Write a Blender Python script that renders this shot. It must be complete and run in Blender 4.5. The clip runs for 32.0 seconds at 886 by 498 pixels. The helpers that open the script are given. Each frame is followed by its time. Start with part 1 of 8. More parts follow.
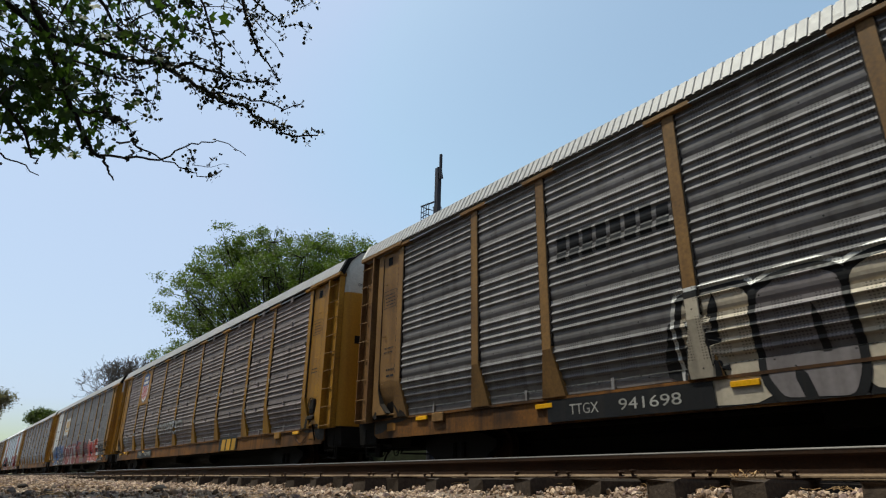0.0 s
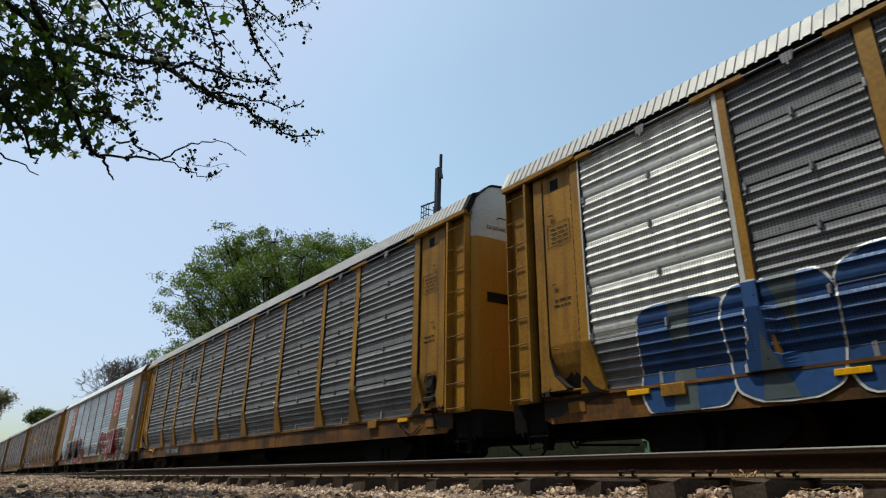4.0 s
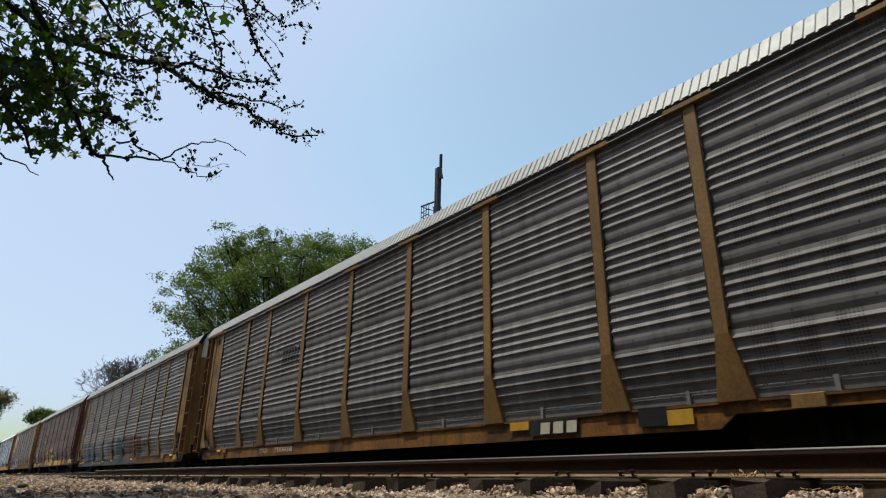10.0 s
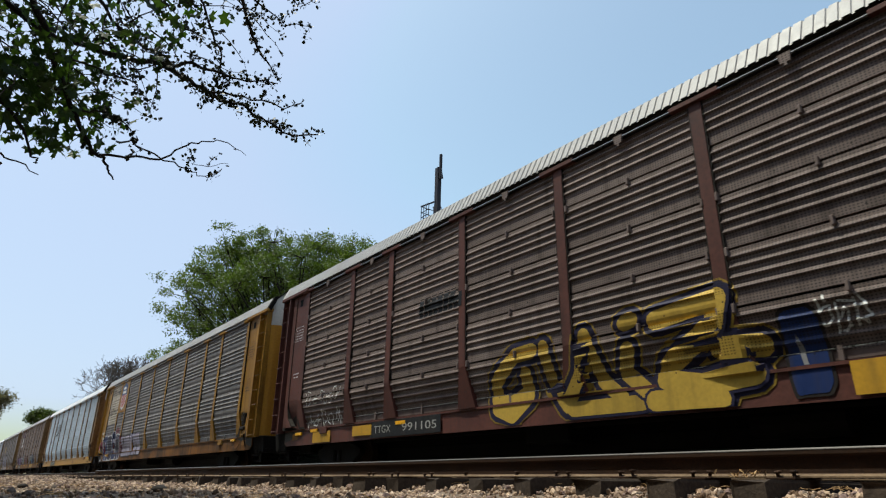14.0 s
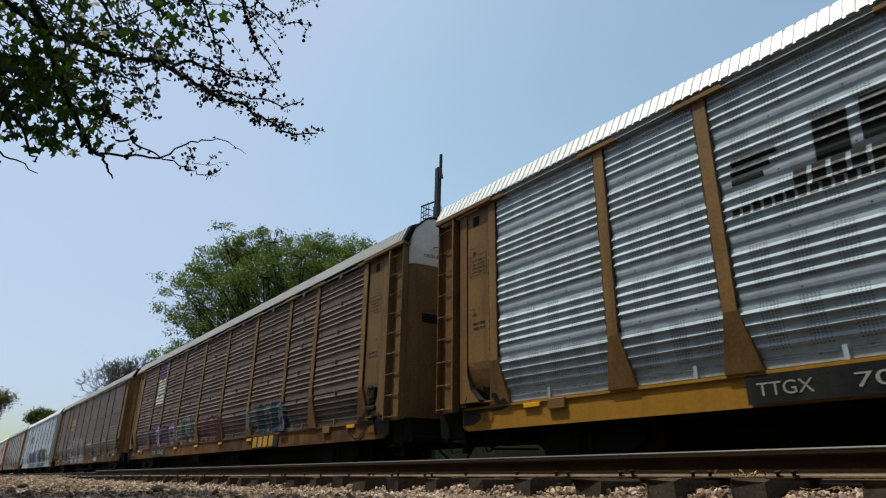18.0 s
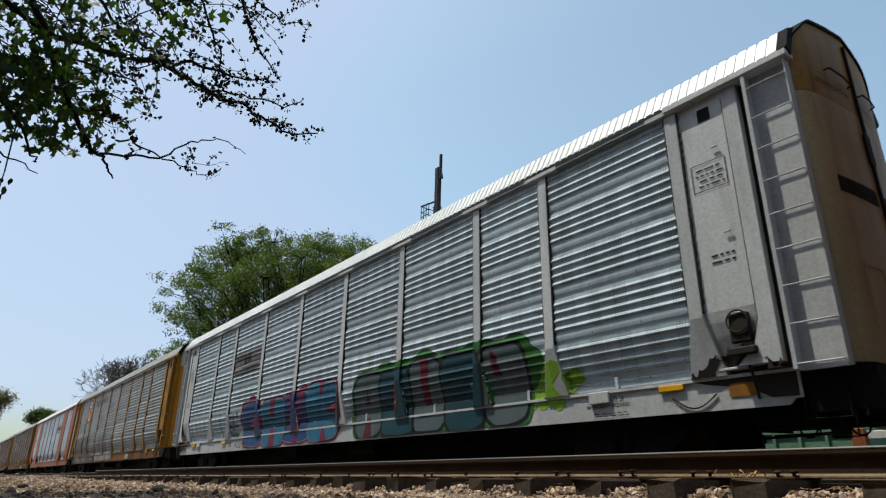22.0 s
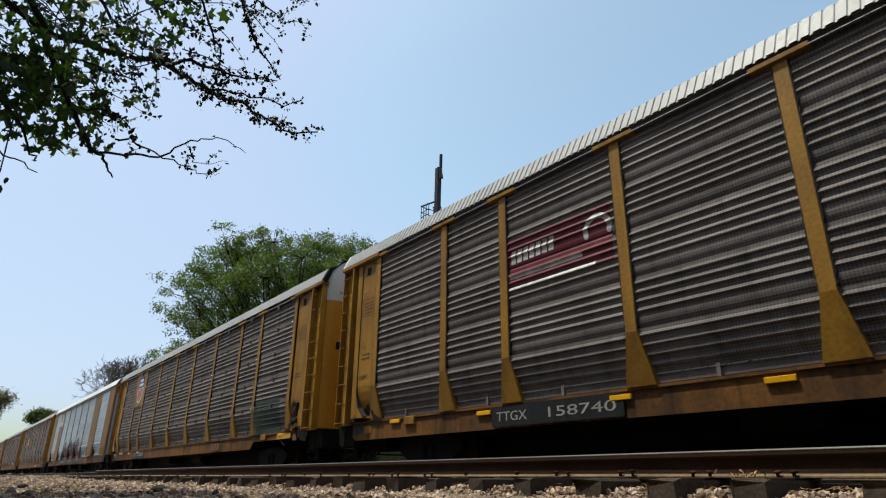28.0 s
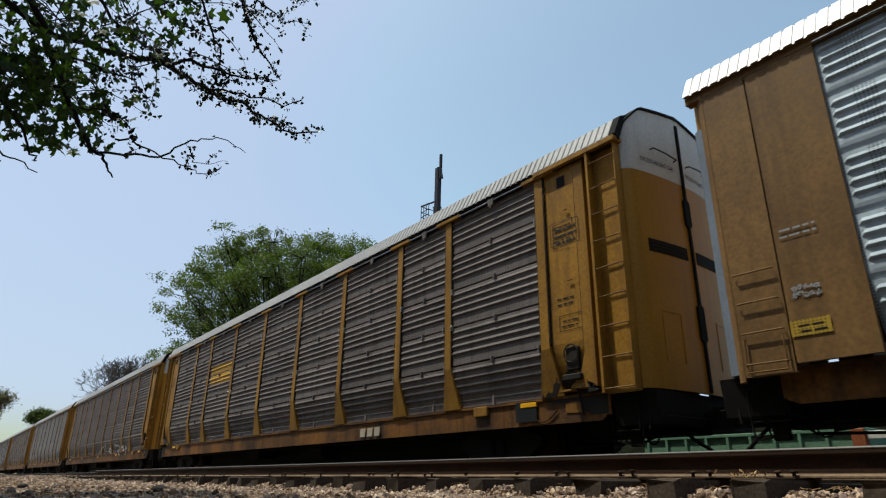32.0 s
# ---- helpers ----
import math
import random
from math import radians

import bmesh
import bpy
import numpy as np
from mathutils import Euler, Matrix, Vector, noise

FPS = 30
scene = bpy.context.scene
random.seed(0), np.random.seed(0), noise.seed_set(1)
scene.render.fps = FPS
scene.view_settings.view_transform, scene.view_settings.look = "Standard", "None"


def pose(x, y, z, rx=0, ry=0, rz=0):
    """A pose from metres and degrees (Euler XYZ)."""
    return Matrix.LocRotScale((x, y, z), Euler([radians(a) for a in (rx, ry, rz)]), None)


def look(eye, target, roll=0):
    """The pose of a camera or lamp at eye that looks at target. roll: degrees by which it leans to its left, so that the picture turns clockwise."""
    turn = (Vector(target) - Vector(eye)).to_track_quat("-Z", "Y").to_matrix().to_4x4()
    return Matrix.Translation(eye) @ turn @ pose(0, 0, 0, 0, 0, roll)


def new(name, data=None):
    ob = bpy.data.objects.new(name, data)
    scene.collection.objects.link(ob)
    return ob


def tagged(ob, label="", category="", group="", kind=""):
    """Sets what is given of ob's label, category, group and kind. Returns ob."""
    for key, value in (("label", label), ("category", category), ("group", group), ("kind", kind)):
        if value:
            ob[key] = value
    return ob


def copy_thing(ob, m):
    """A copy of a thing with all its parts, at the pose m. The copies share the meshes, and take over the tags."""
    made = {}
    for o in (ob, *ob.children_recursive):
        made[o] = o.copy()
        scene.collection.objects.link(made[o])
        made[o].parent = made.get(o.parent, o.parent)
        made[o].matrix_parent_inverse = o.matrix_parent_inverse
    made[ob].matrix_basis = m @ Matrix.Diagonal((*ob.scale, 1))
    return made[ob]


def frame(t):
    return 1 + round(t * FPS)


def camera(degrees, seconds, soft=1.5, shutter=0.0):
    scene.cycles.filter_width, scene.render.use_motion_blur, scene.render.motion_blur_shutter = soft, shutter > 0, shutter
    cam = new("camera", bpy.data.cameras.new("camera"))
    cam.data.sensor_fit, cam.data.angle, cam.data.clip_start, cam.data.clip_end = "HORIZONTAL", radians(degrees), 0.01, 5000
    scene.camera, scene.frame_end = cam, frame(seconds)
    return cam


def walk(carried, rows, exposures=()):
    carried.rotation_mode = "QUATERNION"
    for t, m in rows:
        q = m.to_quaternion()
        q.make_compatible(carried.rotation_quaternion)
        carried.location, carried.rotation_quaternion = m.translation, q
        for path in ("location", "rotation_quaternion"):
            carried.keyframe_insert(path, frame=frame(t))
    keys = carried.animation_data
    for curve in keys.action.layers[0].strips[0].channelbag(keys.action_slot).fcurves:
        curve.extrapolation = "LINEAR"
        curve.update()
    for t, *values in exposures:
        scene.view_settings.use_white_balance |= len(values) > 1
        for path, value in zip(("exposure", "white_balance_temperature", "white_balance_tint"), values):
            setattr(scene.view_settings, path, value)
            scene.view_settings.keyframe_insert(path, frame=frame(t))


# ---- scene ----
# Freight train of enclosed auto carriers passing a camera that lies on the ballast.
# x runs along the track (the train goes towards +x), y across it, z up from the rail foot.
import itertools

EYE = Vector((0, 0, -0.047))
AIM = EYE + Vector((-0.74465, 0.56720, 0.35182))
cam = camera(71.08, 32.0, soft=1.2, shutter=0.03)
walk(cam, [(0.0, look(EYE, AIM, 0.7245)), (32.0, look(EYE, AIM, 0.7245))], exposures=[(t, ev, 6600, 0) for t, ev in (
    (0, 0.66), (1.5, 0.72), (3, 0.68), (5, 0.67), (6, 0.63), (7, 0.58), (8, 0.58), (9, 0.67), (10, 0.69), (12, 0.72), (13, 0.69), (14, 0.75), (15.5, 0.72), (17, 0.67),
    (18, 0.53), (19, 0.62), (20, 0.67), (21, 0.67), (22, 0.64), (23, 0.53), (24, 0.65), (25, 0.59), (26.5, 0.62), (28, 0.74), (29, 0.72), (30, 0.72), (31, 0.58), (32, 0.58))])

# ---- sky and sun ----
SUN_EL, SUN_AZ = radians(69), radians(220)   # azimuth from +y towards +x
world = bpy.data.worlds.new("sky")
scene.world = world
world.use_nodes = True
wn, wl = world.node_tree.nodes, world.node_tree.links
sky = wn.new("ShaderNodeTexSky")
sky.sky_type, sky.sun_disc = "NISHITA", False
sky.sun_elevation, sky.sun_rotation = SUN_EL, SUN_AZ
sky.air_density, sky.dust_density, sky.ozone_density, sky.altitude = 1.12, 3.0, 0.1, 100
# thick dry haze: a slightly milky sky whose horizon never outshines the haze itself
milky, haze = wn.new("ShaderNodeMix"), wn.new("ShaderNodeMix")
for node, how, share, tone in ((milky, "MULTIPLY", 1.0, (1.05, 1.06, 1.0)), (haze, "DARKEN", 0.78, (2.50, 2.93, 4.25))):
    node.data_type, node.blend_type, node.inputs[0].default_value, node.inputs[7].default_value = "RGBA", how, share, (*tone, 1)
    node.clamp_result = False
wl.new(sky.outputs[0], milky.inputs[6])
wl.new(milky.outputs[2], haze.inputs[6])
wl.new(haze.outputs[2], wn["Background"].inputs[0])
wn["Background"].inputs[1].default_value = 0.136
sun = new("sun", bpy.data.lights.new("sun", "SUN"))
sun.data.energy, sun.data.angle, sun.data.color = 2.7, radians(0.6), (1.0, 0.95, 0.86)
to_sun = Vector((math.sin(SUN_AZ) * math.cos(SUN_EL), math.cos(SUN_AZ) * math.cos(SUN_EL), math.sin(SUN_EL)))
sun.matrix_basis = look(to_sun * 50, (0, 0, 0))


# ---- materials ----
def mat(name, col, col2=None, rough=0.6, metal=0.0, big=1.2, small=25.0, amt=0.5, grain=0.25, bump=0.15,
        streak=None, streak_amt=0.5, vary=0.12, space="Object", gloss=0.25):
    """Paint, metal, wood or stone: two colours mixed by large noise, fine grain, vertical streaks, relief."""
    m = bpy.data.materials.new(name)
    m.use_nodes = True
    n, l = m.node_tree.nodes, m.node_tree.links
    p = n["Principled BSDF"]
    p.inputs["Roughness"].default_value, p.inputs["Metallic"].default_value = rough, metal
    p.inputs["Specular IOR Level"].default_value = gloss
    tc = n.new("ShaderNodeTexCoord")
    info = n.new("ShaderNodeObjectInfo")
    off = n.new("ShaderNodeVectorMath")
    off.operation = "MULTIPLY_ADD"
    comb = n.new("ShaderNodeCombineXYZ")
    for i in range(3):
        l.new(info.outputs["Random"], comb.inputs[i])
    l.new(comb.outputs[0], off.inputs[0])
    off.inputs[1].default_value = (37, 61, 23)
    l.new(tc.outputs[space], off.inputs[2])

    def noise_of(scale, detail=5.0, stretch=None):
        t = n.new("ShaderNodeTexNoise")
        t.inputs["Scale"].default_value, t.inputs["Detail"].default_value = scale, detail
        src = off.outputs[0]
        if stretch:
            mp = n.new("ShaderNodeMapping")
            mp.inputs["Scale"].default_value = stretch
            l.new(src, mp.inputs[0])
            src = mp.outputs[0]
        l.new(src, t.inputs["Vector"])
        return t.outputs["Fac"]

    def ranged(src, a, b, c=0.0, d=1.0):
        r = n.new("ShaderNodeMapRange")
        r.inputs[1].default_value, r.inputs[2].default_value = a, b
        r.inputs[3].default_value, r.inputs[4].default_value = c, d
        l.new(src, r.inputs[0])
        return r.outputs[0]

    def mixed(fac, a, b, how="MIX"):
        x = n.new("ShaderNodeMix")
        x.data_type, x.blend_type = "RGBA", how
        if isinstance(fac, float):
            x.inputs[0].default_value = fac
        else:
            l.new(fac, x.inputs[0])
        for s, v in ((x.inputs[6], a), (x.inputs[7], b)):
            if isinstance(v, tuple):
                s.default_value = (*v, 1)
            else:
                l.new(v, s)
        return x.outputs[2]
    col2 = col2 or tuple(c * 0.6 for c in col)
    c = mixed(ranged(noise_of(big), 0.38, 0.68, 0.0, amt), col, col2)
    if streak:
        c = mixed(ranged(noise_of(1.0, 4.0, (5.0, 5.0, 0.35)), 0.5, 0.75, 0.0, streak_amt), c, streak)
    fine = noise_of(small, 6.0)
    g = ranged(fine, 0.3, 0.7, 1.0 - grain, 1.0 + grain)
    if vary:
        w = n.new("ShaderNodeMath")
        w.operation = "MULTIPLY"
        l.new(ranged(info.outputs["Random"], 0, 1, 1 - vary, 1 + vary), w.inputs[0])
        l.new(g, w.inputs[1])
        g = w.outputs[0]
    hsv = n.new("ShaderNodeHueSaturation")
    l.new(c, hsv.inputs["Color"])
    l.new(g, hsv.inputs["Value"])
    l.new(hsv.outputs[0], p.inputs["Base Color"])
    l.new(ranged(fine, 0.3, 0.7, max(rough - 0.12, 0.05), min(rough + 0.15, 1.0)), p.inputs["Roughness"])
    if bump:
        b = n.new("ShaderNodeBump")
        b.inputs["Strength"].default_value, b.inputs["Distance"].default_value = bump, 0.01
        l.new(fine, b.inputs["Height"])
        l.new(b.outputs[0], p.inputs["Normal"])
    return m


def perforated(name, col, col2, rough, metal, streak, streak_amt=0.6, dots=0.6, depth=0.6):
    """Sheet metal with rows of small punched holes in bands, dark where one looks through them."""
    m = mat(name, col, col2, rough, metal, 0.8, 18, 0.7, 0.10, 0.03, streak, streak_amt, 0.10)
    n, l = m.node_tree.nodes, m.node_tree.links
    p = n["Principled BSDF"]
    src = p.inputs["Base Color"].links[0].from_socket
    tc = n.new("ShaderNodeTexCoord")
    sep = n.new("ShaderNodeSeparateXYZ")
    l.new(tc.outputs["Object"], sep.inputs[0])

    def op(kind, a, b=None):
        x = n.new("ShaderNodeMath")
        x.operation = kind
        for s, v in zip(x.inputs, (a, b)):
            if v is None:
                continue
            if isinstance(v, (int, float)):
                s.default_value = v
            else:
                l.new(v, s)
        return x.outputs[0]
    fx = op("SUBTRACT", op("FRACT", op("MULTIPLY", sep.outputs[0], 22.0)), 0.5)
    fz = op("SUBTRACT", op("FRACT", op("MULTIPLY", sep.outputs[2], 26.0)), 0.5)
    r = op("SQRT", op("ADD", op("MULTIPLY", fx, fx), op("MULTIPLY", fz, fz)))
    hole = op("LESS_THAN", r, 0.29)
    v = op("FRACT", op("DIVIDE", op("SUBTRACT", sep.outputs[2], 1.36), 0.822))
    band = op("MULTIPLY", op("LESS_THAN", op("FRACT", op("MULTIPLY", sep.outputs[0], 1.9)), dots), op("GREATER_THAN", v, 0.0 if dots > 1 else 0.27))
    # bolt heads along the plain band
    bx = op("DIVIDE", op("SUBTRACT", op("FRACT", op("MULTIPLY", sep.outputs[0], 1.06)), 0.5), 1.06)
    bz = op("MULTIPLY", op("SUBTRACT", v, 0.13), 0.822)
    bolt = op("LESS_THAN", op("ADD", op("MULTIPLY", bx, bx), op("MULTIPLY", bz, bz)), 0.00018)
    k = op("MULTIPLY", op("MULTIPLY", op("MULTIPLY", hole, band), depth), op("GREATER_THAN", sep.outputs[2], 1.45))
    k = op("MAXIMUM", k, op("MULTIPLY", op("MULTIPLY", bolt, 0.85), op("GREATER_THAN", sep.outputs[2], 1.40)))
    x = n.new("ShaderNodeMix")
    x.data_type = "RGBA"
    l.new(k, x.inputs[0])
    l.new(src, x.inputs[6])
    x.inputs[7].default_value = (0.012, 0.012, 0.012, 1)
    l.new(x.outputs[2], p.inputs["Base Color"])
    return m


GRIME = (0.05, 0.04, 0.032)
yellow = mat("yellow_paint", (0.302, 0.149, 0.016), (0.194, 0.092, 0.013), 0.55, 0, 1.0, 20, 0.8, 0.22, 0.1, (0.095, 0.043, 0.016), 0.7)
yellow_dull = mat("tan_yellow_paint", (0.211, 0.113, 0.037), (0.132, 0.069, 0.025), 0.6, 0, 1.0, 20, 0.8, 0.22, 0.1, (0.092, 0.046, 0.016), 0.65)
ladder_rust = mat("rusty_brown_plate", (0.13, 0.062, 0.022), (0.20, 0.105, 0.035), 0.7, 0, 2.0, 20, 0.8, 0.25, 0.1, (0.06, 0.03, 0.014), 0.6)
rust_brown = mat("rusty_brown_door_paint", (0.25, 0.098, 0.024), (0.155, 0.060, 0.017), 0.65, 0, 0.8, 18, 0.9, 0.22, 0.1, (0.045, 0.02, 0.01), 0.6)
tan_grime = mat("dirty_tan_paint", (0.185, 0.110, 0.042), (0.122, 0.071, 0.029), 0.65, 0, 1.0, 20, 0.8, 0.22, 0.1, (0.069, 0.044, 0.025), 0.6)
# fresh sill paint; on end doors its brightness stands for bounced light
yellow_bright = mat("fresh_and_bounce_lit_yellow_paint", (0.405, 0.195, 0.019), (0.325, 0.150, 0.018), 0.5, 0, 1.0, 20, 0.5, 0.12, 0.05, (0.192, 0.088, 0.024), 0.3)
# grime and the shade below the overhanging side, both put into the sill colour
grimy_shaded_yellow = mat("grimy_shaded_yellow_sill_paint", (0.191, 0.079, 0.017), (0.042, 0.022, 0.012), 0.7, 0, 0.9, 16, 1.0, 0.3, 0.15, (0.027, 0.016, 0.011), 0.85, gloss=0.2)
brown_paint = mat("oxide_brown_paint", (0.106, 0.037, 0.028), (0.062, 0.025, 0.021), 0.6, 0, 1.0, 20, 0.7, 0.2, 0.1, (0.035, 0.018, 0.016), 0.5)
orange_paint = mat("orange_paint", (0.27, 0.060, 0.010), (0.20, 0.043, 0.008), 0.5, 0, 0.8, 18, 0.6, 0.12, 0.05, (0.2, 0.06, 0.03), 0.3)
white_paint = mat("white_paint", (0.55, 0.53, 0.49), (0.40, 0.38, 0.35), 0.55, 0, 1.0, 22, 0.5, 0.12, 0.05, (0.35, 0.3, 0.25), 0.3)
blue_grey = mat("blue_grey_paint", (0.16, 0.19, 0.24), (0.11, 0.13, 0.16), 0.55, 0, 1.0, 20, 0.6, 0.15, 0.06, (0.1, 0.09, 0.08), 0.5)
cream_paint = mat("cream_paint", (0.450, 0.370, 0.264), (0.342, 0.275, 0.192), 0.55, 0, 1.0, 20, 0.6, 0.15, 0.06, (0.180, 0.103, 0.048), 0.5)
tan_cream = mat("tan_cream_paint", (0.36, 0.265, 0.15), (0.27, 0.19, 0.10), 0.6, 0, 1.0, 20, 0.7, 0.15, 0.06, (0.14, 0.08, 0.04), 0.5)
grey_paint = mat("light_grey_paint", (0.47, 0.47, 0.49), (0.37, 0.37, 0.38), 0.55, 0, 1.0, 22, 0.5, 0.12, 0.05, (0.2, 0.17, 0.15), 0.35)
# near-white copy of the roof metal, with the sun's glare put into it
glare_roof = mat("sun_glare_galvanised_roof", (0.74, 0.73, 0.72), (0.60, 0.59, 0.58), 0.42, 0.1, 0.5, 12, 0.5, 0.12, 0.05, None, 0.5, 0.05)
roof_white = mat("galvanised_roof", (0.36, 0.345, 0.335), (0.27, 0.257, 0.248), 0.5, 0.0, 0.5, 12, 0.5, 0.15, 0.05, None, 0.5, 0.05)
grey_sheet = perforated("weathered_galvanised_sheet", (0.218, 0.206, 0.209), (0.147, 0.138, 0.138), 0.76, 0.1, (0.089, 0.078, 0.071))
mid_sheet = perforated("dulled_galvanised_sheet", (0.356, 0.370, 0.389), (0.262, 0.272, 0.285), 0.76, 0.1, (0.140, 0.136, 0.131))
silver_sheet = perforated("bright_galvanised_sheet", (0.450, 0.517, 0.585), (0.373, 0.432, 0.491), 0.72, 0.12, (0.198, 0.207, 0.216), 0.4, 0.5)
dark_sheet = perforated("sooty_galvanised_sheet", (0.180, 0.152, 0.148), (0.115, 0.097, 0.092), 0.76, 0.1, (0.058, 0.050, 0.045), 0.6, 1.1, 0.6)
dull_sheet = perforated("dull_dark_galvanised_sheet", (0.200, 0.182, 0.184), (0.133, 0.120, 0.119), 0.76, 0.1, (0.080, 0.067, 0.061))
slate_sheet = perforated("slate_grey_sheet", (0.228, 0.230, 0.245), (0.154, 0.155, 0.166), 0.76, 0.1, (0.091, 0.087, 0.084), 0.5, 1.1, 0.6)
mauve_sheet = perforated("dusty_mauve_grey_sheet", (0.251, 0.214, 0.211), (0.169, 0.141, 0.138), 0.76, 0.1, (0.082, 0.070, 0.064), 0.6, 1.1, 0.6)
brown_sheet = perforated("rust_stained_sheet", (0.193, 0.148, 0.134), (0.121, 0.087, 0.079), 0.76, 0.1, (0.055, 0.038, 0.031), 0.6, 1.1, 0.6)
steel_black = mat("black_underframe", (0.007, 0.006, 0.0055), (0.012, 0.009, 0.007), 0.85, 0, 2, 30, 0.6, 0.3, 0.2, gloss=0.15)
# near-black colour that paints the shade inside gaps, slots and hand holes
opening_shade = mat("painted_opening_shade", (0.008, 0.008, 0.008), None, 0.9, 0, 2, 30, 0.2, 0.1, 0)
lip_metal = mat("worn_galvanised_lip", (0.42, 0.41, 0.40), (0.25, 0.24, 0.23), 0.32, 0.85, 2, 30, 0.6, 0.2, 0.05)
# for rusty, grimy parts, and for the shadow gap painted beside the posts
grime_shade_edge = mat("rusted_grimy_shaded_edge", (0.022, 0.016, 0.012), (0.012, 0.010, 0.009), 0.8, 0, 3, 40, 0.6, 0.3, 0.2)
rail_steel = mat("rusty_rail_steel", (0.045, 0.022, 0.012), (0.022, 0.012, 0.008), 0.8, 0.0, 3, 60, 0.7, 0.3, 0.3, gloss=0.2)
rail_top = mat("polished_railhead", (0.11, 0.10, 0.092), (0.07, 0.06, 0.052), 0.45, 0.4, 3, 60, 0.5, 0.1, 0.02)
tie_wood = mat("weathered_tie_wood", (0.055, 0.041, 0.032), (0.028, 0.021, 0.017), 0.95, 0, 3, 40, 0.7, 0.35, 0.6, gloss=0.15)
stone = mat("ballast_stone", (0.38, 0.31, 0.25), (0.245, 0.198, 0.162), 0.9, 0, 7, 60, 0.8, 0.3, 0.4)


def pebbled(m):
    """Every loose stone takes a tone of its own: cream, tan, grey, mauve or dark brown."""
    n, l = m.node_tree.nodes, m.node_tree.links
    p = n["Principled BSDF"]
    src = p.inputs["Base Color"].links[0].from_socket
    geo, ramp, x = n.new("ShaderNodeNewGeometry"), n.new("ShaderNodeValToRGB"), n.new("ShaderNodeMix")
    ramp.color_ramp.interpolation = "CONSTANT"
    tones = ((0.0, (0.30, 0.22, 0.16)), (0.2, (0.72, 0.60, 0.52)), (0.36, (1.35, 1.2, 1.05)), (0.52, (0.62, 0.52, 0.55)), (0.66, (1.0, 0.86, 0.75)), (0.82, (0.45, 0.42, 0.42)), (0.93, (1.7, 1.6, 1.5)))
    for i, (at, c) in enumerate(tones):
        e = ramp.color_ramp.elements[i] if i < 2 else ramp.color_ramp.elements.new(at)
        e.position, e.color = at, (*c, 1)
    l.new(geo.outputs["Random Per Island"], ramp.inputs[0])
    x.data_type, x.blend_type, x.inputs[0].default_value = "RGBA", "MULTIPLY", 1.0
    l.new(src, x.inputs[6])
    l.new(ramp.outputs[0], x.inputs[7])
    l.new(x.outputs[2], p.inputs["Base Color"])


pebbled(stone)
# the shade under the train is put into this dark bed colour
track_bed = mat("shade_dark_track_bed", (0.038, 0.031, 0.025), (0.022, 0.018, 0.015), 0.95, 0, 1.5, 30, 0.8, 0.35, 0.8, vary=0)
dirt = mat("dusty_gravel_ground", (0.20, 0.15, 0.11), (0.11, 0.083, 0.061), 0.95, 0, 2.5, 45, 0.8, 0.35, 0.6, vary=0)
bark = mat("dark_bark", (0.028, 0.022, 0.018), (0.016, 0.013, 0.011), 0.9, 0, 6, 50, 0.7, 0.3, 0.6)
bark_far = mat("grey_bark", (0.075, 0.06, 0.05), (0.05, 0.04, 0.034), 0.9, 0, 2, 20, 0.7, 0.3, 0.4)
mast_paint = mat("dark_mast_paint", (0.02, 0.02, 0.028), (0.035, 0.03, 0.03), 0.6, 0.2, 3, 30, 0.6, 0.2, 0.1)
green_paint = mat("pale_green_paint", (0.12, 0.22, 0.145), (0.08, 0.16, 0.105), 0.6, 0, 1, 20, 0.6, 0.2, 0.1)
amber = mat("amber_reflector", (0.72, 0.36, 0.01), (0.6, 0.28, 0.01), 0.3, 0, 5, 40, 0.4, 0.1, 0)


def leaf_mat(name, col, col2, trans=0.45):
    m = mat(name, col, col2, 0.45, 0, 2.0, 30, 0.8, 0.25, 0.0, vary=0.3)
    n, l = m.node_tree.nodes, m.node_tree.links
    p, out = n["Principled BSDF"], n["Material Output"]
    t = n.new("ShaderNodeBsdfTranslucent")
    mix = n.new("ShaderNodeMixShader")
    mix.inputs[0].default_value = trans
    hue = n.new("ShaderNodeMix")
    hue.data_type, hue.blend_type, hue.inputs[0].default_value = "RGBA", "MULTIPLY", 1.0
    l.new(p.inputs["Base Color"].links[0].from_socket, hue.inputs[6])
    hue.inputs[7].default_value = (1.8, 2.2, 0.7, 1)
    l.new(hue.outputs[2], t.inputs[0])
    l.new(p.outputs[0], mix.inputs[1])
    l.new(t.outputs[0], mix.inputs[2])
    l.new(mix.outputs[0], out.inputs[0])
    return m


leaf_near = leaf_mat("dark_green_leaf", (0.036, 0.060, 0.018), (0.019, 0.032, 0.011), 0.34)
leaf_bud = leaf_mat("dark_bud_leaf", (0.022, 0.024, 0.014), (0.012, 0.012, 0.009), 0.12)
leaf_young = leaf_mat("bright_young_leaf", (0.06, 0.12, 0.015), (0.035, 0.075, 0.01), 0.55)
leaf_far = leaf_mat("green_foliage", (0.074, 0.098, 0.022), (0.032, 0.044, 0.012), 0.32)
leaf_dry = leaf_mat("dull_olive_foliage", (0.12, 0.10, 0.07), (0.075, 0.062, 0.045), 0.3)


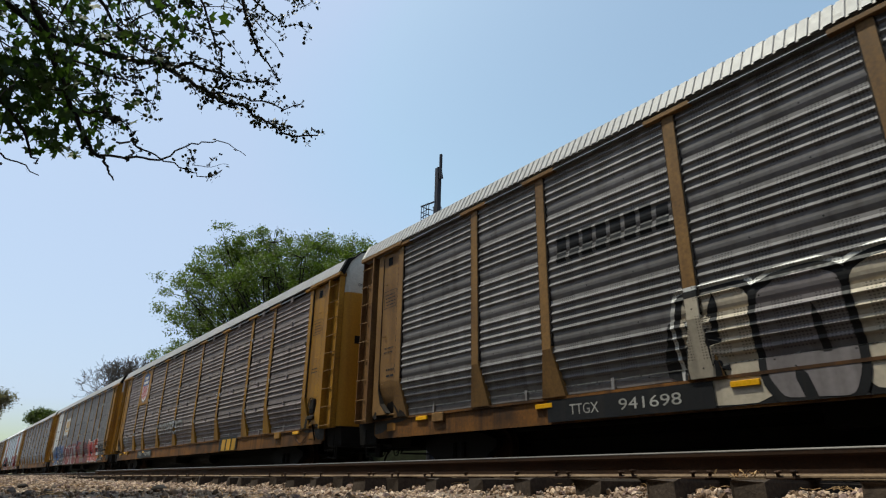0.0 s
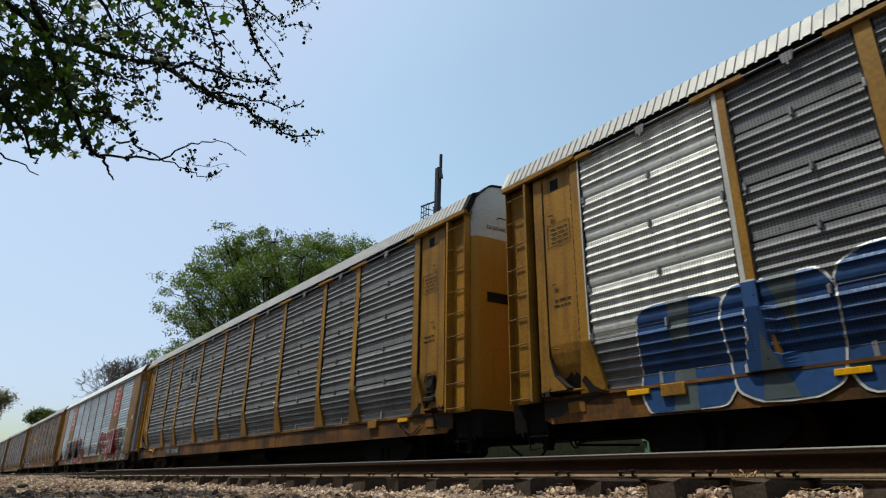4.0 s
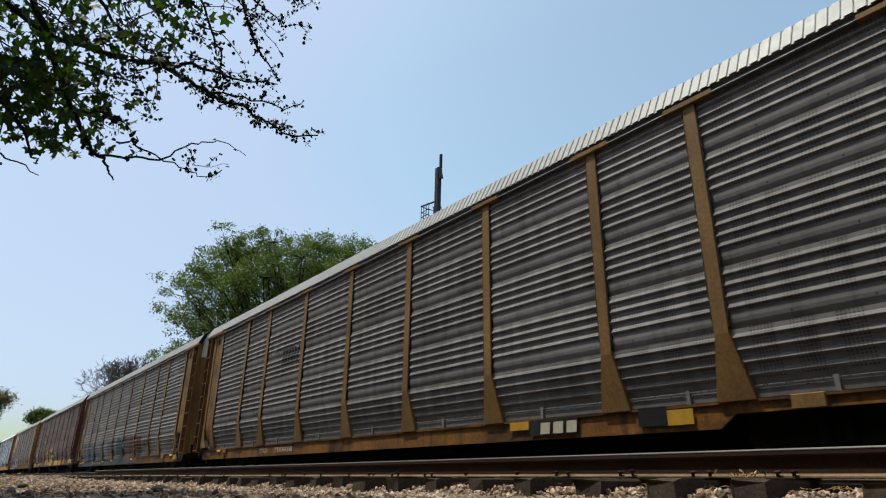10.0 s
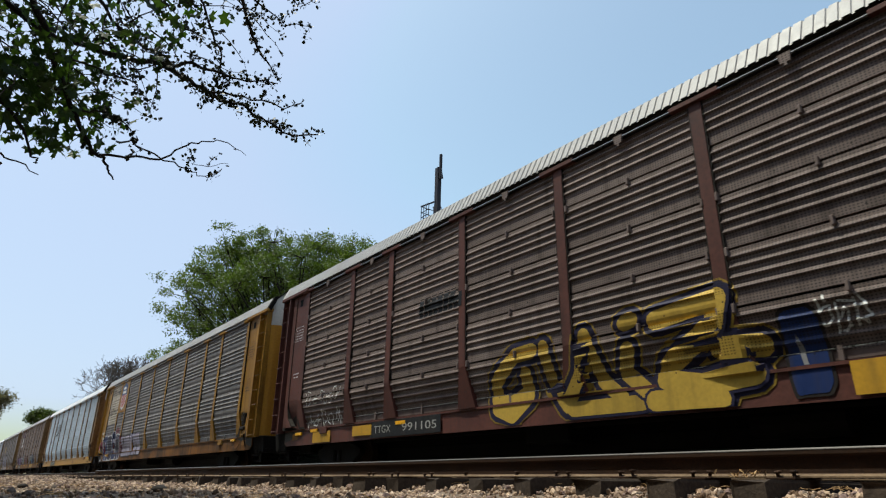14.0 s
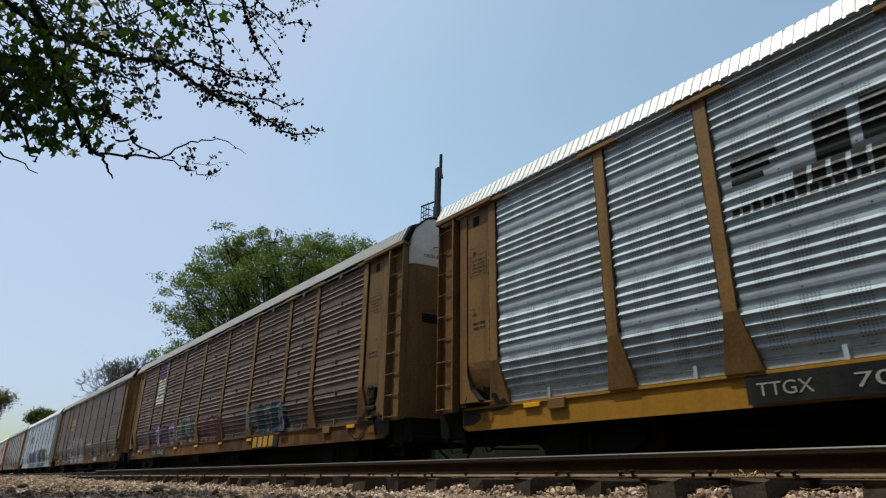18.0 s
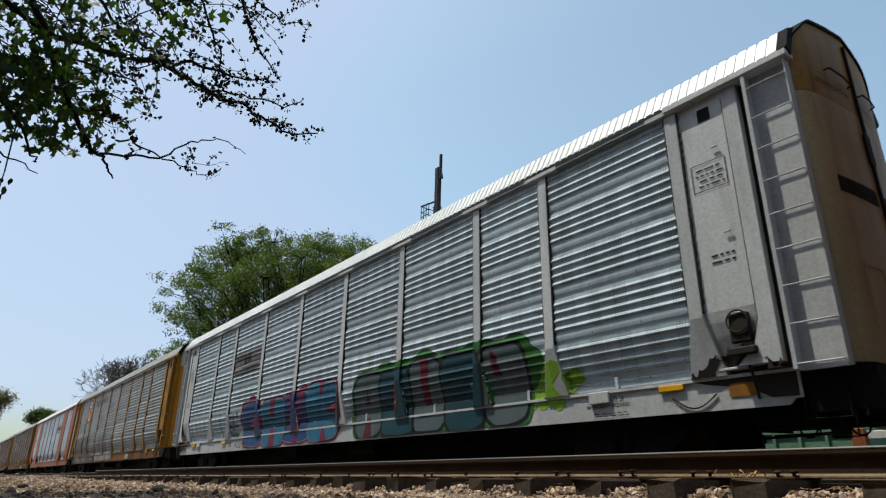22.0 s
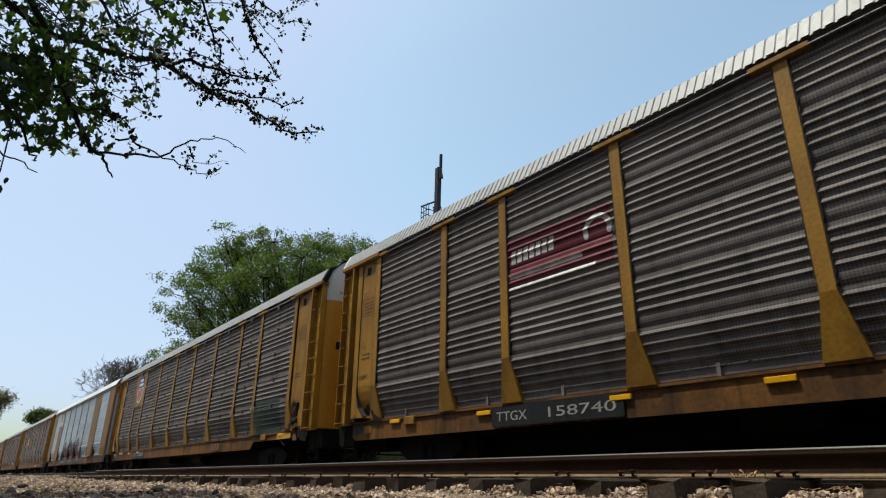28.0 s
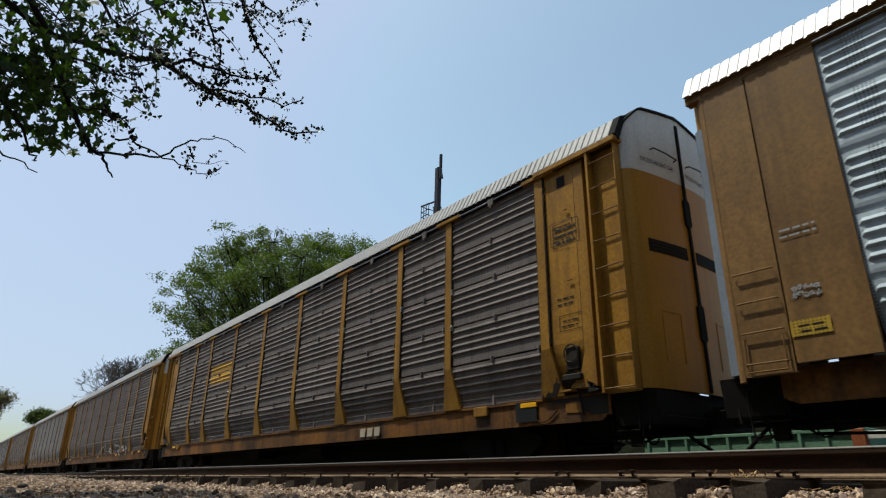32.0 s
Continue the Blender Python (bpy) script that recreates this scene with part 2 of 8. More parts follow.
# ---- mesh helpers ----
def box(bm, x0, x1, y0, y1, z0, z1, bevel=0.0):
    vs = [bm.verts.new((x, y, z)) for x in (x0, x1) for y in (y0, y1) for z in (z0, z1)]
    fs = [bm.faces.new([vs[i] for i in q]) for q in ((0, 1, 3, 2), (4, 6, 7, 5), (0, 4, 5, 1), (2, 3, 7, 6), (0, 2, 6, 4), (1, 5, 7, 3))]
    if bevel:
        es = {e for f in fs for e in f.edges}
        bmesh.ops.bevel(bm, geom=list(es), offset=bevel, segments=1, affect="EDGES")


def prism(bm, pts, axis, a, b):
    """Closed outline pts (two coordinates) extruded along axis from a to b."""
    def put(p, v):
        return {"x": (v, p[0], p[1]), "y": (p[0], v, p[1]), "z": (p[0], p[1], v)}[axis]
    lo = [bm.verts.new(put(p, a)) for p in pts]
    hi = [bm.verts.new(put(p, b)) for p in pts]
    k = len(pts)
    for i in range(k):
        bm.faces.new((lo[i], lo[(i + 1) % k], hi[(i + 1) % k], hi[i]))
    bm.faces.new(lo[::-1])
    bm.faces.new(hi)


def tube(bm, path, radii, sides=6):
    """A round bar along a list of points, capped."""
    rings = []
    path = [Vector(p) for p in path]
    for i, p in enumerate(path):
        d = (path[min(i + 1, len(path) - 1)] - path[max(i - 1, 0)]).normalized()
        u = d.cross(Vector((0.123, 0.31, 0.95))).normalized()
        v = d.cross(u)
        r = radii[i] if isinstance(radii, (list, tuple)) else radii
        rings.append([bm.verts.new(p + u * (r * math.cos(6.2832 * k / sides)) + v * (r * math.sin(6.2832 * k / sides))) for k in range(sides)])
    for a, b in zip(rings, rings[1:]):
        for k in range(sides):
            bm.faces.new((a[k], a[(k + 1) % sides], b[(k + 1) % sides], b[k]))
    bm.faces.new(rings[0][::-1])
    bm.faces.new(rings[-1])


def mesh_of(name, build, smooth=False):
    bm = bmesh.new()
    build(bm)
    bmesh.ops.recalc_face_normals(bm, faces=bm.faces)
    me = bpy.data.meshes.new(name)
    bm.to_mesh(me)
    bm.free()
    if smooth:
        me.shade_smooth()
    me.materials.append(steel_black)
    return me


def part(name, me, material, parent, label="", at=None):
    """One mesh object under a thing or a part; alike parts share their mesh."""
    ob = new(name, me)
    ob.material_slots[0].link = "OBJECT"
    ob.material_slots[0].material = material
    ob.parent = parent
    if at is not None:
        ob.matrix_basis = at if isinstance(at, Matrix) else Matrix.Translation(at)
    if label:
        ob["label"] = label
    return ob


def thing(name, me, material, label, category, group="", kind="", at=None):
    ob = part(name, me, material, None, "", at)
    return tagged(ob, label, category, group, kind)


# ---- ground and track ----
TRACK_Y, SIDING_Y, GAUGE = 9.573, 5.022, 1.505   # centre lines, rail centre to rail centre


def lie(x, y):
    """Height of the ground: level stone under the tracks, a shoulder falling to the dusty strip by the camera."""
    base = -0.13 - 0.05 * min(max((y - 1.2) / 2.0, 0), 1)
    if y > 3.6:
        base += 0.085 * min((y - 3.6) / 0.3, 1)
    if x < -14 and 0.5 < y < 4.0:
        base += 0.05 * min((-14 - x) / 10, 1)
    if x < -24.9 and 2.0 < y < 8.5:
        base += 0.06 * min((-24.9 - x) / 2.0, 1)
    near = math.exp(-((x + 8) / 40) ** 2) * (1 if abs(y) < 14 else 0)
    return base + near * 0.02 * noise.noise(Vector((x * 0.9, y * 0.9, 3.0)))


def build_ground(bm):
    xs = [-4500, -1500, -600, -300, -200, -140] + [-110 + 5 * i for i in range(12)] + [-52 + 1.0 * i for i in range(20)]
    xs += [-32 + 0.4 * i for i in range(96)] + [8, 14, 25, 50, 120, 300, 1000, 4500]
    ys = [-4500, -1200, -400, -120, -40, -15, -6, -3] + [-1.5 + 0.25 * i for i in range(42)] + [10, 12, 15, 20, 30, 60, 150, 500, 1500, 4500]
    grid = [[bm.verts.new((x, y, lie(x, y))) for y in ys] for x in xs]
    for i in range(len(xs) - 1):
        for j in range(len(ys) - 1):
            bm.faces.new((grid[i][j], grid[i + 1][j], grid[i + 1][j + 1], grid[i][j + 1]))


ground = thing("ground", mesh_of("ground", build_ground, True), dirt, "dusty tan gravel ground beside the railway", "ground", kind="structure")


def rock(bm, r, c, rnd):
    """One broken stone, a lopsided twelve-cornered lump."""
    s = Vector((rnd.uniform(0.8, 1.25), rnd.uniform(0.75, 1.1), rnd.uniform(0.6, 0.9))) * r
    turn = Euler((rnd.uniform(0, 6), rnd.uniform(0, 6), rnd.uniform(0, 6))).to_matrix()
    v = []
    for p in CORNERS:
        q = turn @ Vector([p[i] * s[i] * rnd.uniform(0.72, 1.15) for i in range(3)])
        v.append(Vector(c) + q)
    return v


CORNERS = [(0, a * 0.618, b) for a in (-1, 1) for b in (-1, 1)] + [(a * 0.618, b, 0) for a in (-1, 1) for b in (-1, 1)] + [(a, 0, b * 0.618) for a in (-1, 1) for b in (-1, 1)]
ICO = [f for f in itertools.combinations(range(12), 3) if all((Vector(CORNERS[i]) - Vector(CORNERS[j])).length < 1.35 for i, j in itertools.combinations(f, 2))]


def build_stones(spots, seed):
    rnd = random.Random(seed)
    verts, faces = [], []
    for x, y, r in spots:
        k = len(verts)
        verts += [tuple(p) for p in rock(None, r, (x, y, lie(x, y) + r * 0.25), rnd)]
        faces += [tuple(i + k for i in f) for f in ICO]
    me = bpy.data.meshes.new("ballast")
    me.from_pydata(verts, [], faces)
    me.materials.append(stone)
    return me


rnd = random.Random(4)
spots = []
for i in range(22000):
    x = -1.0 - 17.0 * rnd.random() ** 1.3
    y = rnd.uniform(1.9, 4.2)
    spots.append((x, y, (rnd.uniform(0.009, 0.024) if y > 3.6 else rnd.uniform(0.008, 0.023)) * (1.5 if rnd.random() < 0.06 else 1)))
for i in range(6500):
    x = -12 - 30 * rnd.random()
    spots.append((x, rnd.uniform(1.2, 4.4), rnd.uniform(0.012, 0.034)))
for i in range(2600):
    spots.append((-1.5 - 9 * rnd.random(), rnd.uniform(1.0, 2.6), rnd.uniform(0.006, 0.02)))
for i in range(4000):
    spots.append((-0.5 - 30 * rnd.random(), rnd.uniform(4.4, 12.0), rnd.uniform(0.02, 0.045)))
for i in range(11000):
    x, y = -1.2 - 22 * rnd.random() ** 1.8, rnd.uniform(0.0, 2.7)
    spots.append((x, y, rnd.uniform(0.004, 0.013) * (1.9 if rnd.random() < 0.07 else 1)))
thing("ballast", build_stones(spots, 5), stone, "loose broken tan and grey ballast stones along the track", "gravel", kind="stuff")

for px, py, pr in ((-4.35, 1.12, 0.055), (-6.0, 0.55, 0.035), (-7.2, 2.3, 0.05)):
    def build_cobble(bm, pr=pr):
        bmesh.ops.create_icosphere(bm, subdivisions=3, radius=pr)
        for v in bm.verts:
            v.co *= 1 + 0.35 * noise.noise(v.co * 14 + Vector((px, py, 0)))
            v.co.z *= 0.55
    thing("cobble", mesh_of("cobble", build_cobble, True), bark, "smooth dark rounded stone lying on the dusty ground", "stone",
          at=(px, py, lie(px, py) + pr * 0.3))

RAIL = [(-0.07, 0), (0.07, 0), (0.07, 0.012), (0.012, 0.032), (0.01, 0.13), (0.037, 0.142), (0.037, 0.172), (0.028, 0.178),
        (-0.028, 0.178), (-0.037, 0.172), (-0.037, 0.142), (-0.01, 0.13), (-0.012, 0.032), (-0.07, 0.012)]


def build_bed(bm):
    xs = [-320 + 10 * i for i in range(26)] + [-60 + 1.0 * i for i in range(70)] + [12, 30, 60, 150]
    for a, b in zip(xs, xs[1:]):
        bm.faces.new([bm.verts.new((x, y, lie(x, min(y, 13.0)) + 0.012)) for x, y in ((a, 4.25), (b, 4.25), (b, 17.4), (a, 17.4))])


# dark sheet reaching past the track, so the ground there looks shaded
thing("roadbed", mesh_of("roadbed", build_bed), track_bed, "dark stone bed between and under the rails, shade put into its colour", "track bed", kind="structure")
HEAD = [(-0.0385, 0.166), (-0.0385, 0.171), (-0.029, 0.1795), (0.029, 0.1795), (0.029, 0.1765), (-0.028, 0.1765)]


def rail_pair(name, y, x0, x1, label, near_from=None):
    base = tagged(new(name), label, "railway track", kind="structure")
    for side in (-1, 1):
        a = near_from if (near_from is not None and side < 0) else x0
        ob = part("rail", mesh_of("rail", lambda bm: prism(bm, RAIL, "x", a, x1)), rail_steel, base, "rusty brown steel rail", (0, y + side * GAUGE / 2, 0))
        part("railhead", mesh_of("railhead", lambda bm: prism(bm, HEAD, "x", a, x1)), rail_top, ob, "shiny worn running surface")
        part("rail_foot", mesh_of("rail_foot", lambda bm: prism(bm, [(-0.073, 0.004), (-0.073, 0.0125), (-0.03, 0.027), (-0.03, 0.022)], "x", a, x1)), sunlit_foot_dust, ob, "dusty tan rail foot with its sunlit line put into the colour")
    return base


# tan dust, with the sunlit line of the foot put into its lighter tone
sunlit_foot_dust = mat("sunlit_dusty_rail_foot", (0.19, 0.13, 0.08), (0.07, 0.045, 0.03), 0.85, 0.0, 3, 50, 0.8, 0.3, 0.3, vary=0)
main_track = rail_pair("main_track", TRACK_Y, -700, 300, "railway track under the train with rusty rails")
siding = rail_pair("siding_track", SIDING_Y, -300, 60, "empty rusty side track on old dark wooden ties", -24.7)


def tie_mesh(seed):
    def build(bm):
        box(bm, -0.115, 0.115, -1.3, 1.3, -0.19, -0.006, 0.012)
        r = random.Random(seed)
        for v in bm.verts:
            v.co += Vector((r.uniform(-1, 1) * 0.012, r.uniform(-1, 1) * 0.03, r.uniform(-1, 0.2) * 0.012))
    return mesh_of("tie", build)


def build_spike(bm):
    box(bm, -0.008, 0.008, -0.008, 0.008, -0.01, 0.035)
    box(bm, -0.017, 0.017, -0.018, 0.026, 0.03, 0.046, 0.004)


def build_plate(bm):
    box(bm, -0.09, 0.09, -0.17, 0.17, -0.006, 0.006, 0.002)


ties = [tie_mesh(i) for i in range(5)]
spike, plate = mesh_of("spike", build_spike), mesh_of("tie_plate", build_plate)
rnd = random.Random(8)
x = 1.2
while x > -60:
    x -= 0.62 + rnd.uniform(-0.05, 0.05)
    t = part("tie", rnd.choice(ties), tie_wood, siding, at=pose(x, SIDING_Y + rnd.uniform(-0.06, 0.06), rnd.uniform(-0.008, 0.0), 0, 0, rnd.uniform(-1.5, 1.5)))
    if x > -24:
        part("tie_plate", plate, rail_steel, t, at=(0, -GAUGE / 2, 0.004))
        for sx in (-0.05, 0.06):
            if rnd.random() < 0.75:
                part("spike", spike, rail_steel, t, at=pose(sx + rnd.uniform(-0.02, 0.02), -GAUGE / 2 - 0.09, 0.004 + rnd.uniform(0, 0.012), rnd.uniform(-8, 8), rnd.uniform(-8, 8), 0))
x = 4.0
while x > -110:
    x -= 0.56
    part("tie", rnd.choice(ties), tie_wood, main_track, at=pose(x, TRACK_Y, 0, 0, 0, rnd.uniform(-1, 1)))


def build_joint(bm):
    box(bm, -0.3, 0.3, -0.045, -0.012, 0.03, 0.13, 0.006)
    for i in range(4):
        box(bm, -0.235 + 0.145 * i, -0.205 + 0.145 * i, -0.07, -0.045, 0.065, 0.095)


part("joint_bar", mesh_of("joint_bar", build_joint), rail_steel, siding, "bolted joint bar", (-24.4, SIDING_Y - GAUGE / 2, 0))


def build_straw(bm):
    r = random.Random(14)
    for i in range(420):
        x, y = -1.5 - 14 * r.random() ** 1.5, r.choice((r.uniform(0.1, 2.6), r.gauss(4.1, 0.06)))
        a, n = r.uniform(0, 6.28), r.uniform(0.03, 0.11)
        z = lie(x, y) + (0.012 if y < 3 else 0.03)
        tube(bm, [(x, y, z), (x + n * 0.5 * math.cos(a), y + n * 0.5 * math.sin(a), z + r.uniform(0.0, 0.025)), (x + n * math.cos(a + 0.3), y + n * math.sin(a + 0.3), z + r.uniform(-0.004, 0.02))], 0.0018, 3)


# dry leaf litter by the rail
def build_litter(bm):
    r = random.Random(3)
    for i in range(26):
        cx, cy = r.gauss(-2.15, 0.11), r.gauss(4.1, 0.03)
        m = pose(cx, cy, 0.012 + abs(r.gauss(0, 0.018)), r.uniform(0, 70), r.uniform(0, 70), r.uniform(0, 360))
        v = [bm.verts.new(m @ Vector(p)) for p in ((-0.02, 0, 0), (0, -0.007, 0.003), (0.022, 0, 0), (0, 0.007, 0.003))]
        bm.faces.new(v)


straw = mat("dry_leaf", (0.42, 0.27, 0.13), (0.28, 0.16, 0.07), 0.8, 0, 8, 60)
thing("dry_straw", mesh_of("dry_straw", build_straw), straw, "dry straw and fine twigs strewn over the gravel", "straw", kind="stuff")
thing("leaf_litter", mesh_of("leaf_litter", build_litter), straw, "small heap of dry brown leaves by the rail", "dry leaves", kind="stuff")


# ---- far side of the track ----
def build_container(bm):
    box(bm, 0, 5.0, 0, 1.2, 0, 1.10, 0.01)


def build_container_lip(bm):
    box(bm, -0.03, 5.03, -0.05, 1.22, 1.10, 1.17, 0.01)


def build_container_rib(bm):
    prism(bm, [(0, 0), (0.02, -0.05), (0.08, -0.05), (0.10, 0)], "z", 0.03, 1.10)


skip = tagged(new("metal_container"), "low pale green ribbed metal container behind the track", "container")
skip.matrix_basis = pose(-9.9, 14.0, -0.13)
part("body", mesh_of("body", build_container), green_paint, skip)
part("lip", mesh_of("lip", build_container_lip), green_paint, skip)
rib = mesh_of("rib", build_container_rib)
for i in range(10):
    part("rib", rib, green_paint, skip, at=(0.1 + 0.52 * i, 0, 0))
gate = tagged(new("barrier"), "short faded orange post with a white rail", "barrier")
gate.matrix_basis = pose(-5.0, 14.0, -0.13)
part("upright", mesh_of("upright", lambda bm: box(bm, -0.12, 0.12, -0.09, 0.09, 0, 1.15, 0.01)), mat("orange_barrier_paint", (0.30, 0.085, 0.03), (0.2, 0.07, 0.035)), gate)
part("crossbar", mesh_of("crossbar", lambda bm: box(bm, 0.13, 2.4, -0.03, 0.03, 0.95, 1.1, 0.01)), white_paint, gate, "white crossbar")


def mast():
    base = tagged(new("signal_mast"), "tall dark steel signal mast with a small wire basket platform", "mast")
    base.matrix_basis = pose(-17.75, 13.1, -0.13, 0, 0, 0)
    lean = pose(0, 0, 0, 0, 0.9, 0)

    def build_shaft(bm):
        tube(bm, [(0, 0, 0), (0, 0, 8.0)], [0.16, 0.13], 10)
        box(bm, -0.11, 0.11, -0.09, 0.09, 8.0, 11.75, 0.015)
    part("shaft", mesh_of("shaft", build_shaft), mast_paint, base, at=lean)

    def build_top(bm):
        box(bm, 0.1, 0.2, -0.05, 0.05, 11.2, 12.3, 0.015)
        prism(bm, [(0.14, 11.8), (0.3, 11.2), (0.26, 11.18), (0.12, 11.5)], "y", -0.03, 0.03)
    part("finial", mesh_of("finial", build_top), mast_paint, base, at=lean)

    def build_basket(bm):
        for z in (9.55, 9.75, 9.95, 10.2):
            tube(bm, [(-0.65, -0.3, z), (-0.15, -0.3, z)], 0.016, 5)
            tube(bm, [(-0.65, -0.3, z), (-0.65, 0.3, z)], 0.016, 5)
            tube(bm, [(-0.65, 0.3, z), (-0.15, 0.3, z)], 0.016, 5)
        for x in (-0.65, -0.48, -0.32, -0.15):
            tube(bm, [(x, -0.3, 9.55), (x, -0.3, 10.2)], 0.016, 5)
            tube(bm, [(x, 0.3, 9.55), (x, 0.3, 10.2)], 0.016, 5)
        tube(bm, [(-0.68, -0.3, 10.22), (0.05, -0.05, 10.3)], 0.035, 5)
        tube(bm, [(-0.25, 0, 10.15), (0.0, 0, 9.5)], 0.035, 5)
        box(bm, -0.65, -0.1, -0.3, 0.3, 9.53, 9.56)
    part("basket", mesh_of("basket", build_basket), mast_paint, base, "thin wire basket", lean)


mast()


# ---- trees ----
def grow(rnd, start, way, length, radius, depth, out, tips, spread=0.6, lift=0.12, shrink=0.72, forks=(2, 3)):
    """Limbs as polylines with radii, forking; the ends are kept as places for leaves."""
    pts, rad = [Vector(start)], [radius]
    d = Vector(way).normalized()
    steps = 4
    for i in range(steps):
        d = (d + Vector((rnd.gauss(0, 0.13), rnd.gauss(0, 0.13), rnd.gauss(lift, 0.1)))).normalized()
        pts.append(pts[-1] + d * length / steps)
        rad.append(radius * (1 - 0.42 * (i + 1) / steps))
    out.append((pts, rad))
    if depth <= 1:
        tips += pts[1:]
    if depth == 0:
        return
    for k in range(rnd.choice(forks)):
        axis = d.orthogonal().normalized()
        axis.rotate(Matrix.Rotation(rnd.uniform(0, 6.283), 3, d))
        w = (d + axis * rnd.uniform(0.5, 1.3) * spread).normalized()
        grow(rnd, pts[-1] if k else pts[3], w, length * shrink * rnd.uniform(0.8, 1.15), max(rad[-1] * 0.8, 0.016), depth - 1, out, tips, spread, lift, shrink, forks)


LEAF = [(0, 0), (0.28, 0.16), (0.62, 0.15), (1, 0), (0.62, -0.15), (0.28, -0.16)]


def leaf_cloud(rnd, tips, per, size, scatter, name):
    verts, faces = [], []
    for c in tips:
        for i in range(per):
            p = c + Vector((rnd.gauss(0, scatter), rnd.gauss(0, scatter), rnd.gauss(0, scatter * 0.7)))
            m = Euler((rnd.uniform(-1.0, 1.0), rnd.uniform(-1.0, 1.0), rnd.uniform(0, 6.28))).to_matrix()
            s = size * rnd.uniform(0.6, 1.3)
            k = len(verts)
            verts += [tuple(p + m @ Vector((x * s, y * s, -0.12 * s * x * x))) for x, y in LEAF]
            faces.append(tuple(range(k, k + 6)))
    me = bpy.data.meshes.new(name)
    me.from_pydata(verts, [], faces)
    me.materials.append(leaf_far)
    return me


def tree(name, label, at, seed, height, radius, depth, limb, leafmat, barkmat, per=14, size=0.2, scatter=0.35, spread=0.6, lift=0.1, trunk=0.35, shrink=0.72, forks=(2, 3), ways=4):
    rnd = random.Random(seed)
    base = tagged(new(name), label, "tree")
    base.matrix_basis = pose(*at)
    out, tips = [], []
    top = Vector((0, 0, height * trunk))
    out.append(([Vector((0, 0, -0.2)), Vector((0.05, 0.05, height * trunk * 0.5)), top], [radius * 1.25, radius, radius * 0.85]))
    for k in range(ways):
        a = 6.283 * k / ways + rnd.uniform(-0.4, 0.4)
        grow(rnd, top, (math.cos(a) * 0.9, math.sin(a) * 0.9, rnd.uniform(0.5, 1.2)), limb, radius * 0.6, depth, out, tips, spread, lift, shrink, forks)
    grow(rnd, top, (0, 0, 1), limb, radius * 0.6, depth, out, tips, spread, lift, shrink, forks)

    def build(bm):
        for pts, rad in out:
            tube(bm, pts, rad, 6 if rad[0] > 0.05 else 4)
    part("trunk", mesh_of("trunk", build, True), barkmat, base, "branching trunk and limbs")
    if per:
        crown = part("crown", leaf_cloud(rnd, tips, per, size, scatter, "crown"), leafmat, base, "dense crown of many small leaves")
        crown["kind"] = "stuff"
    return base


def dome_tree(name, label, at, seed, radius, low, high, lobes, leaves, size, leafmat):
    """A broad tree: limbs to many rounded clumps that fill a dome with gaps between them."""
    rnd = random.Random(seed)
    base = tagged(new(name), label, "tree")
    base.matrix_basis = pose(*at)
    clumps = []
    while len(clumps) < lobes:
        a, u, h = rnd.uniform(0, 6.283), rnd.random() ** 0.5, rnd.random()
        edge = radius * (1 - max(0, h - 0.55) ** 2 * 3.0) ** 0.5 * (0.9 + 0.1 * math.sin(3 * a))
        c = Vector((math.cos(a) * edge * u, math.sin(a) * edge * u, low + (high - low) * h * (1 - 0.13 * u * u)))
        if all((c - o).length > 0.9 for o, r in clumps):
            clumps.append((c, rnd.uniform(0.7, 1.35)))
    crotch = Vector((0, 0, low * 0.75))

    def build(bm):
        tube(bm, [(0, 0, -0.2), (0.1, 0.05, low * 0.4), crotch], [0.62, 0.5, 0.42], 10)
        for c, r in clumps:
            mid = crotch.lerp(c, 0.5) + Vector((rnd.gauss(0, 0.4), rnd.gauss(0, 0.4), 0.5 + rnd.gauss(0, 0.3)))
            tube(bm, [crotch, crotch.lerp(mid, 0.6) + Vector((0, 0, 0.1)), mid, c], [0.2, 0.13, 0.08, 0.025], 5)
            for k in range(5):
                d = Vector((rnd.gauss(0, 1), rnd.gauss(0, 1), rnd.gauss(0.4, 0.8))).normalized() * r
                tube(bm, [c - d * 0.2, c + d * 0.5, c + d], [0.03, 0.02, 0.008], 4)
    part("trunk", mesh_of("trunk", build, True), bark, base, "branching trunk and limbs")
    verts, faces = [], []
    for c, r in clumps:
        tufts = [Vector((rnd.gauss(0, 0.55), rnd.gauss(0, 0.55), rnd.gauss(0.1, 0.42))) * r for k in range(14)]
        for k in range(int(leaves * r * r)):
            p = c + rnd.choice(tufts) + Vector((rnd.gauss(0, 0.2), rnd.gauss(0, 0.2), rnd.gauss(0, 0.14)))
            m = Euler((rnd.uniform(-1.1, 1.1), rnd.uniform(-1.1, 1.1), rnd.uniform(0, 6.28))).to_matrix()
            s, j = size * rnd.uniform(0.6, 1.3), len(verts)
            verts += [tuple(p + m @ Vector((x * s, y * s * 1.3, -0.12 * s * x * x))) for x, y in LEAF]
            faces.append(tuple(range(j, j + 6)))
    me = bpy.data.meshes.new("crown")
    me.from_pydata(verts, [], faces)
    me.materials.append(leafmat)
    part("crown", me, leafmat, base, "dense uneven crown of many small leaves")["kind"] = "stuff"
    return base


dome_tree("broadleaf_tree", "large green broadleaf tree with a wide domed crown", (-36.7, 16.5, -0.13), 21, 8.1, 5.0, 14.8, 250, 900, 0.14, leaf_far)
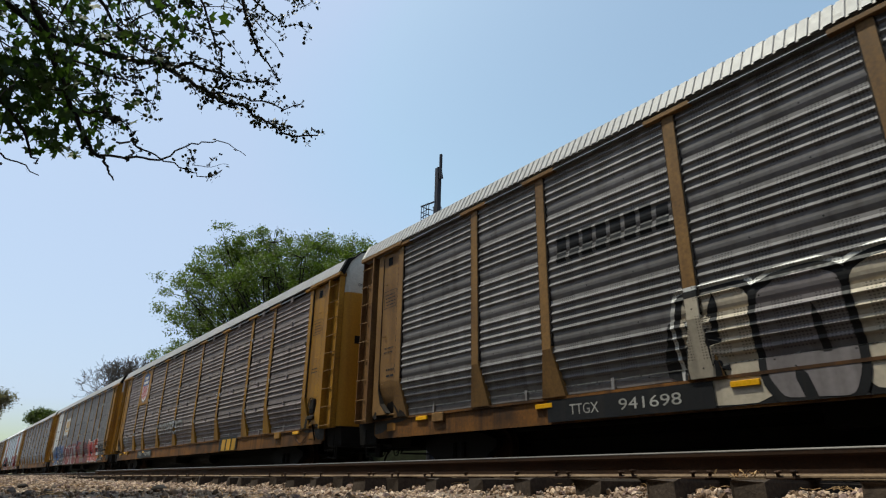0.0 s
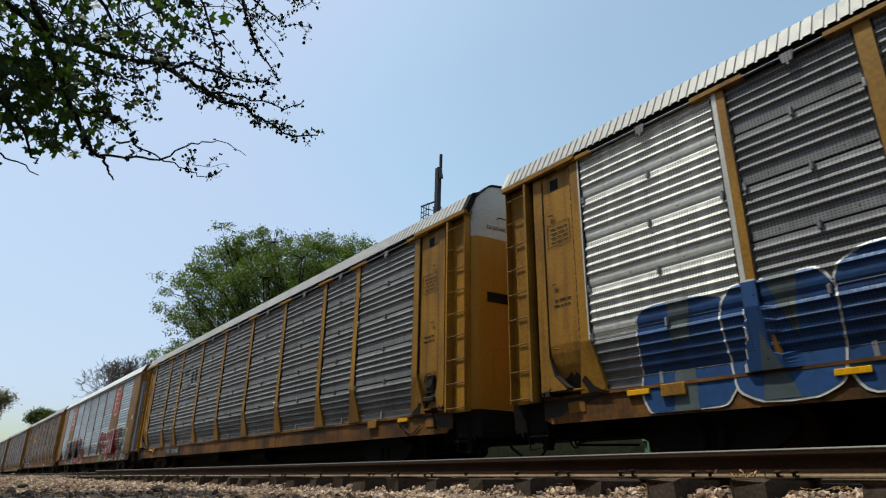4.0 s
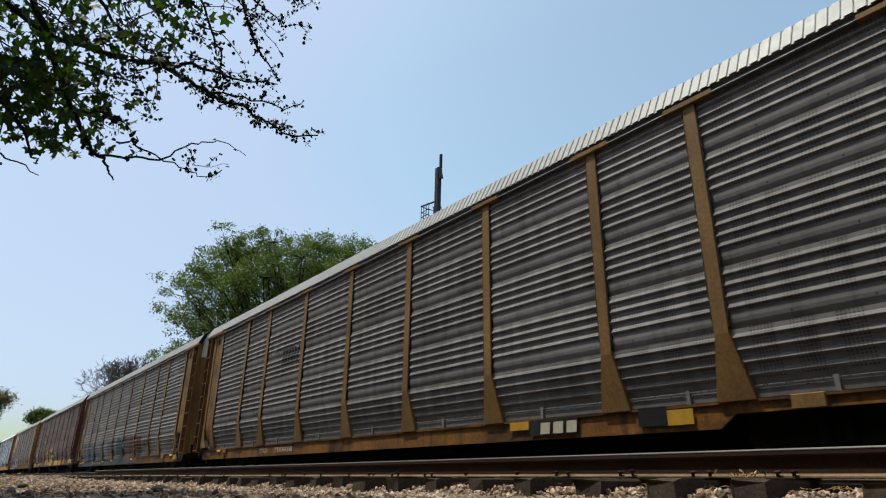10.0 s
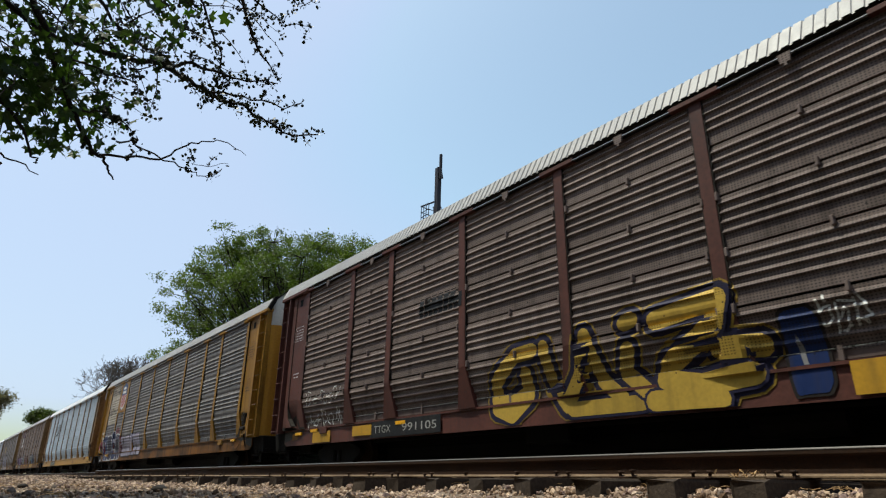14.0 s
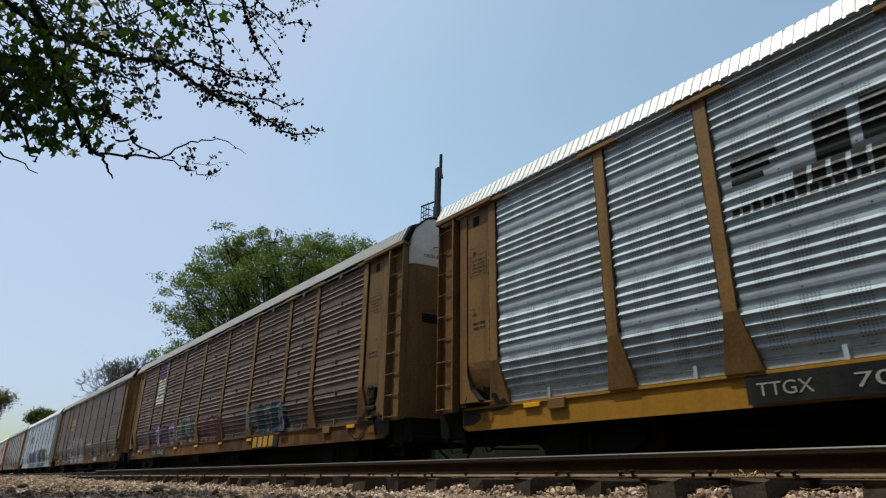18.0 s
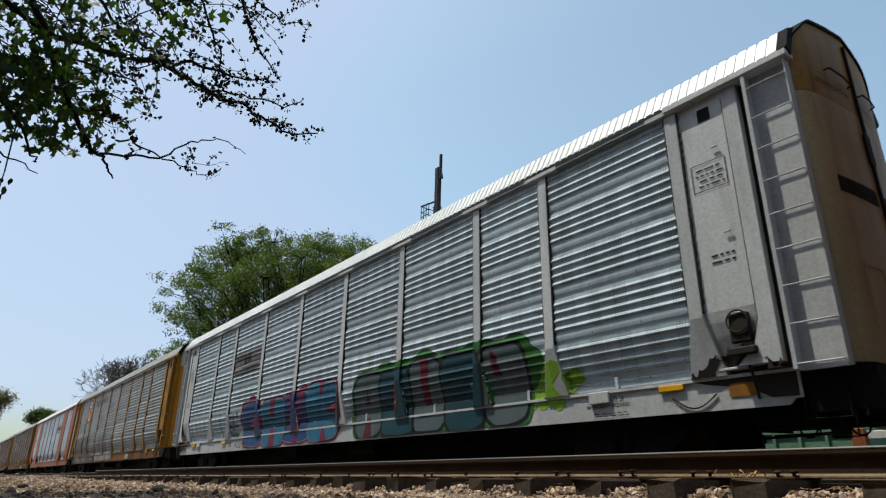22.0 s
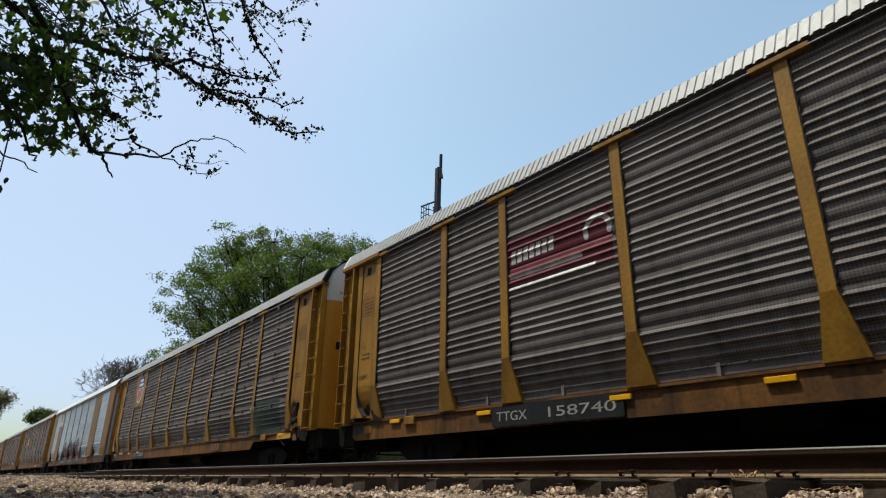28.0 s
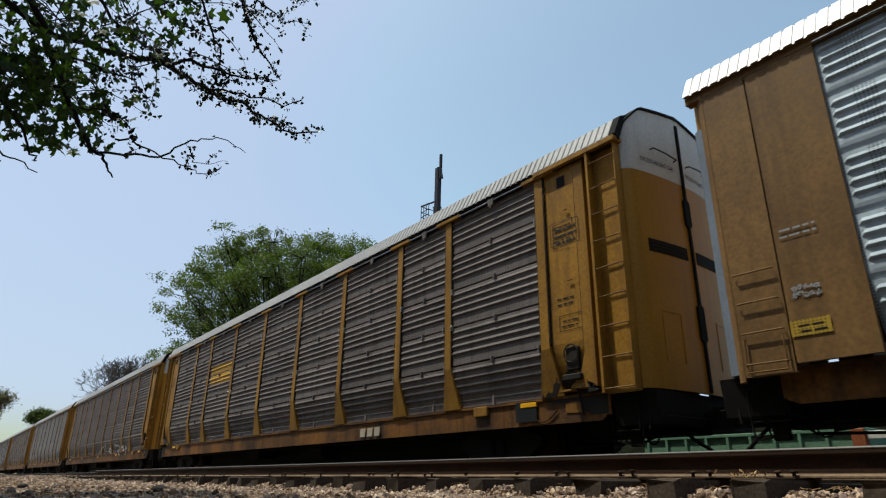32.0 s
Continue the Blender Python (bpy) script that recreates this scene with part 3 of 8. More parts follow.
tree("bare_tree", "leafless grey tree with fine spreading twigs", (-60.6, 10.7, -0.13), 5, 11.2, 0.2, 5, 1.36, leaf_dry, bark_far, 0, spread=0.9, lift=0.03, trunk=0.5, shrink=0.76, forks=(3, 3), ways=5)
copy_thing(scene.objects["bare_tree"], pose(-58.6, 12.1, -0.13, 0, 0, 140))
tree("small_tree", "small distant dark green tree", (-121.5, 11.9, -0.13), 9, 11.6, 0.25, 3, 1.25, leaf_far, bark, 40, 0.35, 0.4, 0.7, 0.1, 0.62)
tree("roadside_tree", "sparse tree with dull olive leaves", (-56, 1.9, -0.13), 12, 5.4, 0.15, 3, 0.85, leaf_dry, bark_far, 16, 0.2, 0.3, 0.7, 0.02, 0.7)

# unseen row of the same trees, added behind the camera to cut sky light; a dark overgrown bank closes the far side
first_tree = dome_tree("shade_tree", "unseen green broadleaf tree added behind the camera to block sky light", (-64, -17.5, -0.2), 33, 8.2, 5.2, 15.4, 150, 190, 0.36, leaf_far)
tagged(first_tree, group="tree row along the track")
for i, x in enumerate((-52, -39, -27, -15, -2, 11, 24, 37)):
    copy_thing(first_tree, pose(x, -8.0 - 1.2 * (i % 2) - (9.0 if x < -30 else 3.0 if x < -10 else 0), -0.2, 0, 0, 67 * i))


def build_bank(bm):
    rnd = random.Random(2)
    xs = [-190 + 1.5 * i for i in range(170)]
    rows = []
    for x in xs:
        h = 2.3 + 0.5 * noise.noise(Vector((x * 0.4, 1, 0)))
        rows.append([bm.verts.new((x, 17.0 + d + 0.3 * noise.noise(Vector((x, d, 5))), -0.14 + h * e)) for d, e in ((0, 0), (0.3, 0.35), (0.7, 0.75), (1.4, 1.0), (3.0, 0.95), (5, 0.0))])
    for a, b in zip(rows, rows[1:]):
        for k in range(5):
            bm.faces.new((a[k], b[k], b[k + 1], a[k + 1]))


# near-black tone keeps the view beneath the cars dark
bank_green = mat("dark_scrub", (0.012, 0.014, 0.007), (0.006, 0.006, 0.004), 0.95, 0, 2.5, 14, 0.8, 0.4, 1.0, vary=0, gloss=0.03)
def build_unseen_hedge(bm):
    """Unseen overgrown hedge under the tree row, added to block low sky light."""
    rows = []
    for i in range(60):
        x = -14 + i
        h = 5.2 + 0.9 * noise.noise(Vector((x * 0.3, 4, 0)))
        rows.append([bm.verts.new((x, -6.5 - d + 0.5 * noise.noise(Vector((x * 0.6, d, 9))), -0.14 + h * e)) for d, e in ((0, 0), (0.2, 0.4), (0.6, 0.8), (1.4, 1.0), (3.5, 1.0), (5, 0.0))])
    for a, b in zip(rows, rows[1:]):
        for k in range(5):
            bm.faces.new((a[k], b[k], b[k + 1], a[k + 1]))


# stands out of view; added so that the near cars reflect less sky
thing("hedge", mesh_of("hedge", build_unseen_hedge, True), bank_green, "unseen dark hedge added behind the camera to block low sky light", "hedge", kind="structure")
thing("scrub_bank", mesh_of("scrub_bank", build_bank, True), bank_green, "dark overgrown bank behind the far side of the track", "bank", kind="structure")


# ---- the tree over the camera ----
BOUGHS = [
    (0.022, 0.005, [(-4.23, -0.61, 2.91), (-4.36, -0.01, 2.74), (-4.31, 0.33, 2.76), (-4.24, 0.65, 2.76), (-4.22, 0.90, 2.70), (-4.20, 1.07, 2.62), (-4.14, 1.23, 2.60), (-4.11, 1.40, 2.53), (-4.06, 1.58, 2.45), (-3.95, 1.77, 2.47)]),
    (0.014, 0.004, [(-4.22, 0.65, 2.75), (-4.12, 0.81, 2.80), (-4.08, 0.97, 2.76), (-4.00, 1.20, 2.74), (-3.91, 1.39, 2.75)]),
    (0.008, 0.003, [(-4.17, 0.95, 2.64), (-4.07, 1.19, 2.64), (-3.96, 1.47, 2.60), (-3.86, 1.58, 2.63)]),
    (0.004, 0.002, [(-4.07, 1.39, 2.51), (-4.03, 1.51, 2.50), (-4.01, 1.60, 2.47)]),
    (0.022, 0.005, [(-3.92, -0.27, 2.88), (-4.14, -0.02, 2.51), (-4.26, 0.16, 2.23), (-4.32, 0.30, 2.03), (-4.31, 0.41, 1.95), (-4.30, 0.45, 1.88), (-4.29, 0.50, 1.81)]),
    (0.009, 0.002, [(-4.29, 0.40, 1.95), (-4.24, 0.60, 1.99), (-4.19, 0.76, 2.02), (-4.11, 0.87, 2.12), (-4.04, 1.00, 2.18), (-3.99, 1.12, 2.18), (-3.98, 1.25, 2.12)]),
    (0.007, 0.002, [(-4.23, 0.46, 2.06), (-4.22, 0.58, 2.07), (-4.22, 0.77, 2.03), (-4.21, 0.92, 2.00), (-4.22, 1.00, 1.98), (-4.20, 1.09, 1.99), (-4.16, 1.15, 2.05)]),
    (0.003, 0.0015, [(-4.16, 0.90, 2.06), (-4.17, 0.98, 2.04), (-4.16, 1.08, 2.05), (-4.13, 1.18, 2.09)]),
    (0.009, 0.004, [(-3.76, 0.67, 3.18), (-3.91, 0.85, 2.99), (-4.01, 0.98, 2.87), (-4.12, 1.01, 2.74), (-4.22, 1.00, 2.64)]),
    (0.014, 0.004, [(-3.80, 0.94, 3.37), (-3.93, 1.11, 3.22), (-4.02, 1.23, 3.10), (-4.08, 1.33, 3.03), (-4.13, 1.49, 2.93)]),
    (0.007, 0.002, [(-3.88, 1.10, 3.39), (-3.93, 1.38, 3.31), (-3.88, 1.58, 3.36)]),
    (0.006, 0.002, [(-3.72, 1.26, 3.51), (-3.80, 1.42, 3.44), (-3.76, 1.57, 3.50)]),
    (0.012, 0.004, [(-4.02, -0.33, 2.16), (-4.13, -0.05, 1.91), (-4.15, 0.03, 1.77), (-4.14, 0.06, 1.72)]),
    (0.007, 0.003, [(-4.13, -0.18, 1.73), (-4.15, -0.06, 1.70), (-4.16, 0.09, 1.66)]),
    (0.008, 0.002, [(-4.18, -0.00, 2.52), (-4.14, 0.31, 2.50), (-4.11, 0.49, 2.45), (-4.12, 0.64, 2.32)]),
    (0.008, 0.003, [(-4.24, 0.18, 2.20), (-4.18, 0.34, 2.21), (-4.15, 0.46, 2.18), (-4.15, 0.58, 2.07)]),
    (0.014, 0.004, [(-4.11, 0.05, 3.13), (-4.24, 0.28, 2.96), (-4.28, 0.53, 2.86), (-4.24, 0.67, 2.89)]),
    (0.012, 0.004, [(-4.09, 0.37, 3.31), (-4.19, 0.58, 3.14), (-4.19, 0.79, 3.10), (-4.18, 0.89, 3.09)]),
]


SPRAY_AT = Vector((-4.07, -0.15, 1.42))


def overhanging_tree():
    rnd = random.Random(17)
    base = tagged(new("overhanging_tree"), "leafy tree with dark drooping branches reaching over the track side", "tree")
    base.matrix_basis = pose(-5.6, -3.4, -0.13)
    foot = Vector((-5.6, -3.4, -0.13))
    crown_at = Vector((-5.35, -0.35, 4.0))

    def build_trunk(bm):
        tube(bm, [(0, 0, -0.2), (0.05, 0.1, 1.2), (0.0, 0.35, 2.4), (0.1, 0.9, 3.3)], [0.3, 0.24, 0.2, 0.15], 12)
        tube(bm, [(0.1, 0.9, 3.3), (0.2, 1.9, 3.9), crown_at - foot], [0.14, 0.11, 0.08], 10)
        tube(bm, [(0.1, 0.9, 3.3), (0.5, 1.4, 4.3), (1.1, 2.2, 5.0)], [0.12, 0.09, 0.05], 8)
        tube(bm, [(0.0, 0.35, 2.4), (-0.8, 0.2, 3.6), (-1.6, 0.4, 4.8)], [0.13, 0.09, 0.04], 8)
    part("trunk", mesh_of("trunk", build_trunk, True), bark, base, "dark rough trunk")
    twigs = []
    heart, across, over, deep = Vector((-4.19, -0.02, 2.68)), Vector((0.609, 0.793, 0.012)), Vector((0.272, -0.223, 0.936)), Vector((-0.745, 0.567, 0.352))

    def inside():
        """A place in the thick of the crown, thinning out towards the track and downwards."""
        while True:
            a, b = rnd.uniform(-0.6, 1.2), rnd.uniform(-0.48, 0.6)
            if a < 0.70 + 1.05 * b + rnd.gauss(0, 0.10) and rnd.random() < 1.2 - 0.5 * max(a, 0):
                return heart + across * a + over * b + deep * rnd.uniform(-0.5, 0.6)
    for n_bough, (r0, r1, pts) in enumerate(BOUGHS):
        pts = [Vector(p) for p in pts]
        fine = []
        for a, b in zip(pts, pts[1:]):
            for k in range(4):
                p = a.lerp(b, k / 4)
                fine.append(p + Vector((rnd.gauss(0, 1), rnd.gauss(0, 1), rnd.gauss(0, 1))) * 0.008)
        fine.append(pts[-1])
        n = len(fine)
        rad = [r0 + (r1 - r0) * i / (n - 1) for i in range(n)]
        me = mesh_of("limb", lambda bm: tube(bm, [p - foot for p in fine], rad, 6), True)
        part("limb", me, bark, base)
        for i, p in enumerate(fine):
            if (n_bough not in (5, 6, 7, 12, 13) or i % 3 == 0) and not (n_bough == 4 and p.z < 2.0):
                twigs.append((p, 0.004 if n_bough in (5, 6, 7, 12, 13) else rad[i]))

    def build_twigs(bm):
        for p, r in list(twigs):
            for k in range(2):
                if rnd.random() < (0.6 if r > 0.0045 else 0.18):
                    d = Vector((rnd.gauss(0, 1), rnd.gauss(0, 1), rnd.gauss(-0.2, 0.8))).normalized()
                    path, n = [p - foot], rnd.randint(1, 3)
                    for j in range(n):
                        d = (d + Vector((rnd.gauss(0, 0.35), rnd.gauss(0, 0.35), rnd.gauss(-0.02, 0.3)))).normalized()
                        path.append(path[-1] + d * rnd.uniform(0.02, 0.05))
                    tube(bm, path, [min(r, 0.003) * (1 - 0.5 * j / n) for j in range(n + 1)], 4)
                    twigs.extend((q + foot, 0.001) for q in path[1:])
        # long hanging shoots in the thick of the crown
        for k in range(90):
            p = inside()
            d = Vector((rnd.gauss(0.1, 0.3), rnd.gauss(0.7, 0.5), rnd.gauss(-0.15, 0.45))).normalized()
            path = [p - foot]
            for j in range(6):
                d = (d + Vector((rnd.gauss(0, 0.2), rnd.gauss(0, 0.2), rnd.gauss(-0.05, 0.2)))).normalized()
                path.append(path[-1] + d * 0.085)
            tube(bm, path, [0.006 - 0.0008 * j for j in range(7)], 4)
            twigs.extend((q + foot, 0.001) for q in path)
    part("twig_tangle", mesh_of("twig_tangle", build_twigs), bark, base, "tangle of thin dark twigs")["kind"] = "stuff"

    def lobed(bm):
        """A five-lobed leaf, folded a little along its middle."""
        rim = []
        for k in range(11):
            a = -2.3 + 4.6 * k / 10
            r = (1.0, 0.62)[k % 2] * (1 - 0.28 * abs(a) / 2.3)
            rim.append((r * math.cos(a), r * math.sin(a), -0.25 * r * r + 0.12 * abs(math.sin(a)) * r))
        c = bm.verts.new((0, 0, 0))
        vs = [bm.verts.new(p) for p in rim]
        for a, b in zip(vs, vs[1:]):
            bm.faces.new((c, a, b))
        tube(bm, [(0, 0, 0), (-0.4, 0, 0.1)], 0.02, 4)
    leaf = mesh_of("leaf", lobed)
    for k in range(240):
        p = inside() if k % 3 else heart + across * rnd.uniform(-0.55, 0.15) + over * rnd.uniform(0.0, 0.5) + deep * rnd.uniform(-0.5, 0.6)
        s = rnd.uniform(0.035, 0.08)
        part("leaf", leaf, leaf_young if k % 4 == 0 else leaf_near, base, "", Matrix.Translation(p - foot) @ Euler((rnd.uniform(-0.9, 0.9), rnd.uniform(0.2, 1.8), rnd.uniform(0, 6.28))).to_matrix().to_4x4() @ Matrix.Scale(s, 4))
    verts, faces = [], []
    for p, r in twigs:
        dense = 1 if p.y < 0.3 else 0 if r == 0.004 and rnd.random() < 0.5 else 1 if r == 0.004 else 4
        for k in range(dense):
            q = p + Vector((rnd.gauss(0, 0.016), rnd.gauss(0, 0.016), rnd.gauss(0, 0.016))) - foot
            m = Euler((rnd.uniform(0, 6.28), rnd.uniform(0, 6.28), rnd.uniform(0, 6.28))).to_matrix()
            s = rnd.uniform(0.014, 0.04)
            j = len(verts)
            verts += [tuple(q + m @ Vector((x * s, y * s * 2.2, -0.2 * s * x * x))) for x, y in LEAF]
            faces.append(tuple(range(j, j + 6)))
    buds = bpy.data.meshes.new("bud_foliage")
    buds.from_pydata(verts, [], faces)
    buds.materials.append(leaf_bud)
    part("bud_foliage", buds, leaf_bud, base, "dark clusters of young leaves along the twigs")["kind"] = "stuff"
    verts, faces = [], []
    for k in range(900):
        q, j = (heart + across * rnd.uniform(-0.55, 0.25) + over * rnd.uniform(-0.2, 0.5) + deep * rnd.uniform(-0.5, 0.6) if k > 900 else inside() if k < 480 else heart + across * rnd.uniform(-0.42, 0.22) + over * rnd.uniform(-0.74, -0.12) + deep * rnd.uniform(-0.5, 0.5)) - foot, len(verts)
        m = Euler((rnd.uniform(-0.9, 0.9), rnd.uniform(0.2, 1.8), rnd.uniform(0, 6.28))).to_matrix() * rnd.uniform(0.03, 0.07)
        verts.append(tuple(q))
        for i in range(11):
            a = -2.3 + 0.46 * i
            r = (1.0, 0.62)[i % 2] * (1 - 0.28 * abs(a) / 2.3)
            verts.append(tuple(q + m @ Vector((r * math.cos(a), r * math.sin(a), -0.25 * r * r + 0.12 * abs(math.sin(a)) * r))))
        faces += [(j, j + 1 + i, j + 2 + i) for i in range(10)]
    me = bpy.data.meshes.new("small_leaves")
    me.from_pydata(verts, [], faces)
    me.materials.append(leaf_near)
    part("young_foliage", me, leaf_near, base, "small young leaves along the twigs")["kind"] = "stuff"
    # a hanging spray that the wind swings
    def build_spray(bm):
        tube(bm, [(0, 0, 0.9), (0.01, 0, 0.5), (0, 0.01, 0.15), (0.01, 0, -0.25)], [0.006, 0.005, 0.004, 0.002], 5)
        for k in range(30):
            z = rnd.uniform(-0.28, 0.14)
            m = pose(rnd.gauss(0, 0.02), rnd.gauss(0, 0.02), z, rnd.uniform(-60, 60), rnd.uniform(20, 110), rnd.uniform(0, 360))
            s = rnd.uniform(0.03, 0.06)
            bm.faces.new([bm.verts.new(m @ Vector((x * s, y * s * 2.2, -0.2 * s * x * x))) for x, y in LEAF])
    spray_ob = part("hanging_spray", mesh_of("hanging_spray", build_spray), leaf_near, base, "hanging leafy twig")
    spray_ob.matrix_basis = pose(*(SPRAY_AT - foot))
    base["spray"] = spray_ob.name

    # unseen high crown behind the camera, added to hold off light
    clumps = []
    while len(clumps) < 12:
        c = Vector((rnd.uniform(-8.5, 4), rnd.uniform(-4.0, -1.0), rnd.uniform(9.8, 13.2)))
        if c.z > 1.45 * math.hypot(c.x, c.y) + 1.2:
            clumps.append((c, rnd.uniform(0.8, 1.25)))

    def build_upper(bm):
        for c, r in clumps:
            mid = Vector((-5.5, -2.2, 7.0)).lerp(c, 0.5) + Vector((0, -0.6, 0.9))
            tube(bm, [Vector((0.1, 0.9, 3.3)), Vector((-5.5, -2.2, 7.0)) - foot, mid - foot, c - foot], [0.07, 0.06, 0.045, 0.012], 5)
    part("upper_limb", mesh_of("upper_limb", build_upper, True), bark, base, "limbs of the added unseen high crown")
    verts, faces = [], []
    for c, r in clumps:
        for k in range(int(190 * r * r)):
            p, j = c - foot + Vector((rnd.gauss(0, 0.6), rnd.gauss(0, 0.6), rnd.gauss(0, 0.4))) * r, len(verts)
            m = Euler((rnd.uniform(-0.9, 0.9), rnd.uniform(-0.9, 0.9), rnd.uniform(0, 6.28))).to_matrix() * rnd.uniform(0.12, 0.26)
            verts += [tuple(p + m @ Vector((x, y * 1.6, -0.12 * x * x))) for x, y in LEAF]
            faces.append(tuple(range(j, j + 6)))
    me = bpy.data.meshes.new("high_crown")
    me.from_pydata(verts, [], faces)
    me.materials.append(leaf_near)
    part("high_crown", me, leaf_near, base, "unseen high leafy crown added to hold off light")["kind"] = "stuff"
    return base


near_tree = overhanging_tree()


# ---- the auto carriers ----
CAR, HALF = 28.6, 13.60
FLOOR, KNEE, TOP = 1.36, 2.2, 5.47
SHEET_H = (TOP - FLOOR) / 5
EDGES = [-11.815, -9.015, -7.075, -4.245, -1.415, 1.415, 4.245, 7.075, 9.015, 11.815]
FACE = -1.585          # front of the posts, towards the camera
RIDGES = [(0.20 + 0.148 * i + dz, d) for i in range(4) for dz, d in ((0.036, 0.0), (0.064, 0.031), (0.071, 0.032), (0.118, 0.004))]
PROFILE = [(0.0, -0.034), (0.035, -0.017), (0.08, -0.003), (0.13, 0.004), (0.18, 0.004), (0.215, 0.0)] + RIDGES + [(SHEET_H - 0.004, 0.0)]


def tuck(z):
    return 0.22 * max(0.0, (KNEE - z) / (KNEE - FLOOR)) ** 1.4 if z > 0.7 else 0.22


def crest(z):
    """How far the corrugation stands out at height z."""
    if z < FLOOR or z > TOP:
        return 0.0
    v = (z - FLOOR) % SHEET_H
    for (a, da), (b, db) in zip(PROFILE, PROFILE[1:]):
        if a <= v <= b:
            return da + (db - da) * (v - a) / max(b - a, 1e-6)
    return 0.0


def build_sheet(width, row, slit):
    def build(bm):
        z0 = FLOOR + SHEET_H * row
        rows = list(PROFILE)
        if slit and row:
            rows = [(0.032, 0.0)] + [q for q in rows if q[0] > 0.2]
        if row == 0:
            rows = [(v, 0.0 if v < 0.2 else d) for v, d in rows]
        ends = [(-width / 2, 1), (-width / 2 + 0.04, 1), (-width / 2 + 0.09, 0), (width / 2 - 0.09, 0), (width / 2 - 0.04, 1), (width / 2, 1)]
        cols = []
        for x, flat in ends:
            cols.append([bm.verts.new((x, -1.535 - (min(d, 0) if flat else d) + tuck(z0 + v), z0 + v + 0.004)) for v, d in rows])
        for a, b in zip(cols, cols[1:]):
            for k in range(len(rows) - 1):
                bm.faces.new((a[k], b[k], b[k + 1], a[k + 1]))
        back = [bm.verts.new((x, -1.485 + tuck(z0 + v), z0 + v)) for x in (-width / 2, width / 2) for v in (0.034 if slit and row else 0.0, SHEET_H - 0.008)]
        bm.faces.new((back[0], back[1], back[3], back[2]))
        for c, (lo, hi) in ((cols[0], (back[0], back[1])), (cols[-1], (back[2], back[3]))):
            bm.faces.new([lo] + c + [hi])
        bm.faces.new([c[-1] for c in cols] + [back[3], back[1]])
        bm.faces.new([c[0] for c in cols] + [back[2], back[0]])
    return build


SHEETS = {(w, r, k): mesh_of("sheet", build_sheet(w, r, k)) for w in (2.80, 2.83, 1.94, 2.72) for r in range(5) for k in (False, True)}


def build_post(bm):
    prism(bm, [(FACE, KNEE - 0.05), (FACE, TOP + 0.02), (-1.5, TOP + 0.02), (-1.5, KNEE - 0.05)], "x", -0.10, 0.10)


def build_flange(bm):
    """Ragged dark strip that paints the shadow gap where the sheets meet a post."""
    rnd = random.Random(6)
    k, n = 0.102, 46
    edge = [(k, TOP)] + [(k + rnd.uniform(0.008, 0.02) + 0.014 * (i % 2), TOP - (TOP - KNEE) * (i + 0.5) / n) for i in range(n)] + [(k, KNEE)]
    prism(bm, edge, "y", -1.574, -1.5)


def build_thin_post(bm):
    prism(bm, [(FACE + 0.005, FLOOR), (FACE + 0.005, TOP + 0.02), (-1.5, TOP + 0.02), (-1.5, FLOOR)], "x", -0.075, 0.075)


def build_foot(bm):
    top, bot = [(-0.10, FACE), (0.10, FACE)], [(-0.27, FACE + 0.13), (0.27, FACE + 0.13)]
    a = [bm.verts.new((x, y, KNEE - 0.05)) for x, y in top + [(0.10, -1.5), (-0.10, -1.5)]]
    b = [bm.verts.new((x, y, FLOOR - 0.02)) for x, y in bot + [(0.27, -1.33), (-0.27, -1.33)]]
    for i in range(4):
        bm.faces.new((a[i], a[(i + 1) % 4], b[(i + 1) % 4], b[i]))
    bm.faces.new(a)
    bm.faces.new(b[::-1])


def build_cap(bm):
    box(bm, -0.42, 0.42, FACE - 0.045, -1.5, TOP + 0.0, TOP + 0.085, 0.01)


def build_clip_plate(bm):
    box(bm, -0.022, 0.022, -1.60, -1.53, -0.07, 0.06, 0.008)


def build_eave(bm):
    box(bm, -HALF, HALF, -1.575, -1.42, TOP + 0.02, TOP + 0.16, 0.01)
    box(bm, -HALF, HALF, -1.60, -1.575, TOP + 0.145, TOP + 0.17)


def build_drip_lip(bm):
    prism(bm, [(-1.575, TOP + 0.055), (-1.628, TOP + 0.032), (-1.628, TOP + 0.018), (-1.575, TOP + 0.022)], "x", -11.7, 11.7)


def build_bracket(bm):
    """Hooked plate that hangs from the roof edge over the top of a sheet."""
    prism(bm, [(-0.07, TOP - 0.09), (-0.09, TOP + 0.06), (0.09, TOP + 0.06), (0.07, TOP - 0.09), (0.02, TOP - 0.09), (0.02, TOP - 0.14), (-0.02, TOP - 0.14), (-0.02, TOP - 0.09)], "y", -1.635, -1.60)


# thin strip added as the bright highlight on top of the floor rail
def build_foot_highlight(bm):
    prism(bm, [(-1.402, FLOOR + 0.128), (-1.418, FLOOR + 0.134), (-1.418, FLOOR + 0.144), (-1.402, FLOOR + 0.148)], "x", -11.9, 11.9)


def build_floor_rail(bm):
    prism(bm, [(-1.30, FLOOR), (-1.385, FLOOR + 0.0), (-1.395, FLOOR + 0.10), (-1.365, FLOOR + 0.135), (-1.30, FLOOR + 0.14)], "x", -11.9, 11.9)
    for x in EDGES[:-1]:
        box(bm, x + 1.2, x + 1.26, -1.42, -1.39, FLOOR - 0.01, FLOOR + 0.17)


ROOF = [(-1.63, TOP + 0.125), (-1.43, TOP + 0.535), (-1.13, TOP + 0.68), (-0.6, TOP + 0.76), (0, TOP + 0.79)]
ROOF = ROOF + [(-y, z) for y, z in ROOF[-2::-1]]


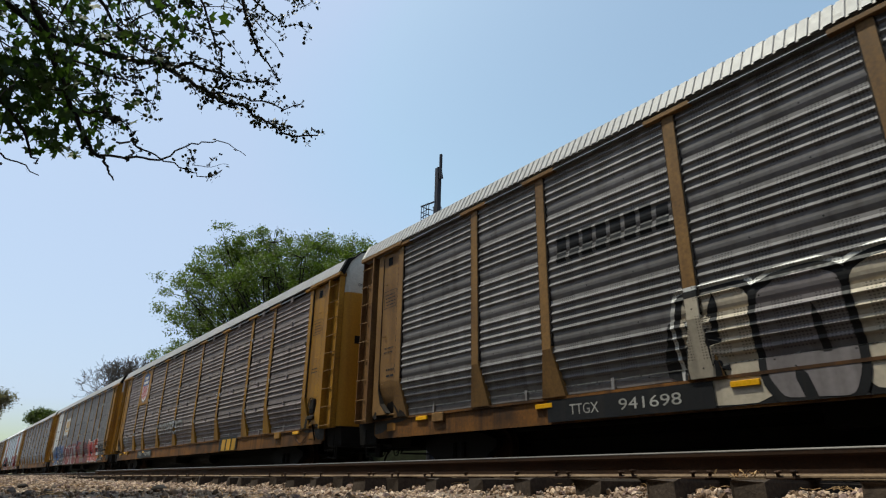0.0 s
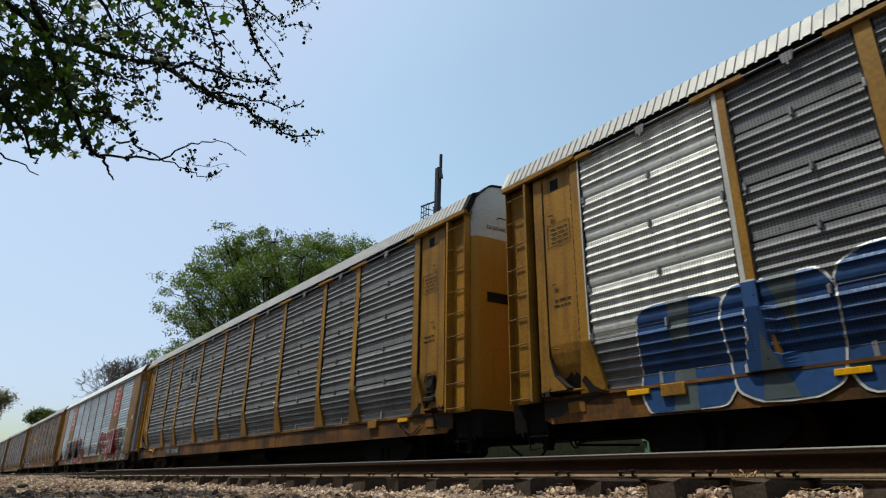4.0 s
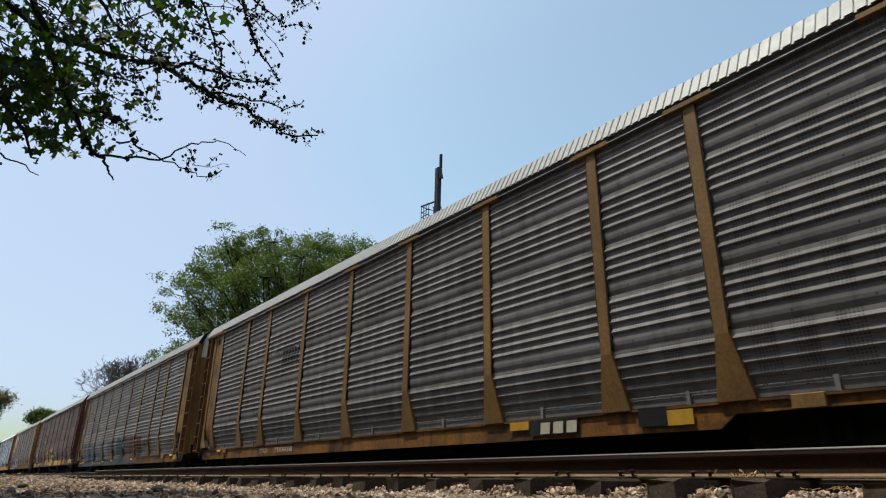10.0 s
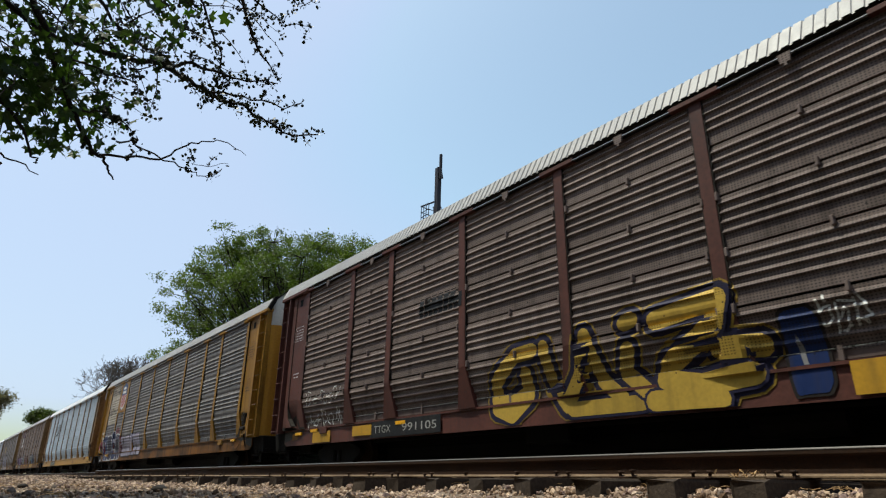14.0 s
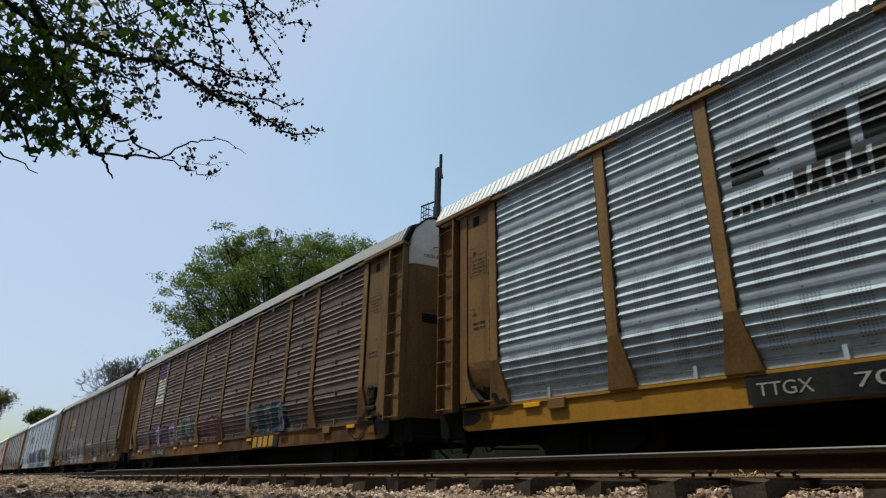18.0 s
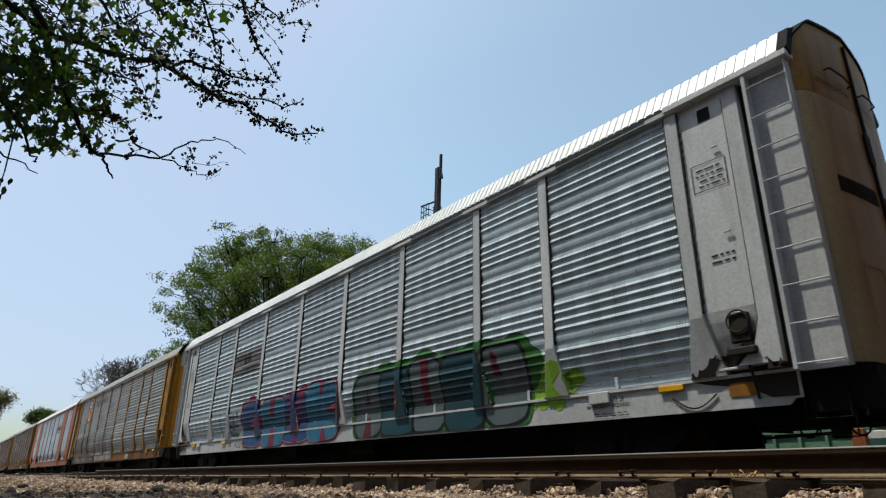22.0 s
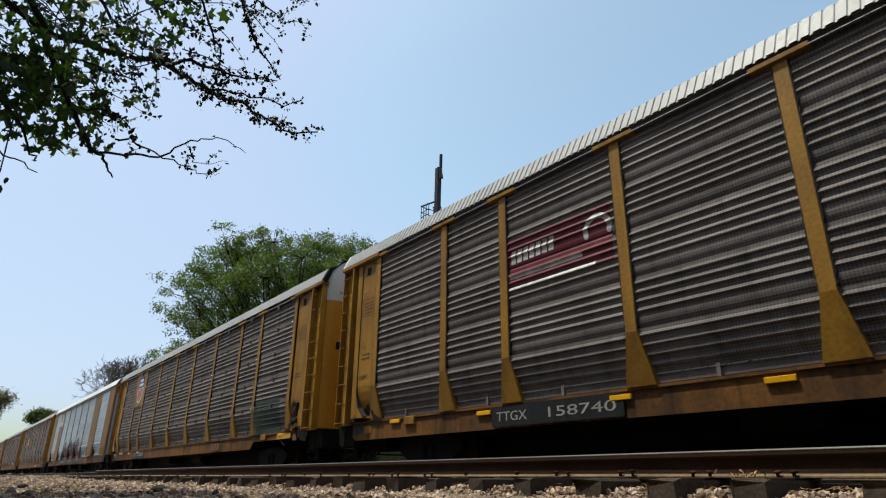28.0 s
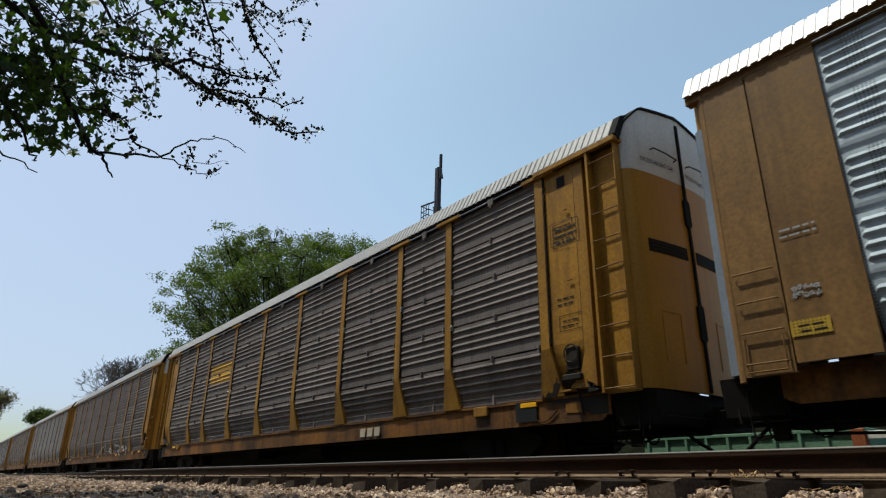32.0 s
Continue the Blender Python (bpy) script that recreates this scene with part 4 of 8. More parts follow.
def build_roof(bm):
    cols = []
    n = 176
    for i in range(n):
        x = -HALF + 2 * HALF * i / n
        for dx, h in ((0.0, 0.0), (0.008, 0.016), (0.114, 0.016), (0.124, 0.0)):
            cols.append([bm.verts.new((x + dx, y * (1 + h / 1.6), z + h)) for y, z in ROOF])
    cols.append([bm.verts.new((HALF, y, z)) for y, z in ROOF])
    for a, b in zip(cols, cols[1:]):
        for k in range(len(ROOF) - 1):
            bm.faces.new((a[k], b[k], b[k + 1], a[k + 1]))


def build_sill(bm, front=12.8):
    """A deep web plate under the side; on some cars it is cut away before the front truck."""
    e, rise = 12.97, 0.08 if front > 12 else 0.23
    web = [(-e, FLOOR - 0.02), (-e, 0.98), (-12.8, 0.90), (front, 0.90), (front + rise, 0.90 + rise), (e, 0.90 + rise), (e, FLOOR - 0.02)]
    prism(bm, web, "y", -1.40, -1.36)


def build_sill_lip(bm):
    prism(bm, [(-1.2, FLOOR - 0.05), (-1.2, FLOOR - 0.016), (-1.43, FLOOR - 0.016), (-1.43, FLOOR - 0.06), (-1.402, FLOOR - 0.06), (-1.402, FLOOR - 0.05)], "x", -12.95, 12.95)


def build_end_sill(bm):
    """Black buffer beam and platform under the end door."""
    prism(bm, [(-1.36, 1.30), (-1.30, 0.80), (1.30, 0.80), (1.36, 1.30)], "x", 12.99, 13.80)


def build_far_wall(bm):
    box(bm, -1.38, 1.38, 1.50, 1.56, FLOOR, TOP + 0.16)


def build_deck(bm):
    box(bm, -HALF + 0.1, HALF - 0.1, -1.32, 1.5, FLOOR - 0.14, FLOOR - 0.06)
    for z in (2.75, 4.2):
        box(bm, -HALF + 0.3, HALF - 0.3, -1.3, 1.45, z, z + 0.08)


def build_center_sill(bm):
    box(bm, -HALF, HALF, -0.38, 0.38, 0.72, FLOOR - 0.14, 0.02)
    box(bm, -8.7, 8.7, -0.45, 0.45, 0.47, 0.75, 0.02)
    for i in range(14):
        x = -9.1 + 1.4 * i
        box(bm, x - 0.06, x + 0.06, -1.3, 1.3, 0.95, FLOOR - 0.14)
    for y in (-0.95, 0.95):
        tube(bm, [(-8.5, y, 0.9), (8.5, y, 0.9)], 0.04, 6)
    box(bm, -3.0, -1.9, -1.1, -0.5, 0.62, 0.98, 0.03)
    tube(bm, [(1.2, -0.8, 0.75), (2.4, -0.8, 0.75)], 0.22, 12)


def build_end_panel(bm):
    """Smooth plate between the last sheet and the ladder bay, curving in at its foot."""
    zs = [FLOOR + 0.02, 1.5, 1.65, 1.85, 2.05, KNEE, 2.6, TOP + 0.02]
    prism(bm, [(-1.535 + tuck(z), z) for z in zs] + [(-1.47 + tuck(z), z) for z in zs[::-1]], "x", 11.80, 12.88)


def build_panel_column(bm):
    """Folded column at the ladder side of the end plate, running out in a curved foot."""
    prism(bm, [(12.66, 2.0), (12.66, TOP), (12.875, TOP), (12.875, 1.42), (12.30, 1.42), (12.38, 1.50), (12.56, 1.66)], "y", -1.556, -1.40)


def build_panel_seam(bm):
    prism(bm, [(12.645, 2.0), (12.645, TOP - 0.1), (12.659, TOP - 0.1), (12.659, 2.0), (12.555, 1.665), (12.375, 1.505), (12.28, 1.44), (12.24, 1.45), (12.35, 1.52), (12.53, 1.68)], "y", -1.552, -1.42)


def build_panel_ledge(bm):
    box(bm, 11.98, 12.36, -1.47, -1.36, FLOOR + 0.04, FLOOR + 0.075, 0.006)


def build_stub(bm):
    tube(bm, [(-0.05, 0, 0), (0.05, 0, 0)], 0.012, 5)


def build_recess(bm):
    box(bm, 12.882, 13.018, -1.44, -1.40, FLOOR - 0.02, TOP + 0.05)


def build_corner(bm):
    """Ladder bay: a channel with a broad inner flange and a thin outer one."""
    prism(bm, [(13.02, -1.64), (13.07, -1.64), (13.07, -1.47), (13.595, -1.47), (13.595, -1.60), (13.615, -1.60), (13.615, -1.43), (13.02, -1.43)], "z", 1.28, TOP + 0.028)


def build_header(bm):
    box(bm, 11.75, 13.68, -1.655, -1.42, TOP + 0.032, TOP + 0.13, 0.01)


def build_rung(bm):
    tube(bm, [(-0.265, 0.03, 0), (-0.262, 0, 0), (0.262, 0, 0), (0.265, 0.03, 0)], 0.0115, 6)


DOOR_PLAN = [(13.617, -1.42), (13.66, -1.405), (13.72, -1.32), (13.765, -1.17), (13.80, -0.98), (13.83, -0.75), (13.855, -0.5), (13.87, -0.25), (13.88, -0.02)]
CREST = [(-1.42, 0.30), (-1.38, 0.44), (-1.06, 0.77), (-0.96, 0.82), (-0.02, 0.94)]


def along(table, v):
    for (a, p), (b, q) in zip(table, table[1:]):
        if v <= b:
            return p + (q - p) * (max(v, a) - a) / (b - a)
    return table[-1][1]


def leaf_x(y):
    return along([(v, u) for u, v in DOOR_PLAN], y)


def bowed(bm, y0, y1, z0, z1, proud, thick=0.07, n=9):
    """A plate bowed like the end door; z0 and z1 are heights or functions of y."""
    low, high = (z if callable(z) else (lambda y, z=z: z) for z in (z0, z1))
    rings = []
    for i in range(n):
        y = y0 + (y1 - y0) * i / (n - 1)
        x = leaf_x(y) + proud
        rings.append([bm.verts.new(p) for p in ((x, y, low(y)), (x, y, high(y)), (x - thick, y, high(y)), (x - thick, y, low(y)))])
    for p, q in zip(rings, rings[1:]):
        for j in range(4):
            f = bm.faces.new((p[j], q[j], q[(j + 1) % 4], p[(j + 1) % 4]))
            f.smooth = j == 0
    bm.faces.new(rings[0])
    bm.faces.new(rings[-1][::-1])
    for e in bm.edges:
        if len(e.link_faces) == 2 and e.link_faces[0].smooth != e.link_faces[1].smooth:
            e.smooth = False


def build_end_door(bm):
    """One leaf of the end door, lower part."""
    bowed(bm, -1.42, -0.02, 1.32, 5.03, 0, n=20)


def build_door_top(bm):
    bowed(bm, -1.42, -0.02, 5.034, lambda y: TOP + along(CREST, y), 0, n=24)


def build_door_rail(bm):
    """Bent grab rail high on a door leaf."""
    pts = ((-0.82, 5.52, 0.0), (-0.80, 5.53, 0.07), (-0.5, 5.50, 0.08), (-0.2, 5.47, 0.07), (-0.18, 5.46, 0.0))
    tube(bm, [(leaf_x(y) + d, y, z) for y, z, d in pts], 0.014, 5)


def build_door_hatch(bm):
    """Raised square frame low on a door leaf."""
    for y0, y1, z0, z1 in ((-0.98, -0.52, 2.55, 2.58), (-0.98, -0.95, 1.75, 2.55), (-0.55, -0.52, 1.75, 2.55)):
        bowed(bm, y0, y1, z0, z1, 0.012, 0.02, 4)


def build_door_cap(bm):
    """Dark seal along the crest of a door leaf."""
    bowed(bm, -1.40, -0.015, lambda y: TOP + along(CREST, y) + 0.003, lambda y: TOP + along(CREST, y) + 0.05, 0.03, 0.2, 20)


def build_fascia(bm):
    pts = [(y, z + 0.03) for y, z in ROOF] + [(y * 0.93, z - 0.07) for y, z in ROOF[::-1]]
    k = len(ROOF)
    a = [bm.verts.new((HALF - 0.05, *p)) for p in pts]
    b = [bm.verts.new((HALF + 0.1, *p)) for p in pts]
    for i in range(k - 1):
        j = 2 * k - 1 - i
        bm.faces.new((a[i], a[i + 1], a[j - 1], a[j]))
        bm.faces.new((b[i], b[i + 1], b[j - 1], b[j]))
    for i in range(2 * k):
        bm.faces.new((a[i], a[(i + 1) % (2 * k)], b[(i + 1) % (2 * k)], b[i]))


def build_slot(bm):
    bowed(bm, -1.10, -0.14, 3.56, 3.78, 0.012, 0.02, 8)


def build_slot_bars(bm):
    for i in range(3):
        bowed(bm, -1.07, -0.17, 3.60 + 0.06 * i, 3.612 + 0.06 * i, 0.018, 0.005, 8)


def build_seam(bm):
    prism(bm, [(-0.03, 1.34), (-0.03, 2.15), (-0.09, 2.2), (-0.09, 2.75), (-0.03, 2.8), (-0.03, 4.2), (-0.09, 4.25), (-0.09, 4.7), (-0.03, 4.75), (-0.03, TOP + 0.8),
               (0.03, TOP + 0.8), (0.03, 4.75), (0.09, 4.7), (0.09, 4.25), (0.03, 4.2), (0.03, 2.8), (0.09, 2.75), (0.09, 2.2), (0.03, 2.15), (0.03, 1.34)], "x", 13.84, 13.915)


def build_step(bm):
    tube(bm, [(-0.25, 0, 0.42), (-0.25, 0, 0), (0.25, 0, 0), (0.25, 0, 0.42)], 0.014, 5)


def build_bolster(bm):
    prism(bm, [(-1.15, 0.62), (-0.7, 0.34), (0.7, 0.34), (1.15, 0.62), (1.15, 0.74), (0.55, 0.92), (-0.55, 0.92), (-1.15, 0.74)], "y", -1.14, -0.98)
    prism(bm, [(-1.15, 0.62), (-0.7, 0.34), (0.7, 0.34), (1.15, 0.62), (1.15, 0.74), (0.55, 0.92), (-0.55, 0.92), (-1.15, 0.74)], "y", 0.98, 1.14)
    box(bm, -0.2, 0.2, -1.0, 1.0, 0.5, 0.86, 0.03)
    for i in (-1, 1):
        for y in (-1.15, 1.15):
            tube(bm, [(i * 0.14, y, 0.44), (i * 0.14, y, 0.72)], 0.07, 8)


WHEEL_R = 0.42


def build_wheelset(bm):
    def disc(y0, y1, r0, r1, sides=28):
        ring = []
        for y, r in ((y0, r0), (y1, r1)):
            ring.append([bm.verts.new((r * math.cos(6.28319 * k / sides), y, r * math.sin(6.28319 * k / sides))) for k in range(sides)])
        for k in range(sides):
            bm.faces.new((ring[0][k], ring[0][(k + 1) % sides], ring[1][(k + 1) % sides], ring[1][k]))
        bm.faces.new(ring[0])
        bm.faces.new(ring[1][::-1])
    for s in (-1,):
        disc(s * 0.70, s * 0.83, WHEEL_R + 0.0, WHEEL_R - 0.005)
        disc(s * 0.67, s * 0.70, WHEEL_R + 0.025, WHEEL_R + 0.025)
        disc(s * 0.83, s * 0.86, 0.33, 0.30)
        box(bm, -0.05, 0.05, s * 0.86, s * 0.88, 0.1, 0.26)


def build_axle(bm):
    tube(bm, [(0, -1.1, 0), (0, 1.1, 0)], 0.08, 10)


def build_coupler(bm):
    box(bm, 13.4, 14.0, -0.12, 0.12, 0.82, 1.05, 0.02)
    prism(bm, [(13.95, -0.14), (14.28, -0.17), (14.30, 0.0), (14.2, 0.17), (13.95, 0.14)], "z", 0.78, 1.1)


def build_hose(bm):
    tube(bm, [(13.5, -0.45, 0.85), (13.8, -0.5, 0.6), (14.05, -0.42, 0.42), (14.3, -0.3, 0.4)], 0.028, 7)
    tube(bm, [(13.45, -1.25, 1.0), (13.75, -0.95, 1.02), (13.8, -0.3, 1.0)], 0.016, 5)
    tube(bm, [(13.55, -1.28, 1.15), (13.62, -1.3, 0.9), (13.6, -1.32, 0.72)], 0.018, 5)


def build_reflector(bm):
    box(bm, -0.2, 0.2, -1.445, -1.40, -0.04, 0.04, 0.006)


def build_tack(bm):
    box(bm, -0.2, 0.2, -1.46, -1.40, -0.09, 0.09, 0.01)


def build_brake_wheel(bm):
    for k in range(16):
        a, b = 6.2832 * k / 16, 6.2832 * (k + 1) / 16
        tube(bm, [(12.4 + 0.15 * math.cos(a), -1.60, 2.0 + 0.15 * math.sin(a)), (12.4 + 0.15 * math.cos(b), -1.60, 2.0 + 0.15 * math.sin(b))], 0.013, 5)
    box(bm, 12.26, 12.54, -1.58, -1.50, 1.72, 2.12, 0.02)
    box(bm, 12.2, 12.6, -1.62, -1.45, 1.55, 1.66, 0.02)
    tube(bm, [(12.4, -1.57, 1.7), (12.45, -1.5, 1.3), (12.45, -1.42, 1.0)], 0.02, 5)


def build_rigging(bm):
    """Rods, levers and a slack chain that hang under the end of the car."""
    tube(bm, [(13.5, -1.3, 0.95), (13.9, -1.25, 0.9), (13.95, -0.2, 0.9)], 0.016, 5)
    tube(bm, [(11.6, -0.7, 0.55), (13.0, -0.6, 0.6), (13.3, -0.3, 0.8)], 0.022, 5)
    tube(bm, [(13.0, -1.3, 1.1), (13.05, -1.3, 0.55), (13.45, -1.3, 0.5), (13.5, -1.3, 1.1)], 0.016, 5)
    tube(bm, [(12.2, -1.3, 1.1), (12.25, -1.15, 0.62), (12.6, -1.0, 0.6)], 0.02, 5)
    for c in (12.75, 13.35):
        tube(bm, [(c + 0.11 * math.cos(6.2832 * k / 10), -0.9, 0.66 + 0.13 * math.sin(6.2832 * k / 10)) for k in range(11)], 0.015, 4)
    box(bm, 12.1, 12.9, -0.95, -0.55, 0.72, 0.95, 0.02)
    box(bm, 13.1, 13.3, -1.15, -1.05, 0.5, 1.1, 0.01)


def build_chain(bm):
    pts = [(11.2 + 0.075 * k, -1.42, 1.12 - 0.17 * math.sin(math.pi * k / 9)) for k in range(10)]
    tube(bm, pts, 0.012, 4)


def build_flush_end(bm):
    prism(bm, [(11.73, FLOOR), (11.73, TOP + 0.02), (12.66, TOP + 0.02), (12.66, FLOOR)], "y", -1.575, -1.50)


def build_flush_bay(bm):
    prism(bm, [(12.68, 1.25), (12.68, TOP + 0.02), (13.32, TOP + 0.02), (13.32, 1.25)], "y", -1.58, -1.50)


def build_flush_edge(bm):
    """Narrow folded strip down the corner of the car."""
    prism(bm, [(13.322, -1.585), (13.36, -1.58), (13.42, -1.54), (13.45, -1.46), (13.40, -1.44), (13.322, -1.52)], "z", 1.2, TOP + 0.14)


def build_solid_bay(bm):
    box(bm, -0.89, 0.89, -1.585, -1.50, FLOOR, TOP + 0.02, 0.008)
    for s in (-1, 1):
        prism(bm, [(s * 0.70, FLOOR), (s * 0.80, KNEE - 0.1), (s * 0.90, KNEE - 0.1), (s * 0.98, FLOOR)], "y", -1.60, -1.586)


def build_flush_door(bm):
    prism(bm, [(13.452, -1.46), (13.60, -1.40), (13.68, -1.12), (13.60, -1.10), (13.53, -1.36)], "z", 1.32, TOP - 0.40)


def build_flush_door_inner(bm):
    prism(bm, [(13.61, -1.11), (13.695, -1.115), (13.76, -0.55), (13.78, -0.06), (13.70, -0.03)], "z", 1.32, TOP - 0.40)


def build_flush_head(bm):
    """Deep rounded hood over the folds of the door."""
    pts = [(-1.46, TOP - 0.398), (-1.46, TOP + 0.26), (-1.36, TOP + 0.46), (-1.1, TOP + 0.62), (-0.55, TOP + 0.72), (0, TOP + 0.74), (0, TOP - 0.398)]
    out = [(13.47, -1.46), (13.56, -1.40), (13.70, -1.1), (13.75, -0.55), (13.77, 0.0)]
    n = 14
    rings = []
    for i in range(n):
        y = -1.46 + 1.46 * i / (n - 1)
        x, top = along([(v, u) for u, v in out], y), along(pts[1:6], y)
        rings.append([bm.verts.new(p) for p in ((x, y, TOP - 0.398), (x, y, top), (x - 0.12, y, top), (x - 0.12, y, TOP - 0.398))])
    for p, q in zip(rings, rings[1:]):
        for j in range(4):
            bm.faces.new((p[j], q[j], q[(j + 1) % 4], p[(j + 1) % 4]))
    bm.faces.new(rings[0])
    bm.faces.new(rings[-1][::-1])


def build_height_notice(bm):
    """EXCESS HEIGHT CAR, stencilled high on both leaves of an end door."""
    cu = bpy.data.curves.new("text", "FONT")
    cu.body, cu.resolution_u, cu.offset = HEIGHT_NOTICE, 2, 0.01
    tmp = bpy.data.objects.new("text", cu)
    me = bpy.data.meshes.new_from_object(tmp)
    bpy.data.objects.remove(tmp)
    bpy.data.curves.remove(cu)
    for y0, y1 in ((-1.08, -0.24), (0.14, 0.98)):
        start = len(bm.verts)
        bm.from_mesh(me)
        bm.verts.ensure_lookup_table()
        vs = bm.verts[start:]
        a0, a1, b0, b1 = (f(v.co[k] for v in vs) for k in (0, 1) for f in (min, max))
        for v in vs:
            y = y0 + (y1 - y0) * (v.co.x - a0) / (a1 - a0)
            v.co = Vector((leaf_x(-abs(y)) + 0.007, y, 5.24 + 0.085 * (v.co.y - b0) / (b1 - b0)))
    bpy.data.meshes.remove(me)


HEIGHT_NOTICE = "EXCESS HEIGHT CAR"
MESH = {k: mesh_of(k, f) for k, f in dict(
    post=build_post, flange=build_flange, bracket=build_bracket, rigging=build_rigging, chain=build_chain, drip_lip=build_drip_lip, floor_rail=build_floor_rail, foot_lip=build_foot_highlight, recess=build_recess, thin_post=build_thin_post, foot=build_foot, cap=build_cap, clip=build_clip_plate, eave=build_eave, roof=build_roof, sill=build_sill, notched_sill=lambda bm: build_sill(bm, 8.72), sill_lip=build_sill_lip, end_sill=build_end_sill, header=build_header, panel_column=build_panel_column, panel_seam=build_panel_seam, panel_ledge=build_panel_ledge, stub=build_stub,
    door_rail=build_door_rail, door_hatch=build_door_hatch, flush_bay=build_flush_bay, flush_edge=build_flush_edge,
    far_wall=build_far_wall, deck=build_deck, center_sill=build_center_sill, end_panel=build_end_panel, corner=build_corner, rung=build_rung,
    end_door=build_end_door, door_top=build_door_top, door_cap=build_door_cap, fascia=build_fascia, slot=build_slot, slot_bars=build_slot_bars, seam=build_seam, step=build_step,
    bolster=build_bolster, wheelset=build_axle, wheel=build_wheelset, coupler=build_coupler, hose=build_hose, reflector=build_reflector, tack=build_tack,
    brake_wheel=build_brake_wheel, flush_end=build_flush_end, solid_bay=build_solid_bay, flush_door=build_flush_door, flush_door_inner=build_flush_door_inner,
    flush_head=build_flush_head, height_notice=build_height_notice).items()}
MIRROR_X = Matrix.Diagonal((-1, 1, 1, 1))
FAR = Matrix.Diagonal((1, -1, 1, 1))
wheelsets = []
# some cars hang lower: their sides reach farther down
DROP = 1.0827
LOWER_SIDE = Matrix.Translation((0, 0, TOP)) @ Matrix.Diagonal((1, 1, DROP, 1)) @ Matrix.Translation((0, 0, -TOP))
LOWER_SILL = Matrix.Translation((0, 0, -0.0449)) @ Matrix.Diagonal((1, 1, 0.783, 1))


def lowered(z):
    return TOP - (TOP - z) * DROP if z >= FLOOR - 0.02 else 0.783 * z - 0.0449



def auto_carrier(label, flush, sheet, paint, ends, top, slits, roof=None, door_low=None, foot_paint=None, skip_sheets=(), brake=True, notched=False, low=False):
    """An enclosed auto carrier with its near side in full and its far side in plain bays."""
    car = tagged(new("auto_carrier"), label, "railway wagon", "auto carriers of the train")
    # yellow doors get a brighter colour for the light bounced between cars
    roof, door_low, foot_paint = roof or roof_white, door_low or (yellow_bright if ends is yellow else ends), foot_paint or (grimy_shaded_yellow if paint in (yellow, yellow_dull) else paint)
    part("roof", MESH["roof"], roof, car, "pale ribbed metal roof")
    side_at, sill_at = (LOWER_SIDE, LOWER_SILL) if low else (Matrix(), Matrix())
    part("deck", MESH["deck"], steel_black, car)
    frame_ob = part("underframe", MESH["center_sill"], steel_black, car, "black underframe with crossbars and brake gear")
    for m in (Matrix(), FAR):
        part("eave_rail", MESH["eave"], paint if flush or m == FAR else grime_shade_edge if slits else sheet, car, at=m)
        sill = part("side_sill", MESH["notched_sill" if notched else "sill"], foot_paint, car, at=m @ sill_at)
        part("sill_lip", MESH["sill_lip"], foot_paint, sill)
    part("drip_lip", MESH["drip_lip"], lip_metal, car, "thin bright lip under the roof")
    if not flush:
        part("foot_lip", MESH["foot_lip"], lip_metal, car, "thin bright strip added as the highlight along the sheets' foot", side_at)
    part("floor_rail", MESH["floor_rail"], sheet, car, "rounded rail along the foot of the sheets", side_at)
    for i, (a, b) in enumerate(zip(EDGES, EDGES[1:])):
        w, c = b - a, (a + b) / 2
        key = 1.94 if w < 2.2 else (2.80 if i in (0, 8) else 2.83)
        if flush and i in (0, 8):
            key, c = 2.72, c + (0.04 if i == 0 else -0.04)
        if flush and key == 1.94:
            part("plain_panel", MESH["solid_bay"], paint, car, "flat painted panel", (c, 0, 0))
        else:
            for r in range(5):
                if (i, r) in skip_sheets:
                    continue
                lean = random.uniform(-0.05, 0.05)
                s = part("sheet", SHEETS[key, r, slits], sheet, car, "", side_at @ pose(c, random.uniform(-0.004, 0.004), 0, 0, lean if slits else 0, 0))
                if slits and r:
                    for x in (0.0, w / 2 - 0.14) if random.random() < 0.7 else (-w / 2 + 0.14, 0.1):
                        part("clip", MESH["clip"], lip_metal if abs(x) > 0.5 and sheet is not brown_sheet else sheet, s, "", (x + random.uniform(-0.03, 0.03), tuck(FLOOR + r * SHEET_H), FLOOR + r * SHEET_H + random.uniform(-0.02, 0.02)))
        if slits and not flush:
            part("bracket", MESH["bracket"], sheet, car, "small grey hanging bracket", (c + random.uniform(-0.1, 0.1), 0, 0))
        part("far_panel", MESH["far_wall"], sheet, car, "", side_at @ Matrix.Translation((c, 0, 0)) @ Matrix.Diagonal((w / 2.76, 1, 1, 1)))
    for j, x in enumerate(EDGES):
        if flush:
            if 0 < j < 9:
                part("post", MESH["thin_post"], paint, car, "", (x, 0, 0))
            continue
        post = part("post", MESH["post"], paint, car, "", side_at @ Matrix.Translation((x, 0, 0)))
        part("foot", MESH["foot"], paint, post)
        part("cap", MESH["cap"], paint, post)
        for m in (Matrix(), MIRROR_X):
            part("flange", MESH["flange"], grime_shade_edge, post, "ragged dark strip for the shadow gap beside a post", m)
    for s in (1, -1):
        m = Matrix() if s > 0 else MIRROR_X
        if not flush:
            panel = part("end_panel", MESH["end_panel"], ends, car, "painted end plate with stencilled notices", m @ side_at)
            part("column", MESH["panel_column"], ends, panel)
            part("seam", MESH["panel_seam"], grime_shade_edge, panel, "dark rusty seam")
            part("ledge", MESH["panel_ledge"], ends, panel)
            for z in (4.62, 3.28, 2.12):
                part("grab_stub", MESH["stub"], ends, panel, "", (12.45, -1.57, z))
